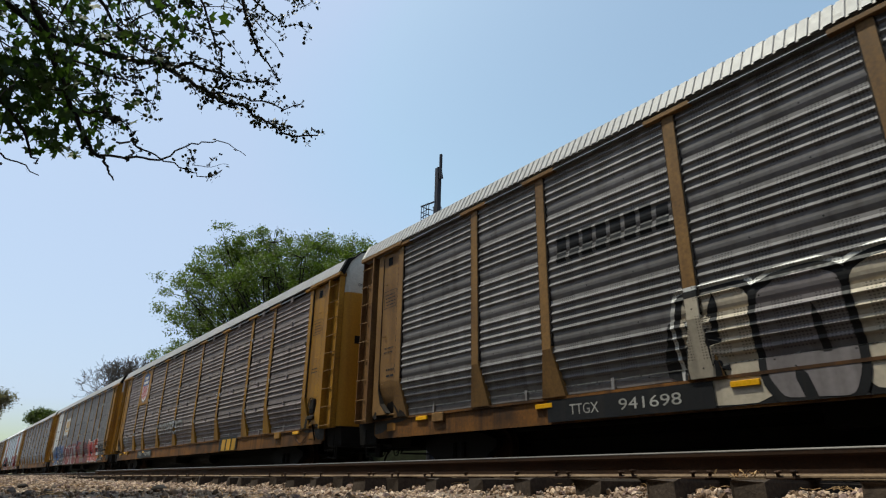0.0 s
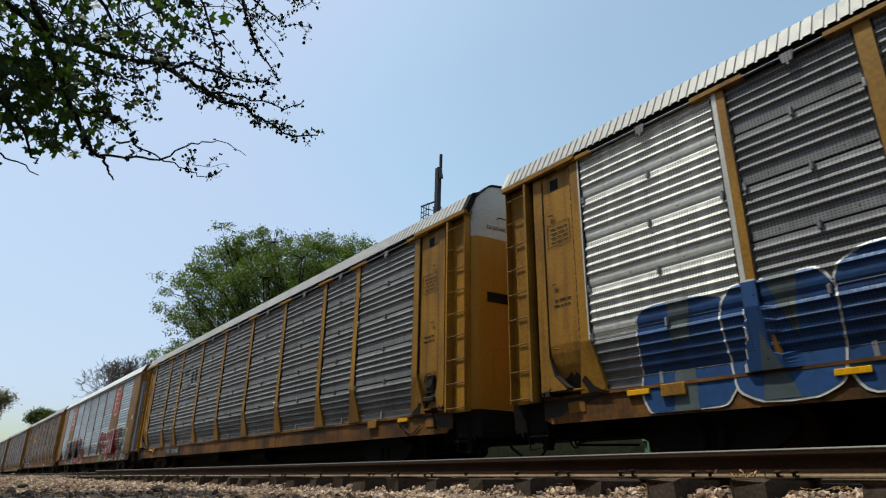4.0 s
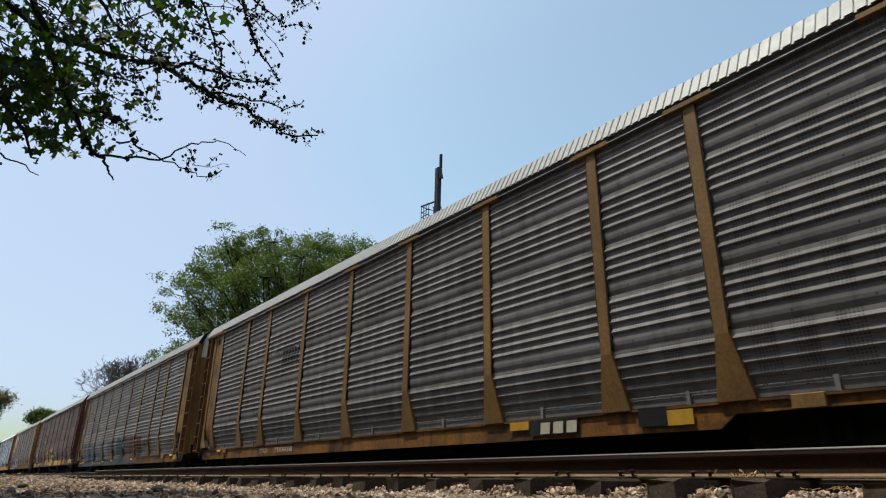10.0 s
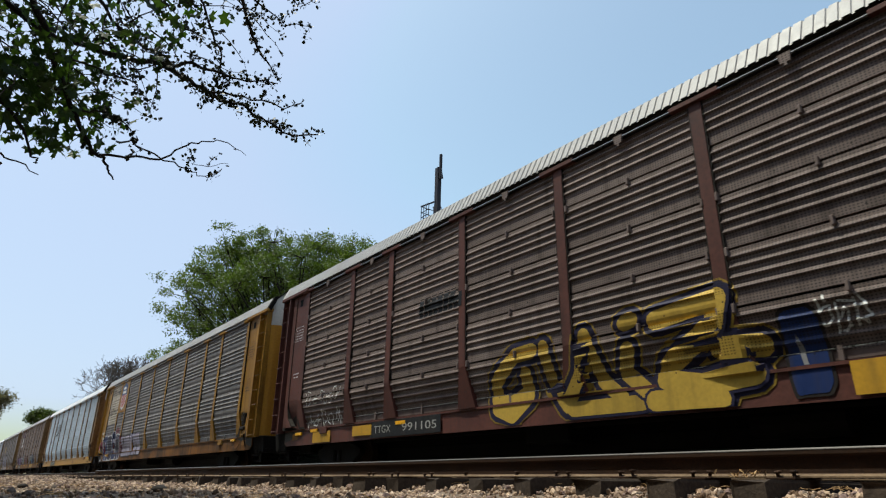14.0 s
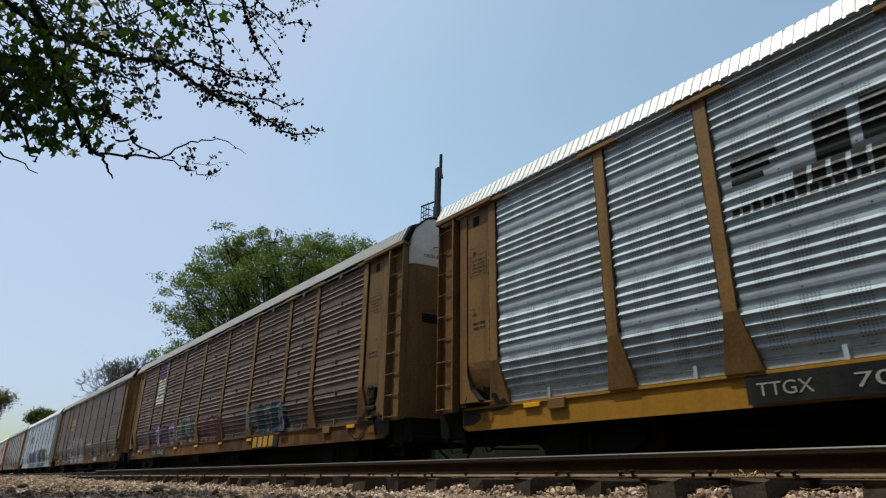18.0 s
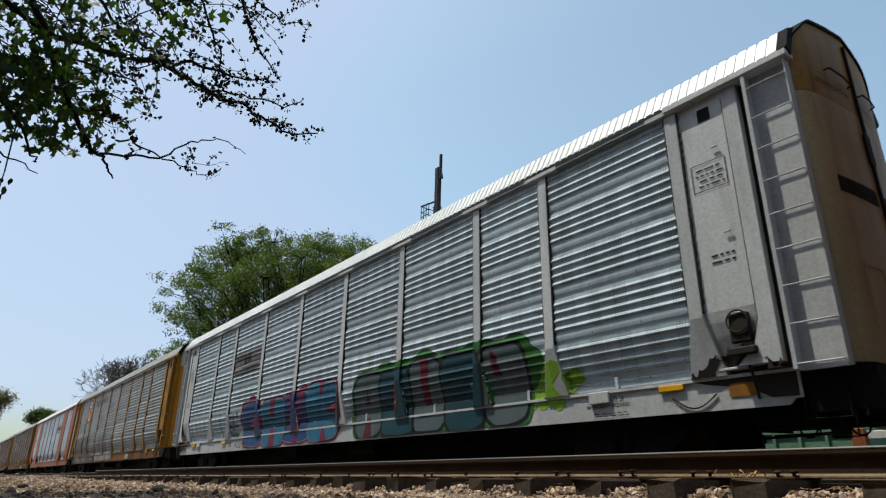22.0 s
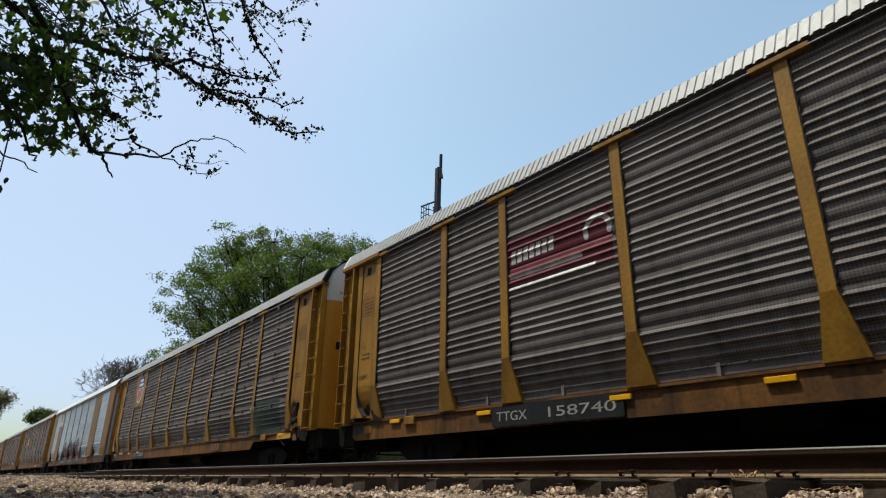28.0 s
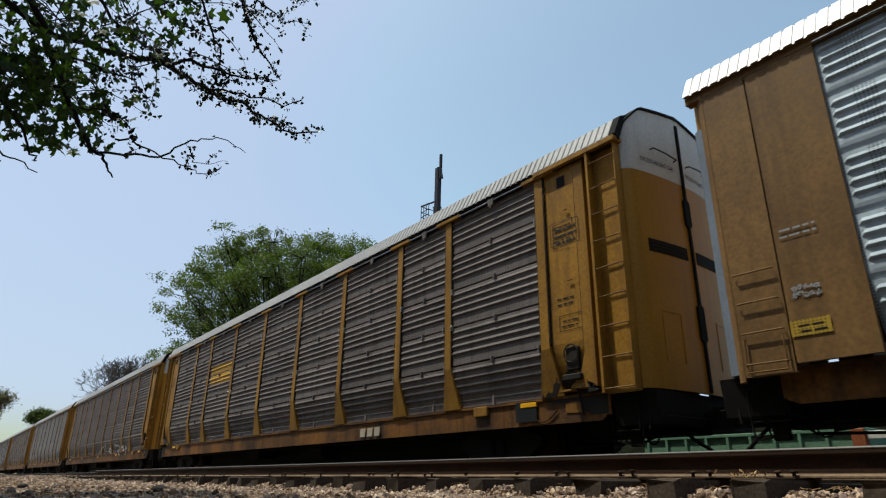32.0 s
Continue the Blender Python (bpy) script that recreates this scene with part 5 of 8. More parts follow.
            corner = part("ladder", MESH["corner"], ladder_rust if ends is yellow_dull else ends, car, "ladder bay with thin rungs", m @ side_at)
            for k in range(9):
                part("rung", MESH["rung"], yellow_dull if ends is yellow else ends, corner, "", (13.33, -1.625, 1.34 + 0.49 * k))
            part("header", MESH["header"], ends, corner)
            # solid strip, its near-black colour standing in for the gap's shade
            part("recess", MESH["recess"], opening_shade, car, "near-black strip painted for the shaded gap beside the ladder", m @ side_at)
            part("end_panel", MESH["end_panel"], ends, car, "", m @ FAR @ side_at)
            part("ladder", MESH["corner"], ends, car, "", m @ FAR @ side_at)
            for side in (Matrix(), FAR):
                door = part("end_door", MESH["end_door"], door_low, car, "end door leaf", m @ side @ side_at)
                part("door_top", MESH["door_top"], top, door, "pale upper part of the door")
                if s > 0:
                    part("door_cap", MESH["door_cap"], steel_black, door, "dark seal along the door's crest")
                part("grab_rail", MESH["door_rail"], rail_steel, door)
                part("hatch_frame", MESH["door_hatch"], door_low, door)
                part("slot", MESH["slot"], opening_shade, door)
                if side != FAR:
                    part("slot_grille", MESH["slot_bars"], rail_steel, door)
            part("door_seam", MESH["seam"], steel_black, car, "dark locking bars", m)
            part("roof_end", MESH["fascia"], steel_black if s > 0 else top, car, "", m)
        else:
            panel = part("end_panel", MESH["flush_end"], ends, car, "flat painted end plate", m)
            part("corner_plate", MESH["flush_bay"], ends, panel)
            part("corner_strip", MESH["flush_edge"], ends, panel, "folded corner strip")
            part("end_panel", MESH["flush_end"], ends, car, "", m @ FAR)
            part("end_panel", MESH["flush_bay"], ends, car, "", m @ FAR)
            for side in (Matrix(), FAR):
                door = part("end_door", MESH["flush_door"], top, car, "vertical end door fold", m @ side)
                part("door_fold", MESH["flush_door_inner"], door_low, door)
                part("door_head", MESH["flush_head"], yellow if ends is yellow_dull else cream_paint, door, "painted door head")
            lad = part("ladder", MESH["step"], ends, car, "short grab ladder", m @ pose(13.0, -1.62, 1.30))
            for k in range(4):
                part("rung", MESH["rung"], yellow_dull if ends is yellow_dull else ends, lad, "", (0, -0.01, 0.1 + 0.40 * k))
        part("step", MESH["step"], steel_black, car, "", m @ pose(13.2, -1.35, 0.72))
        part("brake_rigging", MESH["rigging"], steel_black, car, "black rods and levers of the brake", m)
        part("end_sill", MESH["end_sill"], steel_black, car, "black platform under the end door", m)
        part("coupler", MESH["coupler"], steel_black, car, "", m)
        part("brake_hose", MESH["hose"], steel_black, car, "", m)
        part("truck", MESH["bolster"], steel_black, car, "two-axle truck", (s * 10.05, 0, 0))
        for dx in (-0.86, 0.86):
            ws = part("wheelset", MESH["wheelset"], rail_steel, car, "pair of steel wheels on an axle")
            ws.matrix_parent_inverse = Matrix.Translation((s * 10.05 + dx, 0, 0.18 + WHEEL_R))
            for m in (Matrix(), FAR):
                part("wheel", MESH["wheel"], rail_steel, ws, "", m)
            wheelsets.append(ws)
    if brake and not flush:
        part("hand_brake", MESH["brake_wheel"], grime_shade_edge, car, "dark hand brake wheel and gearbox", side_at)
        part("chain", MESH["chain"], rail_steel, car, "slack brake chain")
    car["flush"], car["low"] = int(flush), int(low)
    return car


# ---- paint on the cars: emblems, numbers, notices, graffiti ----
def wall(x, z, flush):
    """The outer surface of a car's near side at (x, z), as y."""
    d = min(abs(x - e) for e in EDGES)
    if z < FLOOR - 0.02:
        return -1.40
    if flush:
        for lo, hi in ((-9.015, -7.075), (7.075, 9.015)):
            if lo + 0.075 < x < hi - 0.075:
                return -1.601 if z < KNEE - 0.1 else -1.585
        if d <= 0.0751 and abs(x) < 11:
            return -1.595
        if abs(x) > 11.64:
            return -1.581
    else:
        if d <= 0.1001:
            return FACE if z >= KNEE - 0.05 else FACE + 0.13 * (KNEE - 0.05 - z) / (KNEE - 0.03 - FLOOR)
        if z < KNEE - 0.05 and d <= 0.10 + 0.17 * (KNEE - 0.05 - z) / (KNEE - 0.03 - FLOOR):
            return FACE + 0.13 * (KNEE - 0.05 - z) / (KNEE - 0.03 - FLOOR)
        if 11.9 < abs(x) < 12.66:
            return -1.535 + tuck(z)
        if 12.66 <= abs(x) < 12.88:
            return -1.557
        if 12.88 <= abs(x) < 13.02:
            return -1.45
        if abs(x) >= 13.02:
            return -1.645
    if FLOOR - 0.02 <= z < FLOOR + 0.14:
        return -1.40
    return -1.535 - crest(z - 0.004) + tuck(z - 0.004)


ZBREAKS = sorted([FLOOR + SHEET_H * r + v + 0.004 for r in range(5) for v, d in PROFILE] + [FLOOR - 0.021, FLOOR - 0.019, FLOOR + 0.139, FLOOR + 0.141, KNEE - 0.05, KNEE - 0.1, 1.5, 1.75])


def laid(polys, flush, lift, ups=None, low=0):
    """A mesh of flat outlines (x, z), cut at every fold of the car's side and laid on it."""
    bm = bmesh.new()
    for n, poly in enumerate(polys):
        vs = [bm.verts.new((p[0], -0.00006 * (n % 40) - (ups[n] if ups else 0), p[1])) for p in poly]
        try:
            bm.faces.new(vs)
        except ValueError:
            pass
    return drape(bm, flush, lift, low)


def drape(bm, flush, lift, low=0):
    bmesh.ops.triangulate(bm, faces=[f for f in bm.faces if len(f.verts) > 4])
    zs = [v.co.z for v in bm.verts]
    xs = [v.co.x for v in bm.verts]
    z0, z1, x0, x1 = min(zs), max(zs), min(xs), max(xs)
    cuts = [(Vector((0, 0, z)), Vector((0, 0, 1))) for z in ZBREAKS if z0 < z < z1]
    hw = 0.075 if flush else 0.10
    for e in EDGES:
        for x in (e - hw - 0.002, e - hw, e + hw, e + hw + 0.002):
            if x0 < x < x1:
                cuts.append((Vector((x, 0, 0)), Vector((1, 0, 0))))
    for co, no in cuts:
        bmesh.ops.bisect_plane(bm, geom=bm.verts[:] + bm.edges[:] + bm.faces[:], plane_co=co, plane_no=no, dist=1e-5)
    for z in (0.93, 1.14):
        bmesh.ops.bisect_plane(bm, geom=bm.verts[:] + bm.edges[:] + bm.faces[:], plane_co=(0, 0, z), plane_no=(0, 0, 1), dist=1e-5)
    for x in (-12.96, 12.96):
        bmesh.ops.bisect_plane(bm, geom=bm.verts[:] + bm.edges[:] + bm.faces[:], plane_co=(x, 0, 0), plane_no=(1, 0, 0), dist=1e-5)
    below = [f for f in bm.faces for c in [f.calc_center_median()] if c.z < 0.93 or (abs(c.x) > 12.96 and c.z < 1.28)]
    if len(below) < len(bm.faces):
        bmesh.ops.delete(bm, geom=below, context="FACES")
    for v in bm.verts:
        v.co.y = wall(v.co.x, v.co.z, flush) - lift + v.co.y
        if low:
            v.co.z = lowered(v.co.z)
    bmesh.ops.recalc_face_normals(bm, faces=bm.faces)
    me = bpy.data.meshes.new("decal")
    bm.to_mesh(me)
    bm.free()
    me.materials.append(steel_black)
    return me


def paint_of(name, col, rough=0.55):
    return perforated(name, col, tuple(c * 0.7 for c in col), rough, 0.12, GRIME, 0.35, 0.75)


P = {k: paint_of(k + "_spray_paint", c) for k, c in dict(
    white=(0.66, 0.65, 0.63), grey=(0.30, 0.30, 0.31), black=(0.014, 0.014, 0.016), red=(0.42, 0.025, 0.03), maroon=(0.13, 0.018, 0.03), blue=(0.025, 0.075, 0.22),
    sky=(0.03, 0.15, 0.26), teal=(0.018, 0.066, 0.090), navy_teal=(0.014, 0.034, 0.055), brick=(0.19, 0.048, 0.020), green=(0.035, 0.15, 0.035), lime=(0.24, 0.42, 0.04), yellow=(0.40, 0.25, 0.03), 
    plum=(0.09, 0.05, 0.12), butter=(0.52, 0.34, 0.06), violet=(0.060, 0.034, 0.062), dusk=(0.13, 0.115, 0.17), olive=(0.075, 0.085, 0.030), steel_blue=(0.030, 0.058, 0.115), purple=(0.10, 0.05, 0.12), lilac=(0.34, 0.31, 0.40), pink=(0.45, 0.07, 0.16), cream=(0.50, 0.43, 0.34), brown=(0.16, 0.07, 0.04), navy=(0.012, 0.03, 0.12),
    gold=(0.55, 0.30, 0.03), faded=(0.20, 0.20, 0.18), umber=(0.16, 0.128, 0.108), soot=(0.026, 0.02, 0.018), slate=(0.10, 0.125, 0.14), taupe=(0.22, 0.195, 0.20), moss=(0.035, 0.05, 0.042), stencil=(0.40, 0.385, 0.36), magenta=(0.20, 0.02, 0.06), wine=(0.20, 0.018, 0.022), vermilion=(0.40, 0.06, 0.025), ochre=(0.30, 0.19, 0.03), ink=(0.02, 0.018, 0.05), mud=(0.21, 0.178, 0.165), orange_tan=(0.26, 0.11, 0.014)).items()}


def rect(x0, z0, x1, z1):
    return [(x0, z0), (x1, z0), (x1, z1), (x0, z1)]


def decal(car, name, polys, colour, lift=0.004, label="", parent=None, ups=None):
    me = laid(polys, car.get("flush", 0), lift, ups, car.get("low", 0))
    return part(name, me, P[colour] if isinstance(colour, str) else colour, parent or car, label)


def stroke(path, w):
    """A thick line through points, as quads with rounded joints."""
    out = []
    for (ax, az), (bx, bz) in zip(path, path[1:]):
        dx, dz = bx - ax, bz - az
        n = math.hypot(dx, dz) or 1e-6
        ox, oz = -dz / n * w / 2, dx / n * w / 2
        out.append([(ax + ox, az + oz), (ax - ox, az - oz), (bx - ox, bz - oz), (bx + ox, bz + oz)])
    for x, z in path:
        out.append([(x + w / 2 * math.cos(6.2832 * k / 10), z + w / 2 * math.sin(6.2832 * k / 10)) for k in range(10)])
    return out


def arc(cx, cz, rx, rz, a0, a1, n=8):
    return [(cx + rx * math.cos(radians(a0 + (a1 - a0) * i / n)), cz + rz * math.sin(radians(a0 + (a1 - a0) * i / n))) for i in range(n + 1)]


# loose strokes in a unit box: spray-painted letters that can be read, and hooked shapes where they cannot
LETTER = {
    "S": [arc(0.55, 0.74, 0.36, 0.22, 60, 270) + arc(0.5, 0.28, 0.38, 0.24, 90, -120)],
    "A": [[(0.12, 0.05), (0.45, 0.95), (0.85, 0.05)], [(0.28, 0.38), (0.7, 0.38)]],
    "R": [[(0.15, 0.05), (0.15, 0.95)], arc(0.3, 0.7, 0.42, 0.24, 90, -90), [(0.35, 0.46), (0.85, 0.05)]],
    "B": [[(0.15, 0.05), (0.15, 0.95)], arc(0.2, 0.72, 0.5, 0.22, 90, -90), arc(0.2, 0.28, 0.6, 0.23, 90, -90)],
    "Y": [[(0.1, 0.95), (0.48, 0.5), (0.9, 0.95)], [(0.48, 0.5), (0.45, 0.05)]],
    "D": [[(0.15, 0.05), (0.15, 0.95)], arc(0.2, 0.5, 0.62, 0.44, 90, -90)],
    "W": [[(0.05, 0.95), (0.28, 0.08), (0.5, 0.7), (0.72, 0.08), (0.95, 0.95)]],
    "I": [[(0.5, 0.08), (0.5, 0.68)], [(0.5, 0.88), (0.52, 0.94)]],
    "Z": [[(0.12, 0.92), (0.85, 0.92), (0.15, 0.1), (0.9, 0.1)]],
}
HOOKS = [
    [arc(0.5, 0.62, 0.36, 0.32, 200, -60) + [(0.95, 0.02)], [(0.12, 0.3), (0.5, 0.12)]],
    [[(0.05, 0.85), (0.3, 0.95), (0.2, 0.45), (0.45, 0.05)], arc(0.62, 0.5, 0.28, 0.42, 120, -40)],
    [arc(0.4, 0.3, 0.34, 0.26, 30, 300), [(0.6, 0.95), (0.45, 0.5), (0.98, 0.6)]],
    [[(0.02, 0.4), (0.35, 0.95), (0.42, 0.35), (0.75, 0.98), (0.85, 0.1)]],
    [arc(0.45, 0.55, 0.4, 0.4, 100, 340), [(0.5, 0.98), (0.62, 0.3), (0.98, 0.85)]],
    [[(0.1, 0.05), (0.22, 0.6), (0.02, 0.95)], arc(0.55, 0.35, 0.3, 0.3, -120, 150), [(0.4, 0.95), (0.95, 0.78)]],
]


def lettering(rnd, n, x0, z0, x1, z1, jumble=0.08, text=""):
    """n loose shapes side by side in a slanted box."""
    out = []
    w = (x1 - x0) / n
    for i in range(n):
        g = LETTER[text[i]] if text else HOOKS[rnd.randrange(len(HOOKS))]
        h0, h1 = z0 + (z1 - z0) * rnd.uniform(0, jumble), z1 - (z1 - z0) * rnd.uniform(0, jumble * 1.6)
        slant = rnd.uniform(-0.12, 0.12)
        for path in g:
            out.append([(x0 + w * (i + 0.06 + 0.88 * px + slant * (pz - 0.5)), h0 + (h1 - h0) * pz) for px, pz in path])
    return out


def graffiti(car, seed, n, x0, z0, x1, z1, fill, line="black", halo=None, back=None, shine=None, weight=0.30, label="", text=""):
    """A spray-painted piece: backing cloud, halo, outline, fill and shine, one over another."""
    rnd = random.Random(seed)
    paths = lettering(rnd, n, x0, z0, x1, z1, 0.08, text)
    w = min((x1 - x0) / n, z1 - z0) * weight
    root, layers, lift = None, [], 0.008
    if back:
        cloud = []
        m = max(4, n * 3)
        for i in range(m):
            cx, cz = x0 + (x1 - x0) * rnd.uniform(-0.03, 1.03), z0 + (z1 - z0) * rnd.uniform(0.1, 0.9)
            r = (z1 - z0) * rnd.uniform(0.2, 0.4)
            cloud.append([(cx + r * (1.2 + 0.2 * math.sin(3 * a + i)) * math.cos(a), max(z0 - 0.1, cz + r * math.sin(a))) for a in [6.2832 * k / 14 for k in range(14)]])
        layers.append(("graffiti_backing", cloud, back))
    if halo:
        layers.append(("graffiti_halo", [q for p in paths for q in stroke(p, w * 1.95)], halo))
    # letter over letter: each one's outline lies on the fill of the one before
    rank = [min(int((sum(q[0] for q in p) / len(p) - x0) / (x1 - x0) * n), n - 1) for p in paths]
    outline = [(q, 0.006 * r) for p, r in zip(paths, rank) for q in stroke(p, w * 1.45)]
    layers.append(("graffiti_outline", outline, line))
    fills = fill if isinstance(fill, (list, tuple)) else [fill]
    for k, colour in enumerate(fills):
        layers.append(("graffiti_fill", [(q, 0.006 * r + 0.003 - 0.012 * (k + 1)) for j, (p, r) in enumerate(zip(paths, rank)) if r % len(fills) == k for q in stroke(p, w)], colour))
    if shine:
        marks = []
        for p in paths:
            if rnd.random() < 0.75:
                a, b = Vector(p[0]), Vector(p[1])
                o = Vector((-w * 0.22, w * 0.18))
                marks += stroke([a + o, a.lerp(b, 0.55) + o], w * 0.16)
        layers.append(("graffiti_shine", marks, shine))
    for i, (name, polys, colour) in enumerate(layers):
        if not polys:
            continue
        ups = [q[1] for q in polys] if isinstance(polys[0], tuple) else None
        if name == "graffiti_shine":
            ups = [0.03] * len(polys)
        ob = decal(car, name, [q[0] for q in polys] if isinstance(polys[0], tuple) else polys, colour, lift + 0.012 * i, label if root is None else "", root, ups)
        root = root or ob
    return root


# openings of broad letters, in a unit box; the rest of the box is letter
COUNTER = {
    "A": [[(0.36, 0), (0.44, 0.3), (0.58, 0.3), (0.64, 0)], [(0.42, 0.52), (0.5, 0.74), (0.58, 0.52)]],
    "B": [[(0.35, 0.58), (0.35, 0.76), (0.62, 0.74), (0.62, 0.6)], [(0.35, 0.22), (0.35, 0.4), (0.65, 0.38), (0.65, 0.24)]],
    "C": [[(1, 0.36), (0.45, 0.42), (0.45, 0.6), (1, 0.66)]],
    "D": [[(0.4, 0.3), (0.4, 0.72), (0.58, 0.62), (0.62, 0.42)]],
    "E": [[(1, 0.58), (0.5, 0.6), (0.5, 0.68), (1, 0.72)], [(1, 0.28), (0.5, 0.3), (0.5, 0.4), (1, 0.42)]],
    "G": [[(1, 0.52), (0.45, 0.4), (0.45, 0.66), (1, 0.72)]],
    "H": [[(0.36, 0), (0.38, 0.36), (0.6, 0.36), (0.62, 0)], [(0.38, 1), (0.4, 0.62), (0.6, 0.62), (0.62, 1)]],
    "I": [],
    "K": [[(1, 0.4), (0.6, 0.5), (1, 0.64)], [(0.45, 0), (0.5, 0.3), (0.66, 0)], [(0.42, 1), (0.46, 0.7), (0.6, 1)]],
    "L": [[(0.45, 1), (0.48, 0.42), (1, 0.38), (1, 1)]],
    "N": [[(0.28, 0), (0.34, 0.55), (0.6, 0)], [(0.42, 1), (0.66, 0.45), (0.72, 1)]],
    "O": [[(0.42, 0.3), (0.38, 0.5), (0.45, 0.72), (0.58, 0.7), (0.62, 0.5), (0.56, 0.3)]],
    "R": [[(0.38, 0.6), (0.38, 0.78), (0.62, 0.76), (0.62, 0.62)], [(0.38, 0), (0.44, 0.36), (0.62, 0)]],
    "S": [[(1, 0.56), (0.5, 0.62), (0.5, 0.7), (1, 0.74)], [(0, 0.28), (0.5, 0.32), (0.5, 0.42), (0, 0.46)]],
    "T": [[(0, 0), (0, 0.6), (0.32, 0.6), (0.36, 0)], [(0.66, 0), (0.68, 0.6), (1, 0.6), (1, 0)]],
    "U": [[(0.38, 1), (0.4, 0.35), (0.6, 0.35), (0.62, 1)]],
    "W": [[(0.24, 1), (0.33, 0.4), (0.42, 1)], [(0.58, 1), (0.67, 0.4), (0.76, 1)], [(0.42, 0), (0.5, 0.35), (0.58, 0)]],
    "Y": [[(0.34, 1), (0.5, 0.6), (0.66, 1)], [(0, 0), (0.05, 0.5), (0.34, 0.4), (0.36, 0)], [(0.66, 0), (0.68, 0.4), (0.95, 0.5), (1, 0)]],
    "Z": [[(0, 0.3), (0, 0.68), (0.5, 0.66)], [(1, 0.32), (0.5, 0.36), (1, 0.72)]],
}


def piece(car, seed, text, x0, z0, x1, z1, fill, line, edge, gap=None, halo=None, back=None, label=""):
    """Broad spray-painted letters side by side, each with its own edge, fill and openings; * is a shape that cannot be read."""
    rnd = random.Random(seed)
    n, w, h = len(text), (x1 - x0) / len(text), z1 - z0
    gap = gap or line
    if back:
        cloud = []
        for i in range(3 * n):
            cx, cz, r = x0 + (x1 - x0) * (i + 0.5) / (3 * n), z0 + h * rnd.uniform(0.3, 0.75), h * rnd.uniform(0.28, 0.42)
            cloud.append([(cx + r * (1 + 0.16 * math.sin(4 * a + i) + 0.08 * math.sin(9 * a)) * math.cos(a), max(z0, cz + r * math.sin(a))) for a in [6.2832 * k / 22 for k in range(22)]])
        decal(car, "graffiti_backing", cloud, back, 0.006, "sprayed cloud behind the letters")["kind"] = "stuff"
    for i, ch in enumerate(text):
        low, high, lean = z0 + h * rnd.uniform(0, 0.05), z1 - h * rnd.uniform(0, 0.12), rnd.uniform(-0.03, 0.14)
        wide, phase, square = w * rnd.uniform(1.0, 1.12), rnd.uniform(0, 6.28), rnd.uniform(3.2, 6.0)
        cx = x0 + w * (i + 0.5)

        def put(u, v, grow=0.0):
            a, b = (u - 0.5) * (wide + 2 * grow), (v - 0.5) * (high - low + 2 * grow)
            return (cx + a + lean * b, (low + high) / 2 + b)

        def body(grow):
            out = []
            for k in range(36):
                t = 6.2832 * k / 36
                c, q = math.cos(t), math.sin(t)
                r = 0.5 * (1 + 0.025 * math.sin(3 * t + phase) + 0.018 * math.sin(7 * t + 2 * phase))
                out.append(put(0.5 + r * math.copysign(abs(c) ** (2 / square), c), 0.5 + r * math.copysign(abs(q) ** (2 / square), q), grow))
            return [(x, max(z, 0.935)) for x, z in out]
        lift = 0.011 + 0.011 * (i % 2)
        if halo:
            decal(car, "graffiti_halo", [body(edge + 0.06)], halo, 0.008 + 0.0003 * i)
        rim = decal(car, "graffiti_edge", [body(edge)], line, lift, label if i == 0 else "")
        decal(car, "graffiti_fill", [body(0)], fill[i % len(fill)], lift + 0.0035, "", rim)
        if ch == "*":
            holes = []
            for k in range(rnd.choice((1, 2, 2))):
                u, v, g, tall = rnd.uniform(0.28, 0.72), rnd.choice((0.0, 0.35, 0.6)), rnd.uniform(0.03, 0.075), rnd.uniform(0.28, 0.45)
                bend = rnd.uniform(-0.15, 0.15)
                holes.append([(u - g, v), (u + g, v), (u + g + bend, v + 0.7 * tall), (u + 1.6 * bend, min(v + tall, 1)), (u - g + bend, v + 0.6 * tall)])
        else:
            holes = COUNTER[ch]
        for q in holes:
            decal(car, "graffiti_gap", [[(x, max(z, 0.935)) for x, z in (put(u, v, 0.02 if u in (0, 1) or v in (0, 1) else 0) for u, v in q)]], gap, lift + 0.007, "", rim)


def grease(car, seed, s):
    """Black soot and grease over the foot of an end plate and the sill, with a patch of fresh paint left."""
    rnd = random.Random(seed)
    pts = []
    for k in range(30):
        x = 11.55 + 1.40 * k / 29
        pts.append((x, 1.37 + 0.30 * max(0.0, math.sin(3.1 * (x - 11.75))) + rnd.uniform(-0.04, 0.10)))
    blot = pts + [(12.94, 1.0), (12.6, 1.0 + rnd.uniform(0, 0.06)), (12.35, 1.14), (12.1, 1.18 + rnd.uniform(0, 0.05)), (11.8, 1.24), (11.55, 1.30)]
    decal(car, "grease_stain", [[(s * x, z) for x, z in blot]], "soot", 0.006, "black grease over the foot of the end plate")
    decal(car, "worn_sill_paint", [[(s * x, z) for x, z in ((12.05, 1.06), (12.4, 1.05), (12.42, 1.22), (12.2, 1.24), (12.06, 1.22))]], "orange_tan", 0.012, "patch of worn orange paint on the sill")


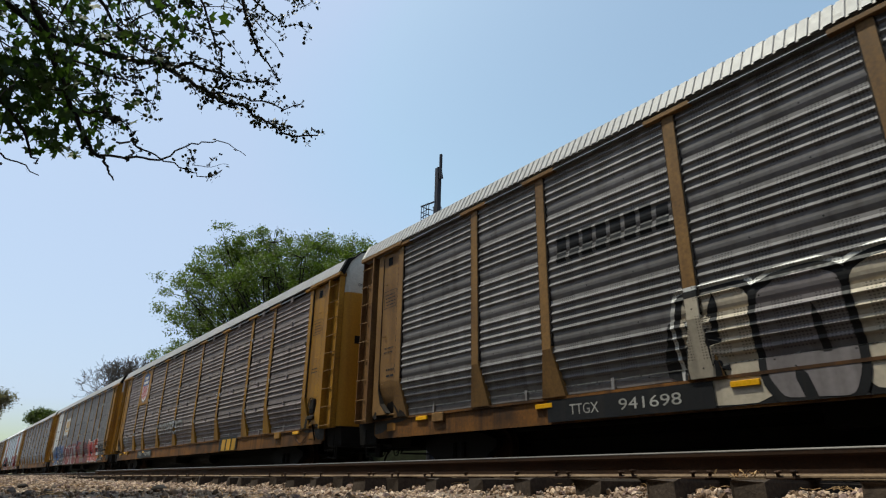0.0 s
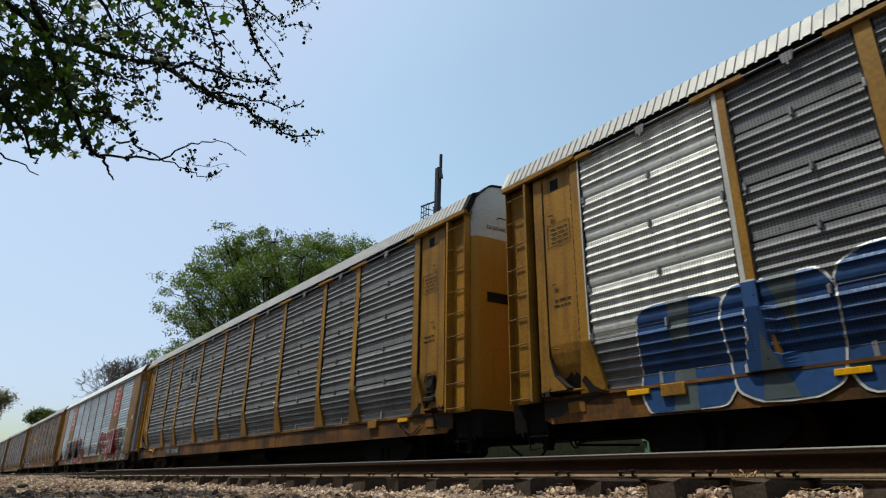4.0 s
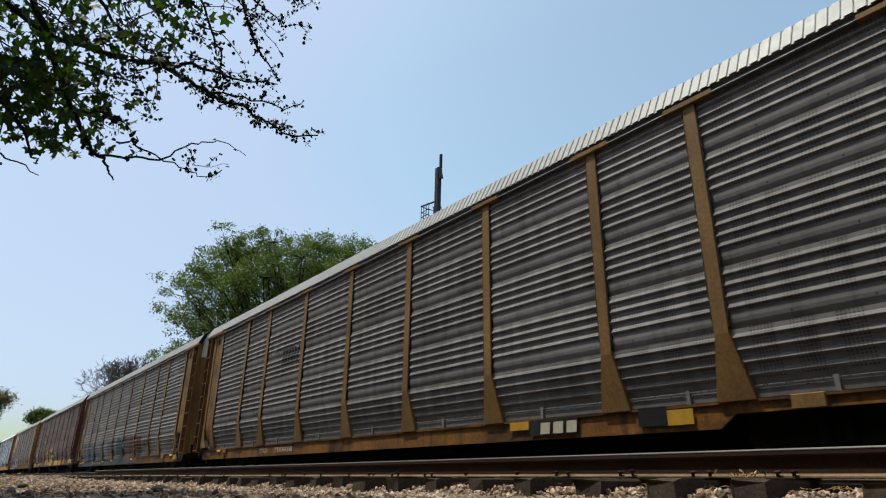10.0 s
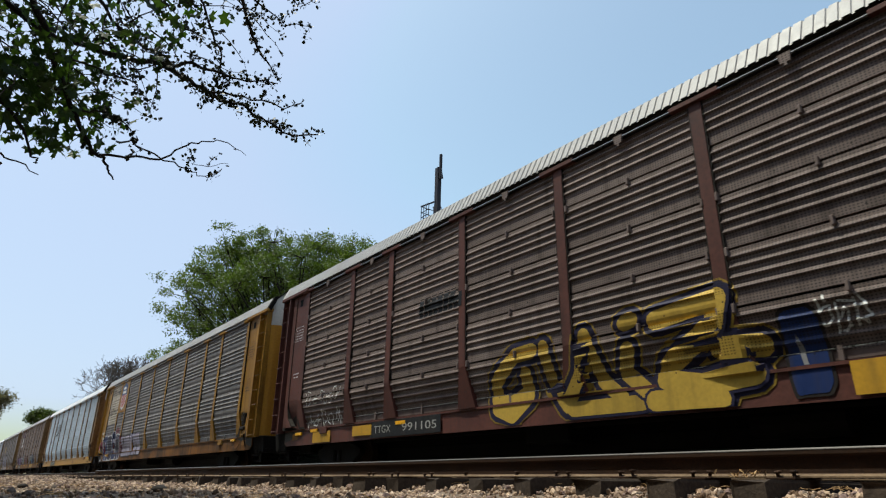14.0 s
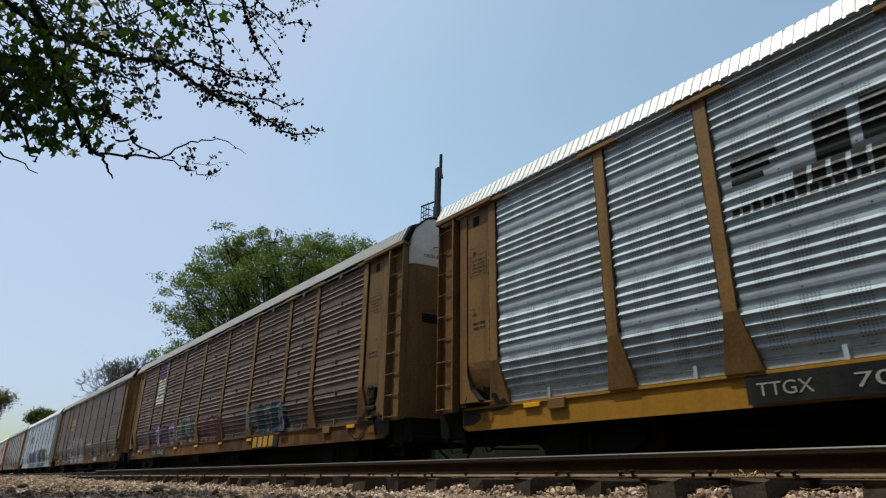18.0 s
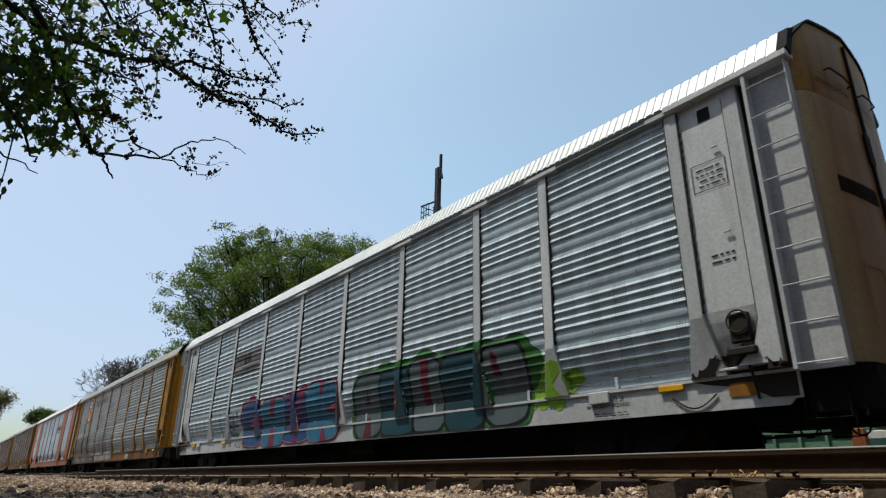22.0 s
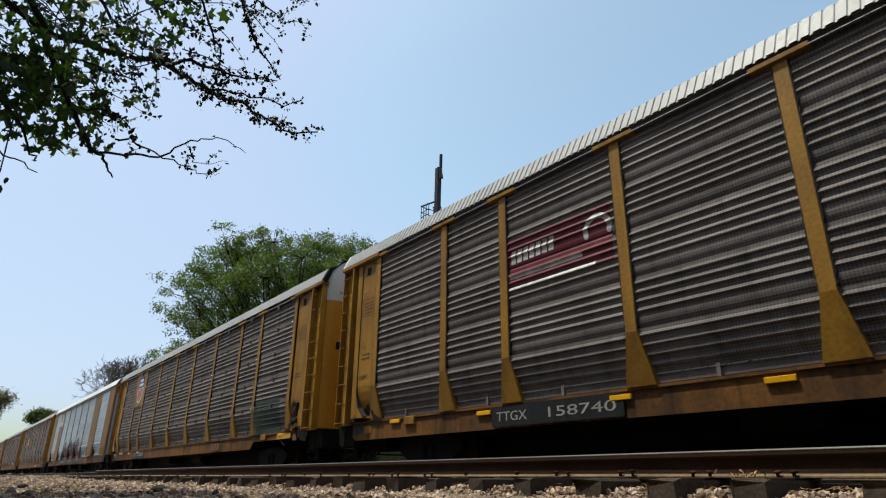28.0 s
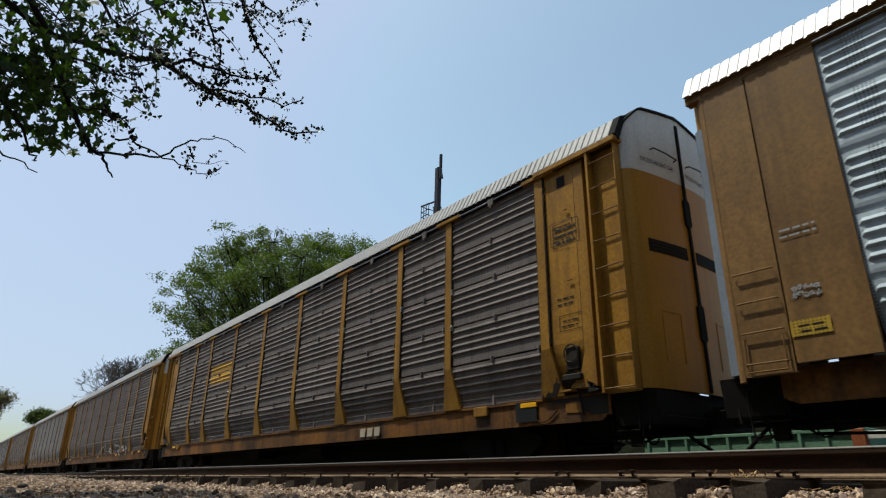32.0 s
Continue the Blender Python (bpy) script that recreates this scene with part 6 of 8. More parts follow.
def wild(car, seed, domes, spikes, label):
    """Loose sprayed shapes: nested bowed strokes of red with pale and violet lines, and thin dark spikes."""
    rnd = random.Random(seed)

    def bow(cx, w, z0, z1, lean, a0=2, a1=178):
        return [(x + lean * (z - z0) + rnd.gauss(0, 0.012), z) for x, z in arc(cx, z0, w, z1 - z0, a0, a1, 12)]
    for cx, w, z0, z1 in domes:
        lean = rnd.uniform(-0.05, 0.15)
        for k, (f, c, t) in enumerate([(0.95, "violet", 0.10), (0.80, "wine", 0.20), (0.62, "dusk", 0.06), (0.50, "wine", 0.17), (0.36, "maroon", 0.10), (0.18, "lilac", 0.12)]):
            path = bow(cx + rnd.uniform(-0.06, 0.06), w * f, z0, z0 + (z1 - z0) * (0.25 + 0.74 * f), lean)
            decal(car, "graffiti_stroke", stroke(path[rnd.randint(0, 2):], t * min(1, w / 0.7) * rnd.uniform(0.8, 1.15)), c, 0.006 + 0.002 * k, label if k == 1 else "")
        # slanting bars across the foot of the letter
        for k in range(4):
            x = cx + w * rnd.uniform(-0.9, 0.7)
            z = z0 + (z1 - z0) * rnd.uniform(0.0, 0.3)
            decal(car, "graffiti_stroke", stroke([(x, z), (x + rnd.uniform(0.1, 0.35), z + rnd.uniform(0.15, 0.45))], rnd.uniform(0.04, 0.09)), ["dusk", "maroon", "lilac", "violet"][k], 0.018)
        for k in range(9):
            f = rnd.uniform(0.3, 1.12)
            a0 = rnd.uniform(0, 80)
            path = bow(cx + rnd.uniform(-0.12, 0.12), w * f, z0 + rnd.uniform(-0.1, 0.1), z0 + (z1 - z0) * min(1.02, 0.3 + 0.7 * f), lean, a0, a0 + rnd.uniform(60, 130))
            decal(car, "graffiti_line", stroke(path, rnd.uniform(0.010, 0.026)), ["violet", "dusk", "lilac", "soot"][k % 4], 0.021)
    for x0, x1, z0, z1, c in spikes:
        xm = (x0 + x1) / 2 + rnd.uniform(-0.2, 0.2) * (x1 - x0)
        decal(car, "graffiti_spike", [[(x0, z0), (x1, z0 + rnd.uniform(-0.05, 0.05)), (xm + 0.16 * (x1 - x0), z0 + 0.45 * (z1 - z0)), (xm, z1), (xm - 0.2 * (x1 - x0), z0 + 0.55 * (z1 - z0))]], c, 0.012, "sprayed spike")
        decal(car, "graffiti_line", stroke([(x0 - 0.03, z0), (xm - 0.24 * (x1 - x0), z0 + 0.5 * (z1 - z0)), (xm, z1 + 0.06), (xm + 0.2 * (x1 - x0), z0 + 0.4 * (z1 - z0)), (x1 + 0.05, z0)], 0.016), "soot", 0.018)


def swash(car, letters, x0, z0, x1, z1, fill, line, rim, label):
    """Fat spray-painted letters: each drawn with broad strokes, a dark outline and a thin coloured rim."""
    def at(path):
        return [(x0 + (x1 - x0) * u, max(z0 + (z1 - z0) * v, 0.97)) for u, v in path]

    def low(polys):
        return [[(x, max(z, 0.935)) for x, z in q] for q in polys]
    for name, grow, colour, lift in (("graffiti_rim", 0.27, rim, 0.008), ("graffiti_edge", 0.20, line, 0.011)):
        for paths, w in letters:
            decal(car, name, low([q for p in paths for q in stroke(at(p), w + grow)]), colour, lift, label if grow < 0.25 else "")
    for i, (paths, w) in enumerate(letters):
        decal(car, "graffiti_edge", low([q for p in paths for q in stroke(at(p), w + 0.09)]), line, 0.014 + 0.006 * i)
        decal(car, "graffiti_fill", low([q for p in paths for q in stroke(at(p), w)]), fill, 0.017 + 0.006 * i)


def cloud(x0, z0, x1, z1, seed):
    """Outline of an uneven sprayed field."""
    rnd = random.Random(seed)
    n = max(6, int((x1 - x0) / 0.28))
    top = [(x0 + (x1 - x0) * i / n, z1 - (z1 - z0) * (rnd.uniform(0, 0.45) if 0 < i < n else 0.6)) for i in range(n + 1)]
    return [(x0, z0)] + [(x1, z0)] + top[::-1]


def spatter(car, seed, n, x0, z0, x1, z1, colour, label="sprayed splashes of paint"):
    """Uneven splashes, thick in the middle of the box."""
    rnd, polys = random.Random(seed), []
    for i in range(n):
        cx, cz = rnd.gauss((x0 + x1) / 2, (x1 - x0) * 0.24), rnd.gauss((z0 + z1) / 2, (z1 - z0) * 0.24)
        r, p = rnd.uniform(0.03, 0.24), rnd.uniform(0, 6)
        polys.append([(cx + r * (1 + 0.3 * math.sin(3 * a + p)) * math.cos(a), cz + r * (1 + 0.3 * math.sin(2 * a + p)) * math.sin(a)) for a in [6.2832 * k / 11 for k in range(11)]])
    splash = decal(car, "graffiti_splash", polys, colour, 0.003, label)
    splash["kind"] = "stuff"
    return splash


def scrawl(car, seed, n, x0, z0, x1, z1, colour="white", w=0.02, label="thin scrawled spray tag", rows=1):
    rnd = random.Random(seed)
    polys = []
    for r in range(rows):
        za, zb = z0 + (z1 - z0) * r / rows, z0 + (z1 - z0) * (r + 0.85) / rows
        for p in lettering(rnd, n, x0, za, x1, zb, 0.25):
            polys += stroke([(x + rnd.gauss(0, w * 0.7), z + rnd.gauss(0, w * 0.7)) for x, z in p], w)
    return decal(car, "tag", polys, colour, 0.006, label)


def words(car, text, x0, z0, x1, z1, colour, lift=0.005, name="lettering", rise=0.0, bold=0.0):
    """Stencilled words in the box from (x0, z0) to (x1, z1)."""
    cu = bpy.data.curves.new("text", "FONT")
    cu.body, cu.resolution_u, cu.offset = text, 3, bold
    tmp = bpy.data.objects.new("text", cu)
    me = bpy.data.meshes.new_from_object(tmp)
    bm = bmesh.new()
    bm.from_mesh(me)
    bpy.data.objects.remove(tmp)
    bpy.data.curves.remove(cu)
    bpy.data.meshes.remove(me)
    a0, a1 = min(v.co.x for v in bm.verts), max(v.co.x for v in bm.verts)
    b0, b1 = min(v.co.y for v in bm.verts), max(v.co.y for v in bm.verts)
    for v in bm.verts:
        s = (v.co.x - a0) / (a1 - a0)
        v.co = Vector((x0 + (x1 - x0) * s, 0, z0 + rise * s + (z1 - z0) * (v.co.y - b0) / (b1 - b0)))
    # one mesh for each character
    bm.verts.index_update()
    glyphs, seen = [], set()
    for v in bm.verts:
        if v.index in seen:
            continue
        seen.add(v.index)
        todo, group = [v], []
        while todo:
            p = todo.pop()
            group.append(p)
            for e in p.link_edges:
                q = e.other_vert(p)
                if q.index not in seen:
                    seen.add(q.index)
                    todo.append(q)
        glyphs.append({p.index for p in group})
    root = None
    for g in glyphs:
        one = bm.copy()
        bmesh.ops.delete(one, geom=[v for v in one.verts if v.index not in g], context="VERTS")
        ob = part(name if root is None else "letter", drape(one, car.get("flush", 0), lift, car.get("low", 0)), P[colour], root or car, "stencilled " + ("white" if colour == "stencil" else colour) + " lettering" if root is None else "")
        root = root or ob
    bm.free()
    root["text"] = text
    return root


def reporting_mark(car, text, x0, x1, z=1.11, h=0.17, pad=0.14, colour="stencil", plate="black", lift=0.04):
    if plate:
        decal(car, "mark_field", [rect(x0 - pad, 0.93, x1 + pad, FLOOR - 0.065)], plate, 0.035, "black painted field on the sill")
    head, tail = text.split(" ", 1)
    words(car, head, x0, z - h / 2, x0 + 0.29 * (x1 - x0), z + h / 2, colour, lift)
    words(car, tail, x0 + 0.48 * (x1 - x0), z - h / 2, x1, z + h / 2, colour, lift)


def bars(car, x0, z0, x1, z1, rows, colour="black", seed=1, frame_line=False, name="notice", field=None):
    """Small print that cannot be read: rows of broken bars, with or without a drawn frame."""
    rnd = random.Random(seed)
    polys = []
    if field:
        decal(car, name + "_field", [rect(x0 - 0.03, z0 - 0.03, x1 + 0.03, z1 + 0.03)], field, 0.004)
    step = (z1 - z0) / rows
    for r in range(rows):
        z, x = z1 - step * (r + 0.8), x0 + (x1 - x0) * rnd.uniform(0, 0.15)
        while x < x1 - 0.03:
            w = min(rnd.uniform(0.04, 0.16), x1 - x)
            polys.append(rect(x, z, x + w, z + step * 0.3))
            x += w + 0.03
    if frame_line:
        t = 0.012
        a, b, c, d = x0 - 0.05, z0 - 0.05, x1 + 0.05, z1 + 0.05
        polys += [rect(a, b, c, b + t), rect(a, d - t, c, d), rect(a, b, a + t, d), rect(c - t, b, c, d)]
    return decal(car, name, polys, colour, 0.009)


def blocks(car, x0, z0, x1, z1, n, colour, name="brand_mark", rise=0.0, lift=0.006, seed=3, label="plain blocks where a company name stands"):
    """A company name as plain slanted blocks of its size and colour."""
    rnd = random.Random(seed)
    w = (x1 - x0) / n
    root = None
    for i in range(n):
        a, r = x0 + w * (i + 0.10), rise * i / max(n - 1, 1)
        b, lean = a + 0.74 * w, 0.08 * (z1 - z0)
        top = z1 if rnd.random() < 0.7 else z0 + 0.82 * (z1 - z0)
        shape = [(a, z0 + r), (b, z0 + r), (b + lean, top + r), (a + lean, top + r)]
        ob = decal(car, name if root is None else "block", [shape], colour, lift, label if root is None else "", root)
        root = root or ob
    return root


def shield(car, x0, z0, x1, z1):
    """Yellow plate with a blue-topped, red and white striped shield."""
    part("emblem_plate", mesh_of("emblem_plate", lambda bm: box(bm, x0, x1, -1.580, -1.52, z0, z1, 0.006)), yellow, car, "flat yellow plate")
    cx, w, h = (x0 + x1) / 2, (x1 - x0) * 0.39, (z1 - z0)
    b, t = z0 + h * 0.05, z1 - h * 0.02
    lift = 0.068

    def outline(s):
        k, mid = w * s, (b + t) / 2
        up, dn = mid + (t - mid) * s, mid - (mid - b) * s
        H = up - dn
        return [(cx - 0.93 * k, up - 0.10 * H), (cx - 0.55 * k, up - 0.10 * H), (cx, up), (cx + 0.55 * k, up - 0.10 * H), (cx + 0.93 * k, up - 0.10 * H), (cx + 0.86 * k, up - 0.25 * H),
                (cx + k, up - 0.55 * H), (cx + 0.9 * k, up - 0.8 * H), (cx + 0.5 * k, up - 0.93 * H), (cx, dn), (cx - 0.5 * k, up - 0.93 * H), (cx - 0.9 * k, up - 0.8 * H), (cx - k, up - 0.55 * H), (cx - 0.86 * k, up - 0.25 * H)]

    def flat(name, polys, colour, y):
        def build(bm):
            for q in polys:
                prism(bm, q, "y", y - 0.003, y)
        return part(name, mesh_of(name, build), P[colour], car)
    o = outline(1.0)
    flat("shield", [o], "navy", -1.581)
    i = outline(0.95)
    H = t - b
    split = b + H * 0.55
    flat("shield_field", [[p for p in i if p[1] < split] and [(cx + 0.93 * w, split), *[p for p in i[6:13]], (cx - 0.93 * w, split)]], "white", -1.585)
    top = [i[0], i[1], i[2], i[3], i[4], i[5], (cx + 0.93 * w, split), (cx - 0.93 * w, split), i[13]]
    flat("shield_band", [top], "blue", -1.585)
    stripes = []
    for k in range(6):
        xa = cx - 0.80 * w + 1.6 * w * (k + 0.25) / 6
        low = b + H * (0.08 + 0.16 * abs(xa + 0.09 * w - cx) / w)
        stripes.append(rect(xa, low, xa + 0.15 * w, split))
    flat("shield_stripe", stripes, "red", -1.589)
    marks = []
    for row, half in ((0.79, 0.5), (0.65, 0.66)):
        marks.append(rect(cx - half * w, b + H * (row - 0.045), cx + half * w, b + H * (row + 0.045)))
    flat("shield_mark", marks, "white", -1.589)


def octagon(car, x0, z0, x1, z1):
    """Red eight-sided emblem with a pale rim and bars."""
    def oct8(s):
        cx, cz, w, h = (x0 + x1) / 2, (z0 + z1) / 2, (x1 - x0) / 2 * s, (z1 - z0) / 2 * s
        k = 0.5 * w
        return [(cx - w + k, cz - h), (cx + w - k, cz - h), (cx + w, cz - h + k), (cx + w, cz + h - k), (cx + w - k, cz + h), (cx - w + k, cz + h), (cx - w, cz + h - k), (cx - w, cz - h + k)]
    a = decal(car, "emblem", [oct8(1.0)], "red", 0.005, "red eight-sided emblem with a pale rim")
    decal(car, "emblem_rim", [oct8(0.93)], "white", 0.008, "", a)
    decal(car, "emblem_field", [oct8(0.86)], "red", 0.011, "", a)
    rnd = random.Random(2)
    marks = []
    w, h = x1 - x0, z1 - z0
    for r, n in enumerate((4, 3, 6, 4)):
        z = z1 - h * (0.26 + 0.17 * r)
        marks.append(rect(x0 + 0.16 * w, z - 0.04 * h, x0 + 0.28 * w, z + 0.11 * h))
        for k in range(n):
            xa = x0 + w * (0.34 + 0.085 * k)
            marks.append(rect(xa, z, xa + 0.06 * w, z + 0.075 * h))
    decal(car, "emblem_mark", marks, "white", 0.014, "rows of small pale bars", a)["kind"] = "stuff"


def reflectors(car, xs, z=0.0):
    for x in xs:
        part("reflector", MESH["reflector"], amber, car, "amber reflector plate", (x, 0, lowered(1.215 + z * 0.5) if car["low"] else 1.215 + z * 0.5))


# ---- the train ----
SPECS = [
    # label, flush, sheet, paint, ends, top, slits, extras
    ("grey auto carrier with yellow posts and weathered sheets", False, grey_sheet, yellow_dull, yellow_dull, white_paint, False, {}),
    ("weathered grey auto carrier with tan posts and pale graffiti", False, grey_sheet, yellow_dull, yellow_dull, white_paint, False, {}),
    ("sooty dark auto carrier with yellow posts and a shield emblem", False, mauve_sheet, yellow, yellow, white_paint, True, dict(skip_sheets=((1, 3), (1, 4)))),
    ("dark grey auto carrier with red and blue graffiti along its foot", False, slate_sheet, yellow, yellow, white_paint, True, {}),
    ("dark grey auto carrier with a pale emblem panel and yellow posts", False, slate_sheet, yellow, yellow, white_paint, True, {}),
    ("silver auto carrier with yellow panels, red octagon emblems and graffiti", True, silver_sheet, yellow_dull, yellow_dull, blue_grey, False, dict(roof=glare_roof, door_low=cream_paint)),
    ("sooty brown-grey auto carrier with yellow posts, yellow emblem and blue graffiti", False, dark_sheet, yellow, yellow, white_paint, True, {}),
    ("dark weathered grey auto carrier with yellow posts and plain sheets", False, dull_sheet, yellow_dull, yellow_dull, white_paint, False, dict(notched=True, low=True)),
    ("weathered grey auto carrier with blue and green graffiti along its foot", False, grey_sheet, yellow_dull, yellow_dull, white_paint, False, dict(low=True)),
    ("dark oxide-brown auto carrier with a yellow graffiti piece", False, brown_sheet, brown_paint, brown_paint, white_paint, True, dict(foot_paint=brown_paint)),
    ("brownish auto carrier with yellow posts, dark slogan and purple graffiti", False, grey_sheet, yellow, yellow, white_paint, False, dict(skip_sheets=((1, 3), (1, 4)))),
    ("clean silver auto carrier with yellow posts and a dark emblem", False, silver_sheet, yellow_dull, yellow_dull, white_paint, False, dict(roof=glare_roof, foot_paint=yellow_bright)),
    ("rust-stained dark auto carrier with yellow posts and faded graffiti", False, brown_sheet, yellow_dull, tan_grime, white_paint, True, {}),
    ("dark weathered auto carrier with tan posts, faded emblem and pale graffiti", False, dull_sheet, tan_grime, tan_grime, tan_grime, False, dict(foot_paint=grimy_shaded_yellow, door_low=rust_brown)),
    ("clean silver auto carrier with light grey posts and bright graffiti", False, silver_sheet, grey_paint, grey_paint, yellow, False, dict(roof=glare_roof, door_low=tan_cream)),
    ("silver auto carrier with yellow posts, shield emblem and brown graffiti", False, mid_sheet, yellow, yellow, white_paint, False, dict(skip_sheets=((1, 3), (1, 4)))),
    ("orange auto carrier with bright silver sheets and flat orange panels", True, silver_sheet, orange_paint, orange_paint, grey_paint, False, dict(roof=glare_roof, door_low=orange_paint)),
    ("dark weathered auto carrier with yellow posts and a maroon emblem", False, dark_sheet, yellow, yellow, white_paint, False, {}),
    ("sooty dark auto carrier with bright yellow ends and a shield emblem", False, dark_sheet, yellow, yellow, white_paint, True, dict(notched=True, skip_sheets=((1, 3), (1, 4)))),
    ("bright silver auto carrier with flat tan panels and red graffiti", True, silver_sheet, yellow_dull, yellow_dull, blue_grey, False, dict(roof=glare_roof, door_low=cream_paint)),
    ("sooty dark auto carrier with yellow posts and a small yellow emblem", False, dark_sheet, yellow, yellow, white_paint, True, {}),
    ("dark grey auto carrier with yellow posts", False, dark_sheet, yellow, yellow, white_paint, False, {}),
    ("weathered grey auto carrier with yellow posts", False, grey_sheet, yellow, yellow, white_paint, False, {}),
    ("dark auto carrier with yellow posts", False, dark_sheet, yellow, yellow, white_paint, True, {}),
    ("weathered grey auto carrier with tan posts", False, grey_sheet, yellow_dull, yellow, white_paint, False, {}),
]
FIRST = 28.21            # centre of the leading car at the start
# couplings stretch or close up a little from car to car
SLACK = {2: 0.04, 4: 0.05, 6: 0.07, 8: 0.05, 12: -0.08}
cars = []
for i, (label, flush, sheet, paint, ends, top, slits, extra) in enumerate(SPECS):
    car = auto_carrier(label, flush, sheet, paint, ends, top, slits, **extra)
    car.matrix_basis = pose(FIRST - CAR * i + SLACK.get(i, 0), TRACK_Y, 0)
    cars.append(car)


# ---- what is painted on each car ----
# first car: dark name, large pale letters with black outlines
blocks(cars[1], -6.79, 3.66, -4.42, 4.15, 8, 'black', label='dark plain blocks where a company name stands')
reporting_mark(cars[1], 'TTGX 941698', -6.75, -4.67, pad=0.5)
piece(cars[1], 11, '****', -4.45, 0.93, -0.2, 2.5, ['cream', 'taupe', 'cream', 'grey'], 'black', 0.10, halo='white', gap='black', back='black', label='large pale spray-painted letters outlined in black')
scrawl(cars[1], 3, 3, -4.04, 1.90, -3.72, 2.04)
reflectors(cars[1], [-3.73, -7.34])
bars(cars[1], -12.37, 2.26, -12.00, 2.55, 2, seed=4)
# second car: shield
shield(cars[2], -8.90, 3.66, -7.19, 5.46)
reporting_mark(cars[2], 'TTGX 963902', -7.81, -5.31)
reflectors(cars[2], [-6.79, -12.08])
scrawl(cars[2], 5, 4, -11.39, 1.47, -10.39, 2.41, w=0.05, colour='grey')
graffiti(cars[2], 15, 5, -4.24, 1.83, -0.06, 2.42, ['grey'], line='faded', weight=0.18, label='faded pale spray-painted letters')
decal(cars[2], 'mark_field', [rect(4.60, 0.89, 6.42, 1.41)], 'black', 0.035, 'black painted field on the sill')
blocks(cars[2], 4.86, 0.93, 6.40, 1.32, 3, 'gold', lift=0.05, label="plain blocks of a maker's mark")
# third car: red and blue pieces
decal(cars[3], 'white_field', [rect(-11.74, 2.16, -9.04, 5.50)], 'white', 0.004, 'bay repainted white')
decal(cars[3], 'emblem_field', [rect(-6.82, 3.29, -4.39, 4.72)], 'white', 0.004, 'white emblem field')
blocks(cars[3], -6.43, 3.71, -4.80, 4.47, 3, 'gold', rise=0.1, seed=5)
decal(cars[3], 'emblem_bar', [rect(-6.42, 3.56, -4.81, 3.68)], 'gold', 0.007, '')
piece(cars[3], 21, 'HNET', -10.85, 0.93, -5.3, 2.62, ['blue'], 'white', 0.03, gap='slate', label='blue block letters with thin white outlines')
piece(cars[3], 22, 'ROTL', -5.15, 0.93, 0.7, 2.36, ['maroon', 'wine'], 'white', 0.045, gap='grey', back='wine', label='dark red bubble letters with white outlines')
piece(cars[3], 23, '***', 1.5, 0.93, 5.75, 2.42, ['wine', 'umber', 'maroon'], 'wine', 0.03, gap='slate', back='plum', label='faded maroon and purple spray-painted letters')
piece(cars[3], 24, 'K*KE', 5.95, 0.93, 9.6, 2.45, ['vermilion', 'red', 'vermilion'], 'white', 0.04, gap='white', back='teal', label='orange-red angular letters with white edges on teal')
scrawl(cars[3], 27, 5, 6.5, 0.98, 7.15, 1.16, w=0.02)
scrawl(cars[3], 28, 5, 7.5, 0.98, 8.2, 1.18, w=0.02)
piece(cars[3], 25, '***', 9.7, 1.03, 11.3, 2.1, ['black'], 'grey', 0.03, gap='grey', label='black spray-painted letters')
reporting_mark(cars[3], 'TTGX 964408', -7.51, -5.23)
reflectors(cars[3], [-8.06])
# fourth car: pale emblem field with black stripes
decal(cars[4], 'emblem_field', [rect(-6.79, 3.51, -4.43, 4.45)], 'grey', 0.004, 'pale emblem field')
decal(cars[4], 'emblem_stripe', [rect(-6.59, 4.52, -5.77, 4.59)], 'black', 0.007, '')
decal(cars[4], 'emblem_stripe', [rect(-6.61, 4.42, -5.88, 4.49)], 'black', 0.007, '')
decal(cars[4], 'emblem_stripe', [rect(-6.62, 4.31, -6.00, 4.39)], 'black', 0.007, '')
blocks(cars[4], -5.56, 3.88, -4.56, 4.40, 2, 'black', seed=9, rise=0.05)
blocks(cars[4], -6.72, 3.63, -4.61, 3.81, 16, 'black', seed=4)
reporting_mark(cars[4], 'TTGX 978108', -8.13, -6.29)
# fifth car: octagons, red and black pieces
octagon(cars[5], 7.48, 3.53, 8.87, 5.28)
octagon(cars[5], -8.70, 3.50, -7.23, 5.28)
piece(cars[5], 31, 'ESEDIGE', 4.5, 0.93, 12.1, 2.78, ['wine', 'wine', 'wine', 'maroon', 'wine', 'soot', 'slate'], 'white', 0.05, gap='grey', back=None, label='dark red and black block letters with white outlines')
decal(cars[5], 'green_patch', [rect(4.62, 0.87, 5.76, 1.33)], 'green', 0.05, '')
spatter(cars[5], 36, 60, -11.47, 0.86, -1.20, 2.51, "red")
piece(cars[5], 33, 'RABYD', -9.1, 0.93, -2.1, 2.68, ['black'], 'white', 0.055, gap='red', back='red', label='black letters with pale outlines on red')
scrawl(cars[5], 34, 3, -1.93, 1.49, -1.36, 1.94, rows=2, colour='grey')
scrawl(cars[5], 35, 3, -10.74, 2.16, -9.87, 2.61, colour='black', w=0.03)
reporting_mark(cars[5], 'TTGX 695716', -5.81, -3.62, plate=None, lift=0.12)
bars(cars[5], 11.94, 3.79, 12.55, 4.31, 4, seed=7)
bars(cars[5], 11.83, 2.92, 12.50, 3.36, 3, seed=8)
blocks(cars[5], 12.83, 3.02, 13.10, 3.25, 2, 'white')
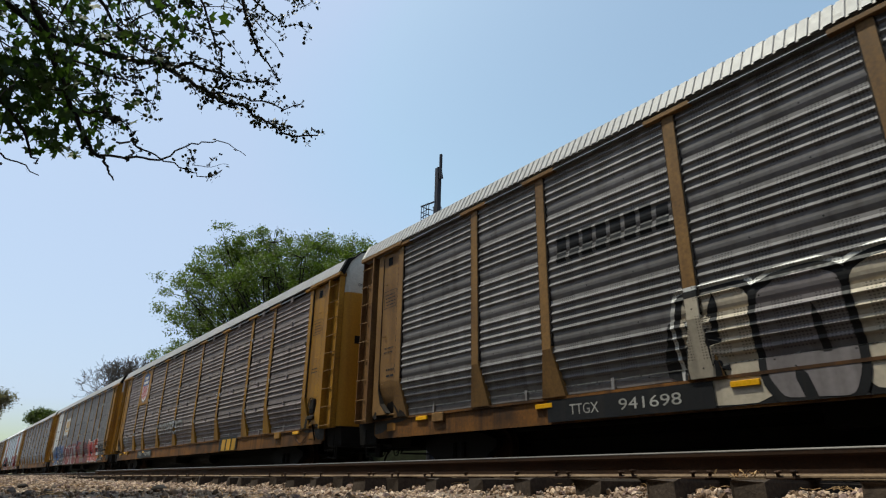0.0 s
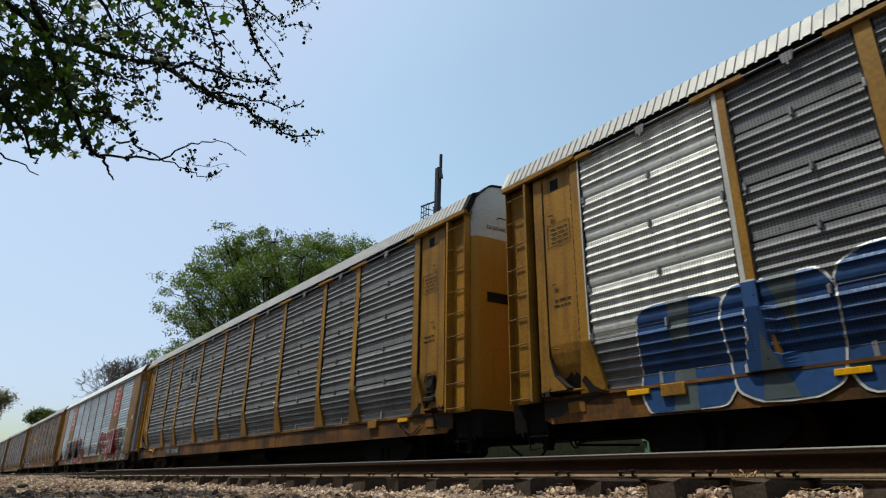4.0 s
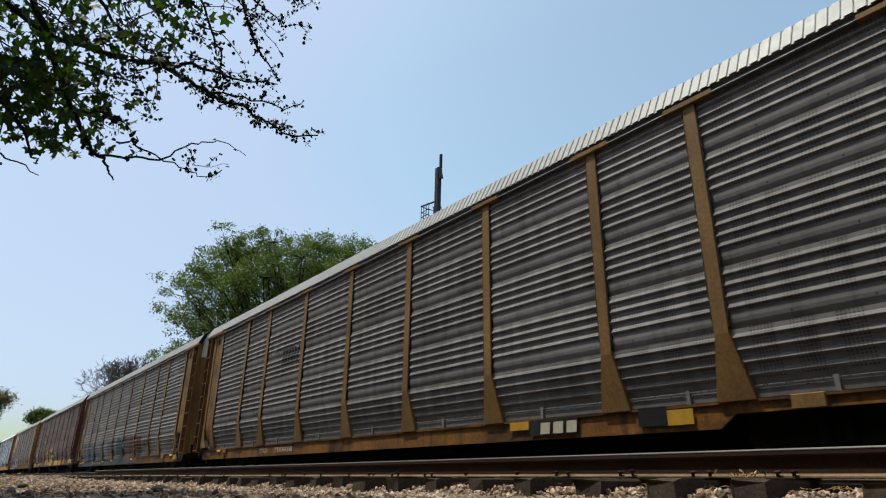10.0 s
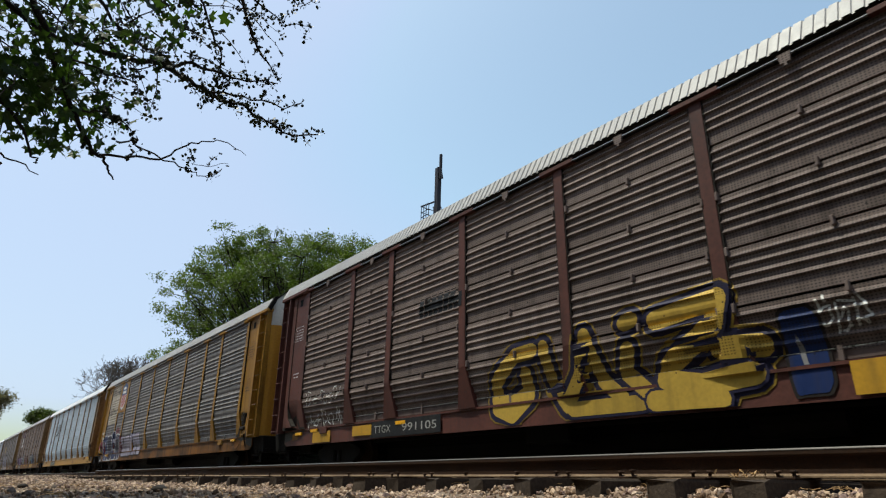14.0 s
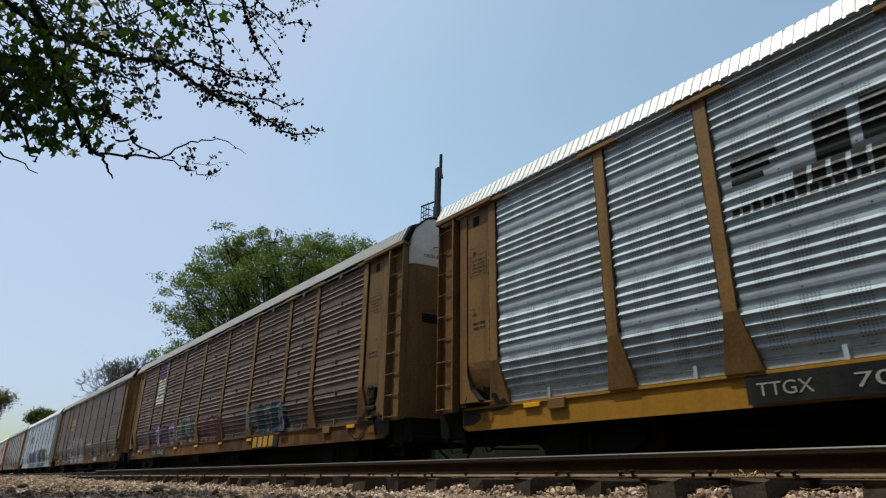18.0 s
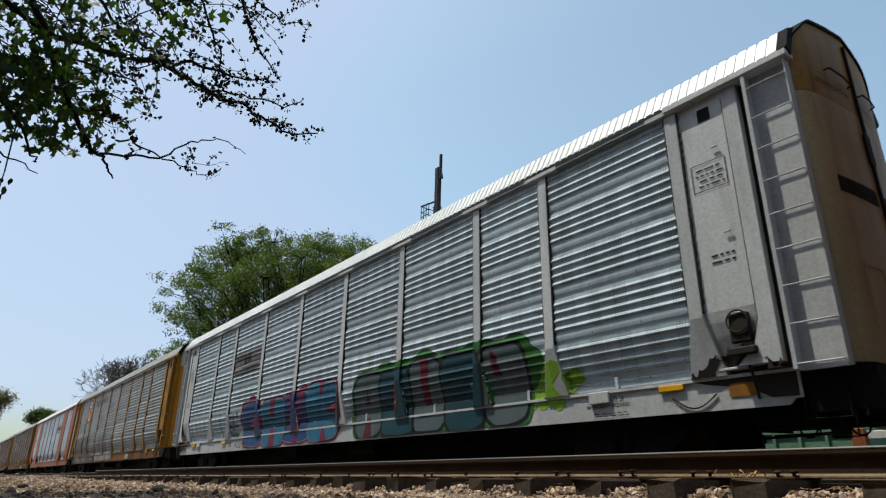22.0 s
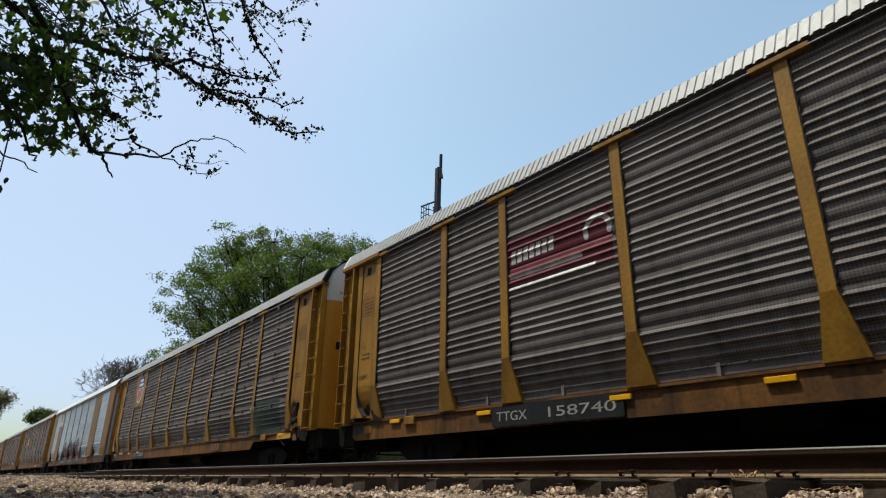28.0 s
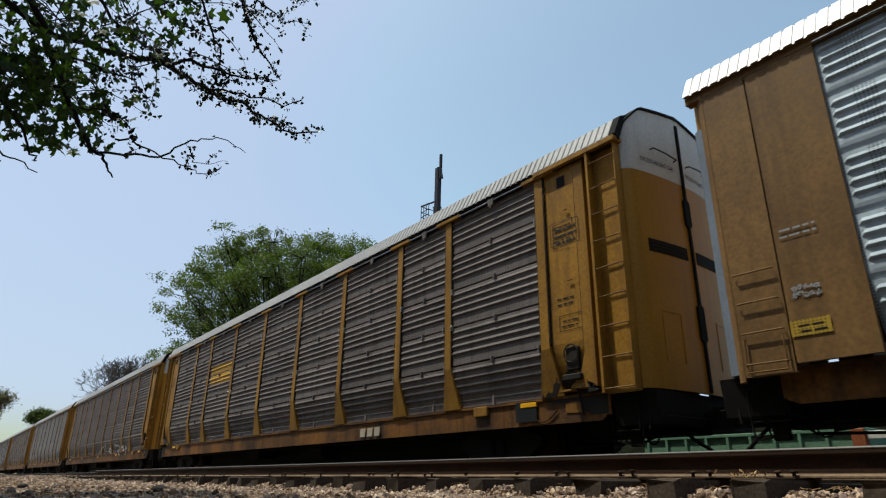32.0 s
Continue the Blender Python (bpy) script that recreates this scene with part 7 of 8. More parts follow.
decal(cars[5], 'label', [rect(12.03, 2.42, 12.51, 2.63)], 'yellow', 0.006, 'small yellow notice')
# sixth car: yellow emblem, blue letters
decal(cars[6], 'emblem_field', [rect(-6.90, 3.62, -4.41, 4.42)], 'gold', 0.004, 'yellow emblem field')
blocks(cars[6], -6.50, 3.74, -4.82, 4.30, 3, 'black', rise=0.02)
decal(cars[6], 'emblem_bar', [rect(-6.51, 3.40, -4.87, 3.52)], 'black', 0.007, '')
piece(cars[6], 41, '*****', -11.51, 1.30, -9.44, 1.90, ['blue'], 'white', 0.03, gap='white', back='maroon', label='blue bubble letters with white edges')
piece(cars[6], 42, '****', -8.80, 1.36, -7.23, 2.01, ['blue'], 'white', 0.03, gap='white', label='blue bubble letters with white edges')
scrawl(cars[6], 43, 3, -6.60, 1.61, -5.68, 1.86, w=0.03)
reporting_mark(cars[6], 'TTGX 993072', -7.85, -5.37)
reflectors(cars[6], [-6.41])
blocks(cars[6], 5.35, 0.97, 6.30, 1.18, 3, 'cream', label="plain blocks of a maker's mark", lift=0.04)
# seventh car
decal(cars[7], 'mark_field', [rect(5.18, 0.98, 6.29, 1.32)], 'black', 0.035, 'black painted field on the sill')
blocks(cars[7], 5.42, 1.01, 6.31, 1.25, 3, 'cream', lift=0.05, label="plain blocks of a maker's mark")
decal(cars[7], 'test_label', [rect(7.46, 1.02, 7.95, 1.36)], 'black', 0.035, 'black test label with a white frame')
bars(cars[7], 7.64, 1.05, 8.01, 1.28, 2, colour='grey', seed=4)
decal(cars[7], 'worn_sill_paint', [rect(4.68, 1.13, 5.16, 1.31)], 'gold', 0.035, 'yellow paint showing on the sill')
decal(cars[7], 'worn_sill_paint', [rect(7.94, 1.01, 8.36, 1.28)], 'gold', 0.035, 'yellow paint showing on the sill')
scrawl(cars[7], 52, 4, -6.68, 3.94, -4.56, 4.49, colour='grey', w=0.04)
decal(cars[7], 'label', [rect(-16.94, 1.01, -16.48, 1.29)], 'yellow', 0.04, 'small yellow notice on the sill')
reporting_mark(cars[7], 'TTGX 700838', -7.09, -4.61, plate=None, colour='cream')
blocks(cars[7], -5.78, 3.55, -4.49, 4.00, 6, 'black')
# eighth car: outlined letters on blue and green
decal(cars[8], 'graffiti_field', [cloud(-11.47, 1.40, -6.78, 2.05, 3)], 'steel_blue', 0.004, 'blue sprayed band')
piece(cars[8], 61, '******', -11.58, 1.35, -6.9, 2.45, ['faded', 'slate'], 'soot', 0.025, gap='soot', label='pale letters outlined in thin black')
decal(cars[8], 'graffiti_field', [cloud(-6.27, 1.43, -3.40, 1.95, 4)], 'steel_blue', 0.004, 'blue sprayed band')
decal(cars[8], 'graffiti_field', [cloud(-3.39, 1.35, -1.72, 1.85, 5)], 'moss', 0.004, 'green sprayed band')
decal(cars[8], 'graffiti_field', [cloud(-11.4, 0.94, -6.9, 1.38, 6)], 'steel_blue', 0.012, 'blue sprayed band on the sill')
decal(cars[8], 'graffiti_field', [cloud(-4.2, 0.94, -0.4, 1.38, 8)], 'moss', 0.012, 'dark green sprayed band on the sill')
piece(cars[8], 62, '****', -6.2, 1.35, -1.7, 2.4, ['faded', 'slate'], 'soot', 0.025, gap='moss', label='pale letters outlined in thin black over green')
scrawl(cars[8], 63, 4, 5.9, 1.7, 7.6, 2.3, colour='soot', w=0.05)
scrawl(cars[8], 64, 3, -1.54, 1.69, -0.82, 2.40, colour='black', w=0.05, rows=3)
reporting_mark(cars[8], 'TTGX 851043', -6.78, -4.58)
reflectors(cars[8], [-7.36, -4.02, -1.41, -11.89, 3.74])
piece(cars[8], 65, '*******', -0.35, 0.93, 5.6, 2.42, ['teal', 'navy_teal', 'teal', 'brick', 'teal', 'brick', 'soot'], 'soot', 0.035, gap='navy_teal', halo='faded', label='dark teal and brick-red bubble letters outlined in black')
scrawl(cars[8], 66, 7, 0.0, 1.5, 3.9, 2.2, colour='soot', w=0.035, label='black spray-painted inner lines')
scrawl(cars[8], 68, 5, 0.2, 1.0, 4.6, 1.34, colour='faded', w=0.015, label='thin pale spray-painted lines')
words(cars[8], 'TNX', -12.40, 2.61, -12.14, 2.73, 'black')
words(cars[8], '4836', -12.42, 2.44, -12.11, 2.56, 'black')
scrawl(cars[8], 67, 3, -12.64, 1.91, -12.14, 2.30, colour='black', w=0.04)
decal(cars[8], 'worn_patch', [arc(-12.45, 3.35, 0.35, 0.28, 0, 360, 9)], 'faded', 0.004, 'worn pale patch')
# ninth car: yellow piece, white scrawl
swash(cars[9], [
    ([[(0.24, 0.80), (0.16, 0.78), (0.06, 0.52), (0.05, 0.30), (0.12, 0.24), (0.18, 0.32)], [(0.05, 0.2), (0.12, 0.10), (0.2, 0.3), (0.2, 0.55)]], 0.28),
    ([[(0.29, 0.82), (0.31, 0.4), (0.36, 0.14)], [(0.36, 0.14), (0.43, 0.45), (0.455, 0.85)], [(0.455, 0.85), (0.50, 0.35), (0.56, 0.16)], [(0.38, 0.1), (0.62, 0.1)]], 0.24),
    ([[(0.60, 0.62), (0.58, 0.4), (0.64, 0.2)], [(0.60, 0.88), (0.625, 0.9)]], 0.25),
    ([[(0.70, 0.84), (0.88, 0.92), (0.86, 0.7), (0.72, 0.42), (0.70, 0.28)], [(0.70, 0.28), (0.80, 0.2), (0.93, 0.24)], [(0.86, 0.48), (0.96, 0.46)], [(0.66, 0.1), (0.84, 0.06)]], 0.30),
], -3.65, 0.95, 2.0, 2.5, 'butter', 'ink', 'ochre', 'yellow spray-painted letters with dark outlines and a thin yellow rim')
piece(cars[9], 74, '*', 2.05, 0.94, 2.5, 2.1, ['navy'], 'soot', 0.04, gap='grey', label='dark blue shade beside the letters')
scrawl(cars[9], 72, 5, 2.08, 1.60, 3.09, 2.27, w=0.03)
blocks(cars[9], -5.87, 3.58, -4.49, 3.91, 6, 'black')
scrawl(cars[9], 73, 5, -11.49, 1.30, -9.43, 2.49, w=0.03, rows=2)
blocks(cars[9], -5.85, 3.45, -4.22, 3.77, 9, 'black')
reporting_mark(cars[9], 'TTGX 991105', -7.76, -5.26)
reflectors(cars[9], [-6.64, -11.98])
decal(cars[9], 'worn_sill_paint', [rect(-8.82, 1.01, -7.88, 1.25)], 'gold', 0.035, 'yellow paint showing on the sill')
decal(cars[9], 'worn_sill_paint', [rect(-11.04, 0.93, -10.01, 1.22)], 'gold', 0.035, 'yellow paint showing on the sill')
decal(cars[9], 'worn_sill_paint', [rect(2.72, 0.94, 4.90, 1.33)], 'gold', 0.035, 'yellow paint showing on the sill')
decal(cars[9], 'worn_sill_paint', [rect(5.42, 0.94, 6.73, 1.29)], 'gold', 0.035, 'yellow paint showing on the sill')
decal(cars[9], 'worn_sill_paint', [rect(7.88, 1.01, 8.63, 1.33)], 'gold', 0.035, 'yellow paint showing on the sill')
decal(cars[9], 'worn_sill_paint', [rect(10.31, 1.01, 12.27, 1.28)], 'gold', 0.035, 'yellow paint showing on the sill')
bars(cars[9], 12.39, 3.67, 12.82, 4.00, 4, colour='white', frame_line=True, seed=6)
bars(cars[9], 12.57, 2.37, 12.90, 2.73, 4, colour='white', seed=7)
# tenth car: slogan, shield, purple piece
shield(cars[10], -8.90, 3.66, -7.19, 5.46)
decal(cars[10], 'repainted_field', [rect(-11.68, 3.09, -9.19, 5.50)], 'cream', 0.003, 'cream repainted sheets')
words(cars[10], 'We will', -11.49, 4.82, -9.31, 5.26, 'black', bold=0.012)
words(cars[10], 'deliver', -11.61, 3.67, -9.28, 4.08, 'black', bold=0.012)
piece(cars[10], 81, 'RISK', -11.75, 0.93, -7.2, 2.55, ['navy', 'ink'], 'white', 0.05, gap='lilac', halo=None, back='maroon', label='dark blue letters with white edges on dull red')
piece(cars[10], 82, 'K', -12.75, 1.50, -11.98, 2.12, ['pink'], 'white', 0.03, gap='slate', back='green', label='pink and green spray paint')
scrawl(cars[10], 83, 5, -12.66, 2.23, -11.98, 2.76, rows=2, w=0.03)
scrawl(cars[10], 84, 4, -12.85, 0.92, -12.55, 1.11, w=0.025)
piece(cars[10], 85, '****', -6.9, 1.10, -2.50, 2.26, ['lilac'], 'black', 0.04, gap='black', label='pale spray-painted letters')
# eleventh car: dark emblem
decal(cars[11], 'emblem_stripe', [rect(-6.75, 4.19, -6.11, 4.29)], 'black', 0.006, '')
decal(cars[11], 'emblem_stripe', [rect(-6.77, 4.05, -6.22, 4.14)], 'black', 0.006, '')
decal(cars[11], 'emblem_stripe', [rect(-6.78, 3.91, -6.33, 4.00)], 'black', 0.006, '')
blocks(cars[11], -5.72, 3.86, -4.61, 4.44, 2, 'black', rise=0.05)
blocks(cars[11], -6.86, 3.44, -4.80, 3.58, 14, 'black', seed=6)
blocks(cars[11], -6.01, 3.56, -4.86, 3.85, 5, 'black', seed=7)
reporting_mark(cars[11], 'TTGX 707179', -6.95, -4.56)
blocks(cars[11], 4.98, 0.95, 5.68, 1.17, 3, 'brown', lift=0.04)
decal(cars[11], 'label', [rect(11.42, 1.07, 11.82, 1.26)], 'yellow', 0.04, 'small yellow notice')
# twelfth car: pale emblem panel, faded pieces
decal(cars[12], 'emblem_field', [rect(-8.62, 3.39, -7.32, 5.48)], 'white', 0.004, 'white and brown emblem panel')
decal(cars[12], 'emblem_band', [rect(-8.76, 4.64, -7.43, 5.48)], 'purple', 0.007, '')
graffiti(cars[12], 91, 4, -4.18, 1.41, -1.64, 2.42, ['faded', 'teal'], line='grey', label='faded pale green letters')
graffiti(cars[12], 92, 4, -1.26, 1.39, 1.48, 2.24, ['brown', 'maroon'], line='maroon', label='faded red letters')
graffiti(cars[12], 93, 5, 4.50, 1.39, 7.37, 2.26, ['faded', 'teal'], line='navy', back='faded', label='faded blue and tan letters')
graffiti(cars[12], 94, 4, -8.99, 1.38, -4.41, 2.28, ['purple', 'lilac'], line='purple', label='faded purple letters')
reporting_mark(cars[12], 'TTGX 255162', -8.24, -6.22)
decal(cars[12], 'dark_field', [rect(4.56, 0.91, 6.69, 1.29)], 'black', 0.035, 'black field on the sill')
blocks(cars[12], 4.64, 0.95, 6.40, 1.27, 4, 'gold', lift=0.04, label='bold yellow blocks of a makers mark')
reflectors(cars[12], [4.31, 1.45, -1.46, -4.38])
# thirteenth car: orange emblem, large pale piece
blocks(cars[13], -6.49, 3.80, -4.93, 4.32, 3, 'gold', rise=0.08)
decal(cars[13], 'emblem_bar', [rect(-6.48, 3.52, -4.90, 3.67)], 'gold', 0.006, '')
piece(cars[13], 101, '*A*A**', -4.4, 0.93, 1.2, 2.72, ['lilac', 'taupe'], 'soot', 0.05, halo='grey', gap='soot', label='large pale lilac bubble letters outlined in black')
scrawl(cars[13], 102, 4, -6.52, 1.40, -5.09, 2.38, w=0.035, rows=2)
scrawl(cars[13], 103, 2, -4.98, 2.20, -4.52, 2.54, w=0.03)
scrawl(cars[13], 104, 3, 0.61, 1.38, 1.19, 2.12, w=0.04, rows=3, colour='grey')
scrawl(cars[13], 105, 3, 1.78, 2.11, 2.17, 2.31, w=0.03, colour='grey')
scrawl(cars[13], 106, 4, -10.98, 1.84, -9.89, 2.21, w=0.03, colour='grey')
reporting_mark(cars[13], 'TTGX 973347', -7.74, -5.36)
reflectors(cars[13], [0.91, -1.96, -4.85, -8.04])
scrawl(cars[13], 107, 3, 2.29, 1.76, 4.30, 2.57, w=0.05)
decal(cars[13], 'faded_ring', stroke(arc(8.04, 1.77, 0.55, 0.5, 0, 360, 18), 0.08), 'grey', 0.006, 'faded sprayed ring')
decal(cars[13], 'mark_field', [rect(4.85, 0.95, 6.20, 1.32)], 'black', 0.035, 'black painted field on the sill')
blocks(cars[13], 5.19, 0.99, 6.26, 1.23, 3, 'cream', lift=0.05, label="plain blocks of a maker's mark")
decal(cars[13], 'test_label', [rect(10.73, 1.02, 11.49, 1.29)], 'black', 0.035, 'black test label')
# fourteenth car: green and pink pieces, grey emblem strip
piece(cars[14], 111, 'CHWK', -5.6, 0.93, 1.2, 2.55, ['blue', 'sky', 'blue', 'sky'], 'grey', 0.025, gap='magenta', halo='magenta', back='magenta', label='blue block letters on magenta')
piece(cars[14], 114, 'AOUI*', 2.2, 0.93, 8.3, 2.5, ['slate', 'teal', 'slate', 'teal'], 'black', 0.07, gap='maroon', halo='green', back='green', label='blue-grey letters outlined in black on green')
spatter(cars[14], 37, 30, 7.48, 1.26, 9.18, 2.19, "lime")
decal(cars[14], 'emblem_field', [rect(-6.94, 3.53, -4.46, 4.32)], 'taupe', 0.004, 'taupe emblem strip')
decal(cars[14], 'emblem_stripe', [rect(-6.83, 4.09, -5.33, 4.16)], 'black', 0.007, '')
decal(cars[14], 'emblem_stripe', [rect(-6.13, 3.72, -4.62, 3.78)], 'black', 0.007, '')
blocks(cars[14], -6.06, 3.88, -5.33, 4.17, 2, 'black', rise=0.05, lift=0.009)
blocks(cars[14], -6.75, 3.52, -4.79, 3.63, 18, 'black', seed=8)
words(cars[14], 'PW', -6.74, 0.99, -6.43, 1.21, 'black', lift=0.1)
words(cars[14], '402091', -6.14, 0.98, -5.28, 1.18, 'black', lift=0.1)
scrawl(cars[14], 115, 3, -6.93, 1.96, -6.02, 2.23, colour='black', w=0.04)
scrawl(cars[14], 116, 3, -6.96, 1.65, -6.05, 1.91, colour='black', w=0.04)
scrawl(cars[14], 117, 3, -6.99, 1.33, -6.09, 1.59, colour='black', w=0.04)
words(cars[14], 'SPECIAL NO. 24', 9.78, 1.16, 10.34, 1.25, 'black', 0.004)
words(cars[14], 'BRAKE BEAM REQUIRED', 9.62, 1.07, 10.46, 1.14, 'black', 0.004)
bars(cars[14], 9.69, 0.94, 10.43, 1.02, 2, seed=12)
reflectors(cars[14], [-7.48, -11.06])
# fifteenth car: shield, slogan, grey and brown pieces
shield(cars[15], -8.90, 3.66, -7.19, 5.46)
words(cars[15], 'BUILDING', -6.22, 4.60, -4.43, 5.07, 'black', rise=0.0)
words(cars[15], 'AMERICA', -3.97, 4.67, -2.28, 5.09, 'black')
decal(cars[15], 'mark_field', [rect(5.09, 0.92, 6.06, 1.26)], 'black', 0.035, 'black painted field on the sill')
blocks(cars[15], 5.22, 0.96, 6.01, 1.19, 3, 'cream', lift=0.05, label="plain blocks of a maker's mark")
decal(cars[15], 'graffiti_field', [rect(-11.6, 0.94, -6.3, 1.6)], 'umber', 0.004, 'dull brown spray-painted field')
piece(cars[15], 124, 'I**K*', -11.9, 0.94, -6.3, 2.75, ['umber', 'mud'], 'soot', 0.05, gap='soot', back=None, label='dull brown block letters shaded in black')
piece(cars[15], 122, '**W***', -3.98, 0.98, 1.53, 2.5, ['grey', 'taupe'], 'umber', 0.04, gap='umber', label='pale grey letters shaded in brown')
scrawl(cars[15], 123, 3, -5.28, 1.54, -4.72, 1.98, colour='black', w=0.03, rows=2)
reporting_mark(cars[15], 'TTGX 158382', -6.73, -4.65)
# sixteenth car: dark red name, small notices
blocks(cars[16], 4.63, 3.92, 6.90, 4.26, 4, 'maroon', rise=0.03)
decal(cars[16], 'name_bar', [rect(4.83, 3.71, 6.92, 3.79)], 'black', 0.006, '')
decal(cars[16], 'round_label', [arc(12.09, 2.79, 0.16, 0.16, 0, 360, 16)], 'green', 0.006, 'round green and white label')
decal(cars[16], 'round_label_field', [arc(12.09, 2.79, 0.12, 0.12, 0, 360, 16)], 'white', 0.009)
words(cars[16], 'OK', 12.04, 2.75, 12.14, 2.85, 'green', lift=0.012)
decal(cars[16], 'label', [rect(11.99, 2.38, 12.43, 2.60)], 'yellow', 0.006, 'small yellow notice')
bars(cars[16], 12.04, 2.42, 12.39, 2.56, 2, seed=9)
decal(cars[16], 'label', [rect(11.72, 1.31, 11.98, 1.40)], 'white', 0.006, 'small white label')
blocks(cars[16], 12.80, 2.98, 12.96, 3.22, 2, 'white')
decal(cars[16], 'test_label', [rect(7.53, 0.89, 8.03, 1.30)], 'black', 0.035, 'black and white test label')
reporting_mark(cars[16], 'TTGX 693707', -6.16, -3.98, pad=0.2, h=0.24)
decal(cars[17], 'mark_field', [rect(4.82, 0.85, 6.13, 1.30)], 'black', 0.035, 'black painted field on the sill')
blocks(cars[17], 4.96, 0.90, 6.08, 1.21, 3, 'cream', lift=0.05, label="plain blocks of a maker's mark")
scrawl(cars[17], 125, 4, 1.63, 1.41, 2.54, 2.20, w=0.04)
# seventeenth car: maroon emblem field
decal(cars[17], 'emblem_field', [rect(-6.97, 3.41, -4.46, 4.44)], 'maroon', 0.004, 'maroon emblem field')
blocks(cars[17], -6.89, 3.94, -5.74, 4.21, 7, 'white', rise=0.02)
decal(cars[17], 'emblem_stripe', [rect(-6.94, 3.41, -4.83, 3.48)], 'white', 0.007, '')
decal(cars[17], 'emblem_stripe', [rect(-6.93, 3.64, -5.11, 3.72)], 'white', 0.007, '')
decal(cars[17], 'emblem_arc', stroke(arc(-4.75, 4.04, 0.26, 0.24, -20, 200, 10), 0.1), 'white', 0.009)
reporting_mark(cars[17], 'TTGX 158740', -7.50, -4.75)
reflectors(cars[17], [-7.88, -2.22, -4.66])
words(cars[17], 'CR8475', -12.58, 2.35, -12.17, 2.47, 'black')
# eighteenth car: shield, pale letters on dark green
shield(cars[18], -8.90, 3.66, -7.19, 5.46)
reporting_mark(cars[18], 'TTGX 376036', -7.79, -5.69)
reflectors(cars[18], [-6.92, -8.82, -12.37])
decal(cars[18], 'graffiti_field', [rect(9.10, 1.26, 11.13, 2.39)], 'moss', 0.004, 'dull green spray-painted field')
scrawl(cars[18], 131, 5, 9.22, 1.42, 11.03, 2.2, w=0.05, label='thin white letters on dull green')
blocks(cars[18], 4.79, 0.96, 5.80, 1.22, 3, 'brown', lift=0.05, label="plain blocks of a maker's mark")
decal(cars[18], 'worn_sill_paint', [rect(10.95, 1.13, 11.95, 1.29)], 'gold', 0.035, 'yellow paint on the sill')
# nineteenth car: pale mark, red piece
decal(cars[19], 'brand_mark', stroke(arc(-8.46, 4.87, 0.34, 0.34, 60, 300, 10), 0.12) + stroke([(-8.14, 4.61), (-7.98, 5.13), (-7.50, 4.57), (-7.31, 5.22)], 0.12), 'white', 0.006, 'white looping line mark')
blocks(cars[19], -8.94, 4.21, -7.24, 4.55, 9, 'white', rise=0.02)
spatter(cars[19], 38, 26, -3.9, 1.40, 3.4, 2.3, "maroon")
wild(cars[19], 141, [(-3.45, 0.62, 1.40, 2.76), (-0.75, 0.92, 1.40, 2.74), (0.75, 0.66, 1.40, 2.22), (2.35, 0.78, 1.40, 2.84)],
     [(-2.7, -1.9, 1.55, 2.5, "moss"), (-2.2, -1.6, 1.45, 2.2, "violet"), (0.1, 0.5, 1.9, 2.6, "green"), (0.55, 0.85, 2.0, 2.86, "violet"), (0.95, 1.5, 1.45, 2.4, "olive"), (1.2, 1.6, 1.9, 2.62, "dusk"), (2.95, 3.7, 1.42, 1.85, "olive"), (3.40, 3.62, 1.6, 2.36, "violet"), (3.62, 4.15, 1.42, 1.80, "dusk"), (-4.3, -4.0, 1.42, 1.9, "dusk")],
     "dark red bowed spray-painted stroke")
decal(cars[19], 'graffiti_field', [cloud(-3.5, 0.94, 3.7, 1.40, 7)], 'soot', 0.014, 'dark sprayed field along the sill')
rnd = random.Random(77)
for k in range(16):
    x, w = -3.3 + 0.43 * k + rnd.uniform(-0.15, 0.15), rnd.uniform(0.2, 0.5)
    a, b = (1.40, 0.96) if k % 3 else (0.98, 1.36)
    decal(cars[19], 'graffiti_shard', [[(x - 0.12, a), (x + 0.12, a - 0.03), (x + 0.6 * w, (a + b) / 2 + 0.05), (x + w, b), (x + 0.25 * w, (a + b) / 2)]], ["dusk", "maroon", "slate", "violet", "wine", "dusk", "mud"][k % 7], 0.018, 'sprayed shard on the sill')
    decal(cars[19], 'graffiti_line', stroke([(x - 0.3, rnd.uniform(0.97, 1.1)), (x, rnd.uniform(1.1, 1.25)), (x + 0.3, rnd.uniform(1.0, 1.3))], rnd.uniform(0.01, 0.02)), "faded", 0.022)
decal(cars[19], 'graffiti_leaf', [[(3.6, 1.40), (4.3, 1.41), (4.8, 1.30), (5.10, 1.08), (4.6, 0.97), (4.0, 0.99), (3.65, 1.1)]], 'moss', 0.016, 'dark green sprayed leaf')
decal(cars[19], 'graffiti_leaf', [[(4.15, 1.37), (4.6, 1.34), (4.95, 1.18), (4.6, 1.20), (4.3, 1.28)]], 'brown', 0.020, 'brown sprayed leaf')
decal(cars[19], 'graffiti_line', stroke([(4.1, 1.12), (4.6, 1.08), (4.9, 1.12)], 0.04), "maroon", 0.020)
reflectors(cars[19], [-0.27, 3.01])
decal(cars[19], 'graffiti_leaf', [[(-4.73, 1.70), (-4.45, 1.60), (-4.20, 1.65), (-4.16, 1.30), (-4.33, 1.06), (-4.59, 1.27)]], 'green', 0.05, 'dark green sprayed leaf')
scrawl(cars[19], 143, 5, -5.63, 1.74, -4.56, 2.18, colour='black', w=0.02)
reporting_mark(cars[19], 'CTTX 690974', -5.95, -3.70)
reflectors(cars[19], [-3.20, -9.51])
decal(cars[19], 'label', [rect(-12.66, 1.67, -12.19, 1.87)], 'yellow', 0.006, 'yellow notice')
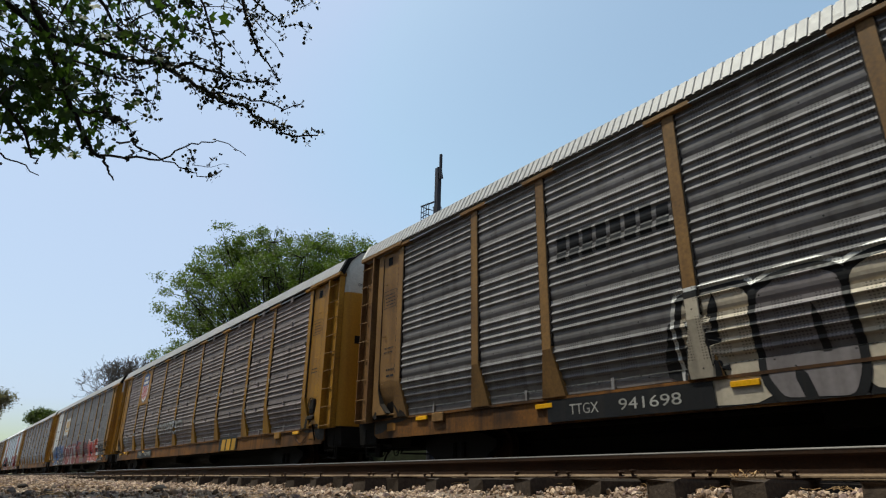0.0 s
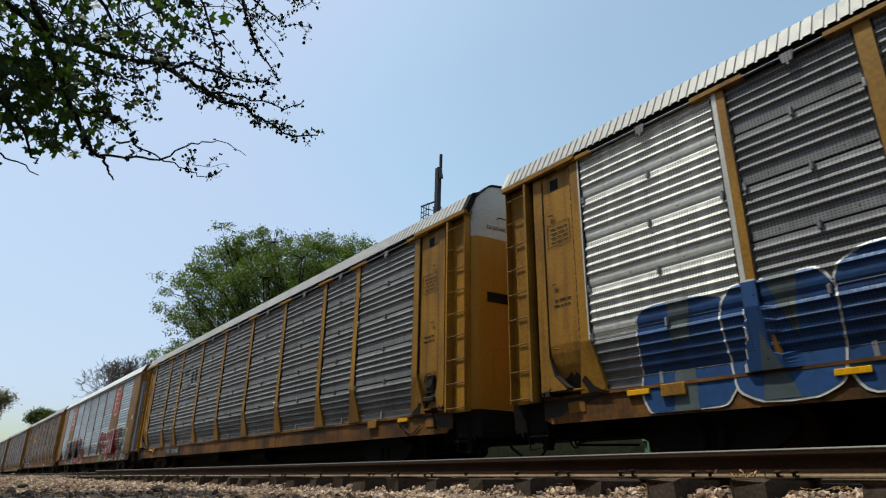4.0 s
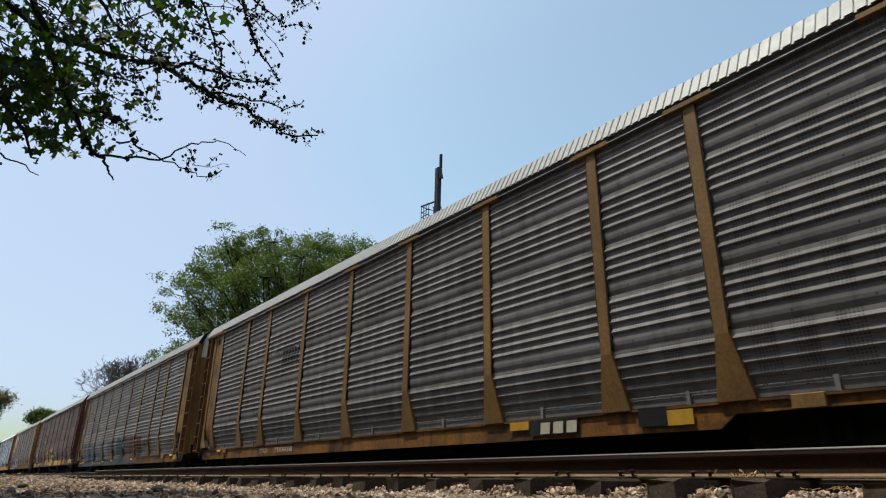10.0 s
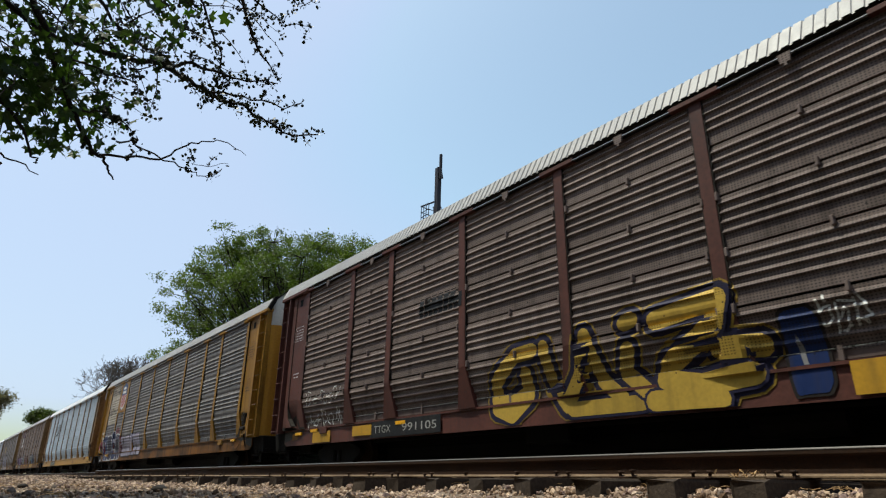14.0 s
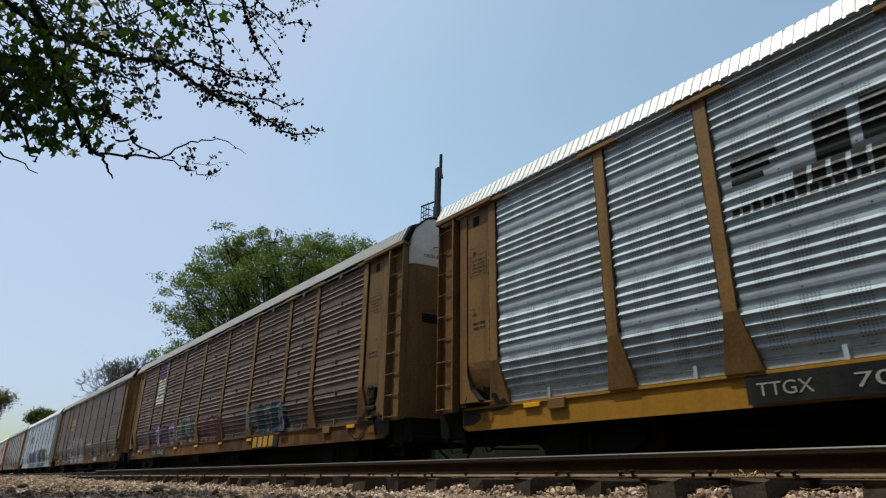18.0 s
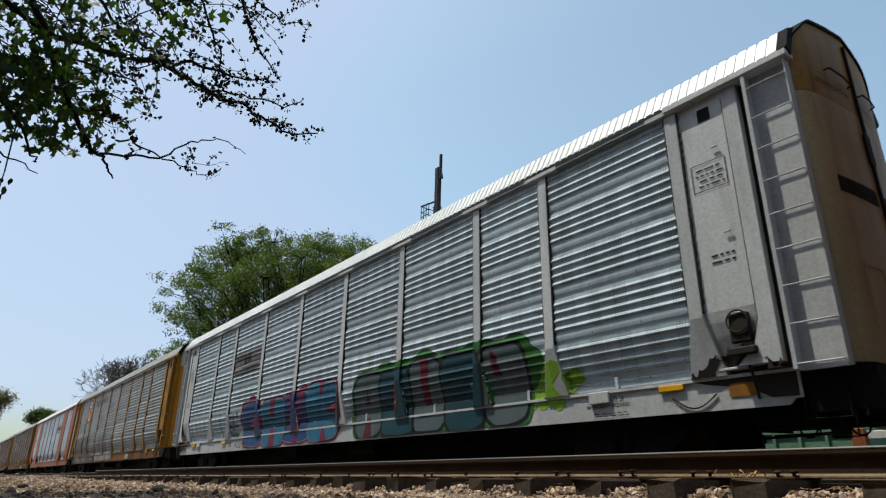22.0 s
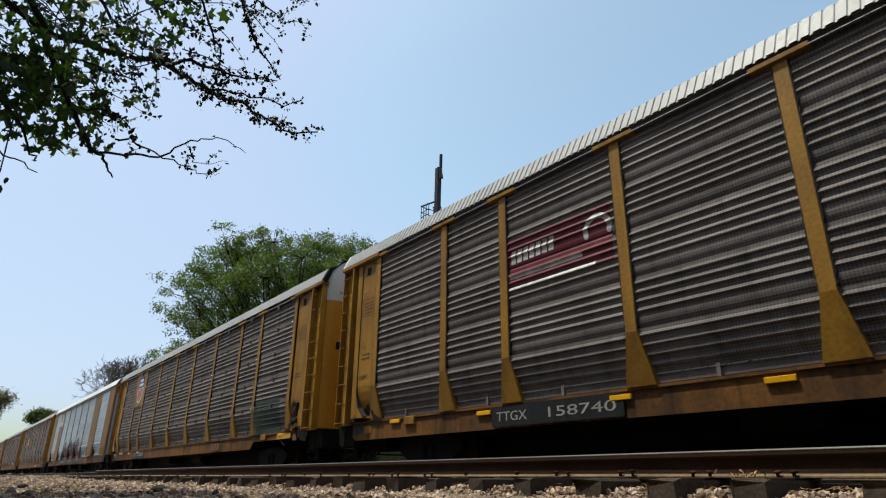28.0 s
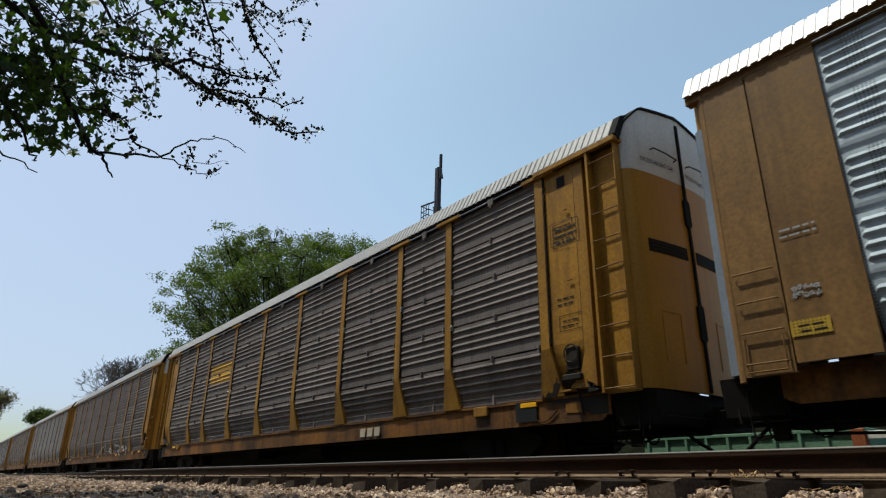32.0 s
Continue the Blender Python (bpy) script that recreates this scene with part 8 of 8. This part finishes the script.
bars(cars[19], -12.60, 1.70, -12.23, 1.84, 2, seed=5)
bars(cars[19], -12.64, 2.93, -12.14, 3.11, 2, colour='grey', seed=6)
scrawl(cars[19], 144, 5, -12.57, 2.14, -12.22, 2.32, colour='grey', w=0.015, rows=2)
# twentieth car
decal(cars[20], 'emblem_field', [rect(-6.79, 3.47, -4.39, 4.24)], 'gold', 0.004, 'small yellow emblem')
blocks(cars[20], 5.28, 0.97, 6.27, 1.17, 3, 'cream', lift=0.04)
decal(cars[20], 'test_label', [rect(10.87, 0.97, 11.40, 1.32)], 'black', 0.035, 'black test label with white frame')
bars(cars[20], 12.14, 3.99, 12.67, 4.36, 3, frame_line=True, seed=8)
bars(cars[20], 12.19, 2.46, 12.60, 2.64, 2, frame_line=True, seed=9)
scrawl(cars[21], 152, 4, 1.15, 1.10, 8.36, 2.18, colour='white', w=0.08)

# small print on the end plates of every car, amber plates and tack boards along the sills
for i, car in enumerate(cars):
    if not car["flush"]:
        for s in (1, -1):
            bars(car, 12.3 * s - 0.22, 4.05, 12.3 * s + 0.22, 4.4, 4, "white" if i == 9 else "black", 30 + i, True)
            bars(car, 12.3 * s - 0.2, 2.85, 12.3 * s + 0.2, 3.05, 2, "white" if i == 9 else "black", 60 + i)
            decal(car, "hand_hole", [rect(12.35 * s - 0.1, 5.12, 12.35 * s + 0.1, 5.34)], opening_shade, 0.006, "near-black patch painted for the shaded hand hole")
            grease(car, 200 + 7 * i + s, s)
        part("tack_board", MESH["tack"], SPECS[i][3], car, "", (-10.4, 0, lowered(1.24) if car["low"] else 1.24))
        part("tack_board", MESH["tack"], SPECS[i][3], car, "", (9.9, 0, lowered(1.24) if car["low"] else 1.24))
        reflectors(car, [-11.0, 11.2], 0.09)
        notice = part("height_notice", MESH["height_notice"], P["black"], car, "dark stencilled height notice")
        notice["kind"], notice["text"] = "stuff", HEIGHT_NOTICE
    if i > 20 or i == 0:
        reflectors(car, [-5.6, 0.2, 5.7])


# ---- movement ----
def run(t):
    """How far the train has come after t seconds: it gathers speed slowly."""
    ease = min(max((t - 10) / 6, 0), 1)
    return 15.593 * t + 0.02788 * t * t - 0.00876 * max(t - 14, 0) ** 2 - 0.2 * ease * ease * (3 - 2 * ease)


def motions():
    times = [float(s) for s in range(33)]
    for i, car in enumerate(cars):
        walk(car, [(t, pose(FIRST - CAR * i + SLACK.get(i, 0) + run(t), TRACK_Y, 0)) for t in times])
    # the branches drift a little in the wind
    drift = [(0, 0.0), (3, 0.02), (6, -0.01), (9, 0.0), (13, 0.03), (16.5, 0.12), (19, 0.17), (21, 0.14), (23, 0.18), (25.5, 0.2), (28, 0.25), (32, 0.25)]
    walk(near_tree, [(t, pose(-5.6, -3.4, -0.13, 0.6 * a, 0, -a)) for t, a in drift])
    # one hanging spray swings farther out at times
    spray, home = scene.objects[near_tree["spray"]], SPRAY_AT - Vector((-5.6, -3.4, -0.13))
    swing = [(0, 0), (21.5, 0), (22.3, 0.9), (23.2, 1.0), (24, 0.1), (26.8, 0), (27.6, 0.9), (28.4, 0), (29.2, 0), (29.9, 0.9), (30.6, 0), (32, 0)]
    walk(spray, [(t, pose(*(home + Vector((0.609, 0.793, 0)) * (0.16 * a)))) for t, a in swing])
    # wheels roll without slipping; all wheelsets turn alike and share one set of keys
    rows = [(f / FPS, pose(0, 0, 0, 0, math.degrees(run(f / FPS) / WHEEL_R), 0)) for f in range(32 * FPS + 1)]
    walk(wheelsets[0], rows)
    keys = wheelsets[0].animation_data
    for ws in wheelsets[1:]:
        ws.rotation_mode = "QUATERNION"
        ws.animation_data_create()
        ws.animation_data.action, ws.animation_data.action_slot = keys.action, keys.action_slot


motions()
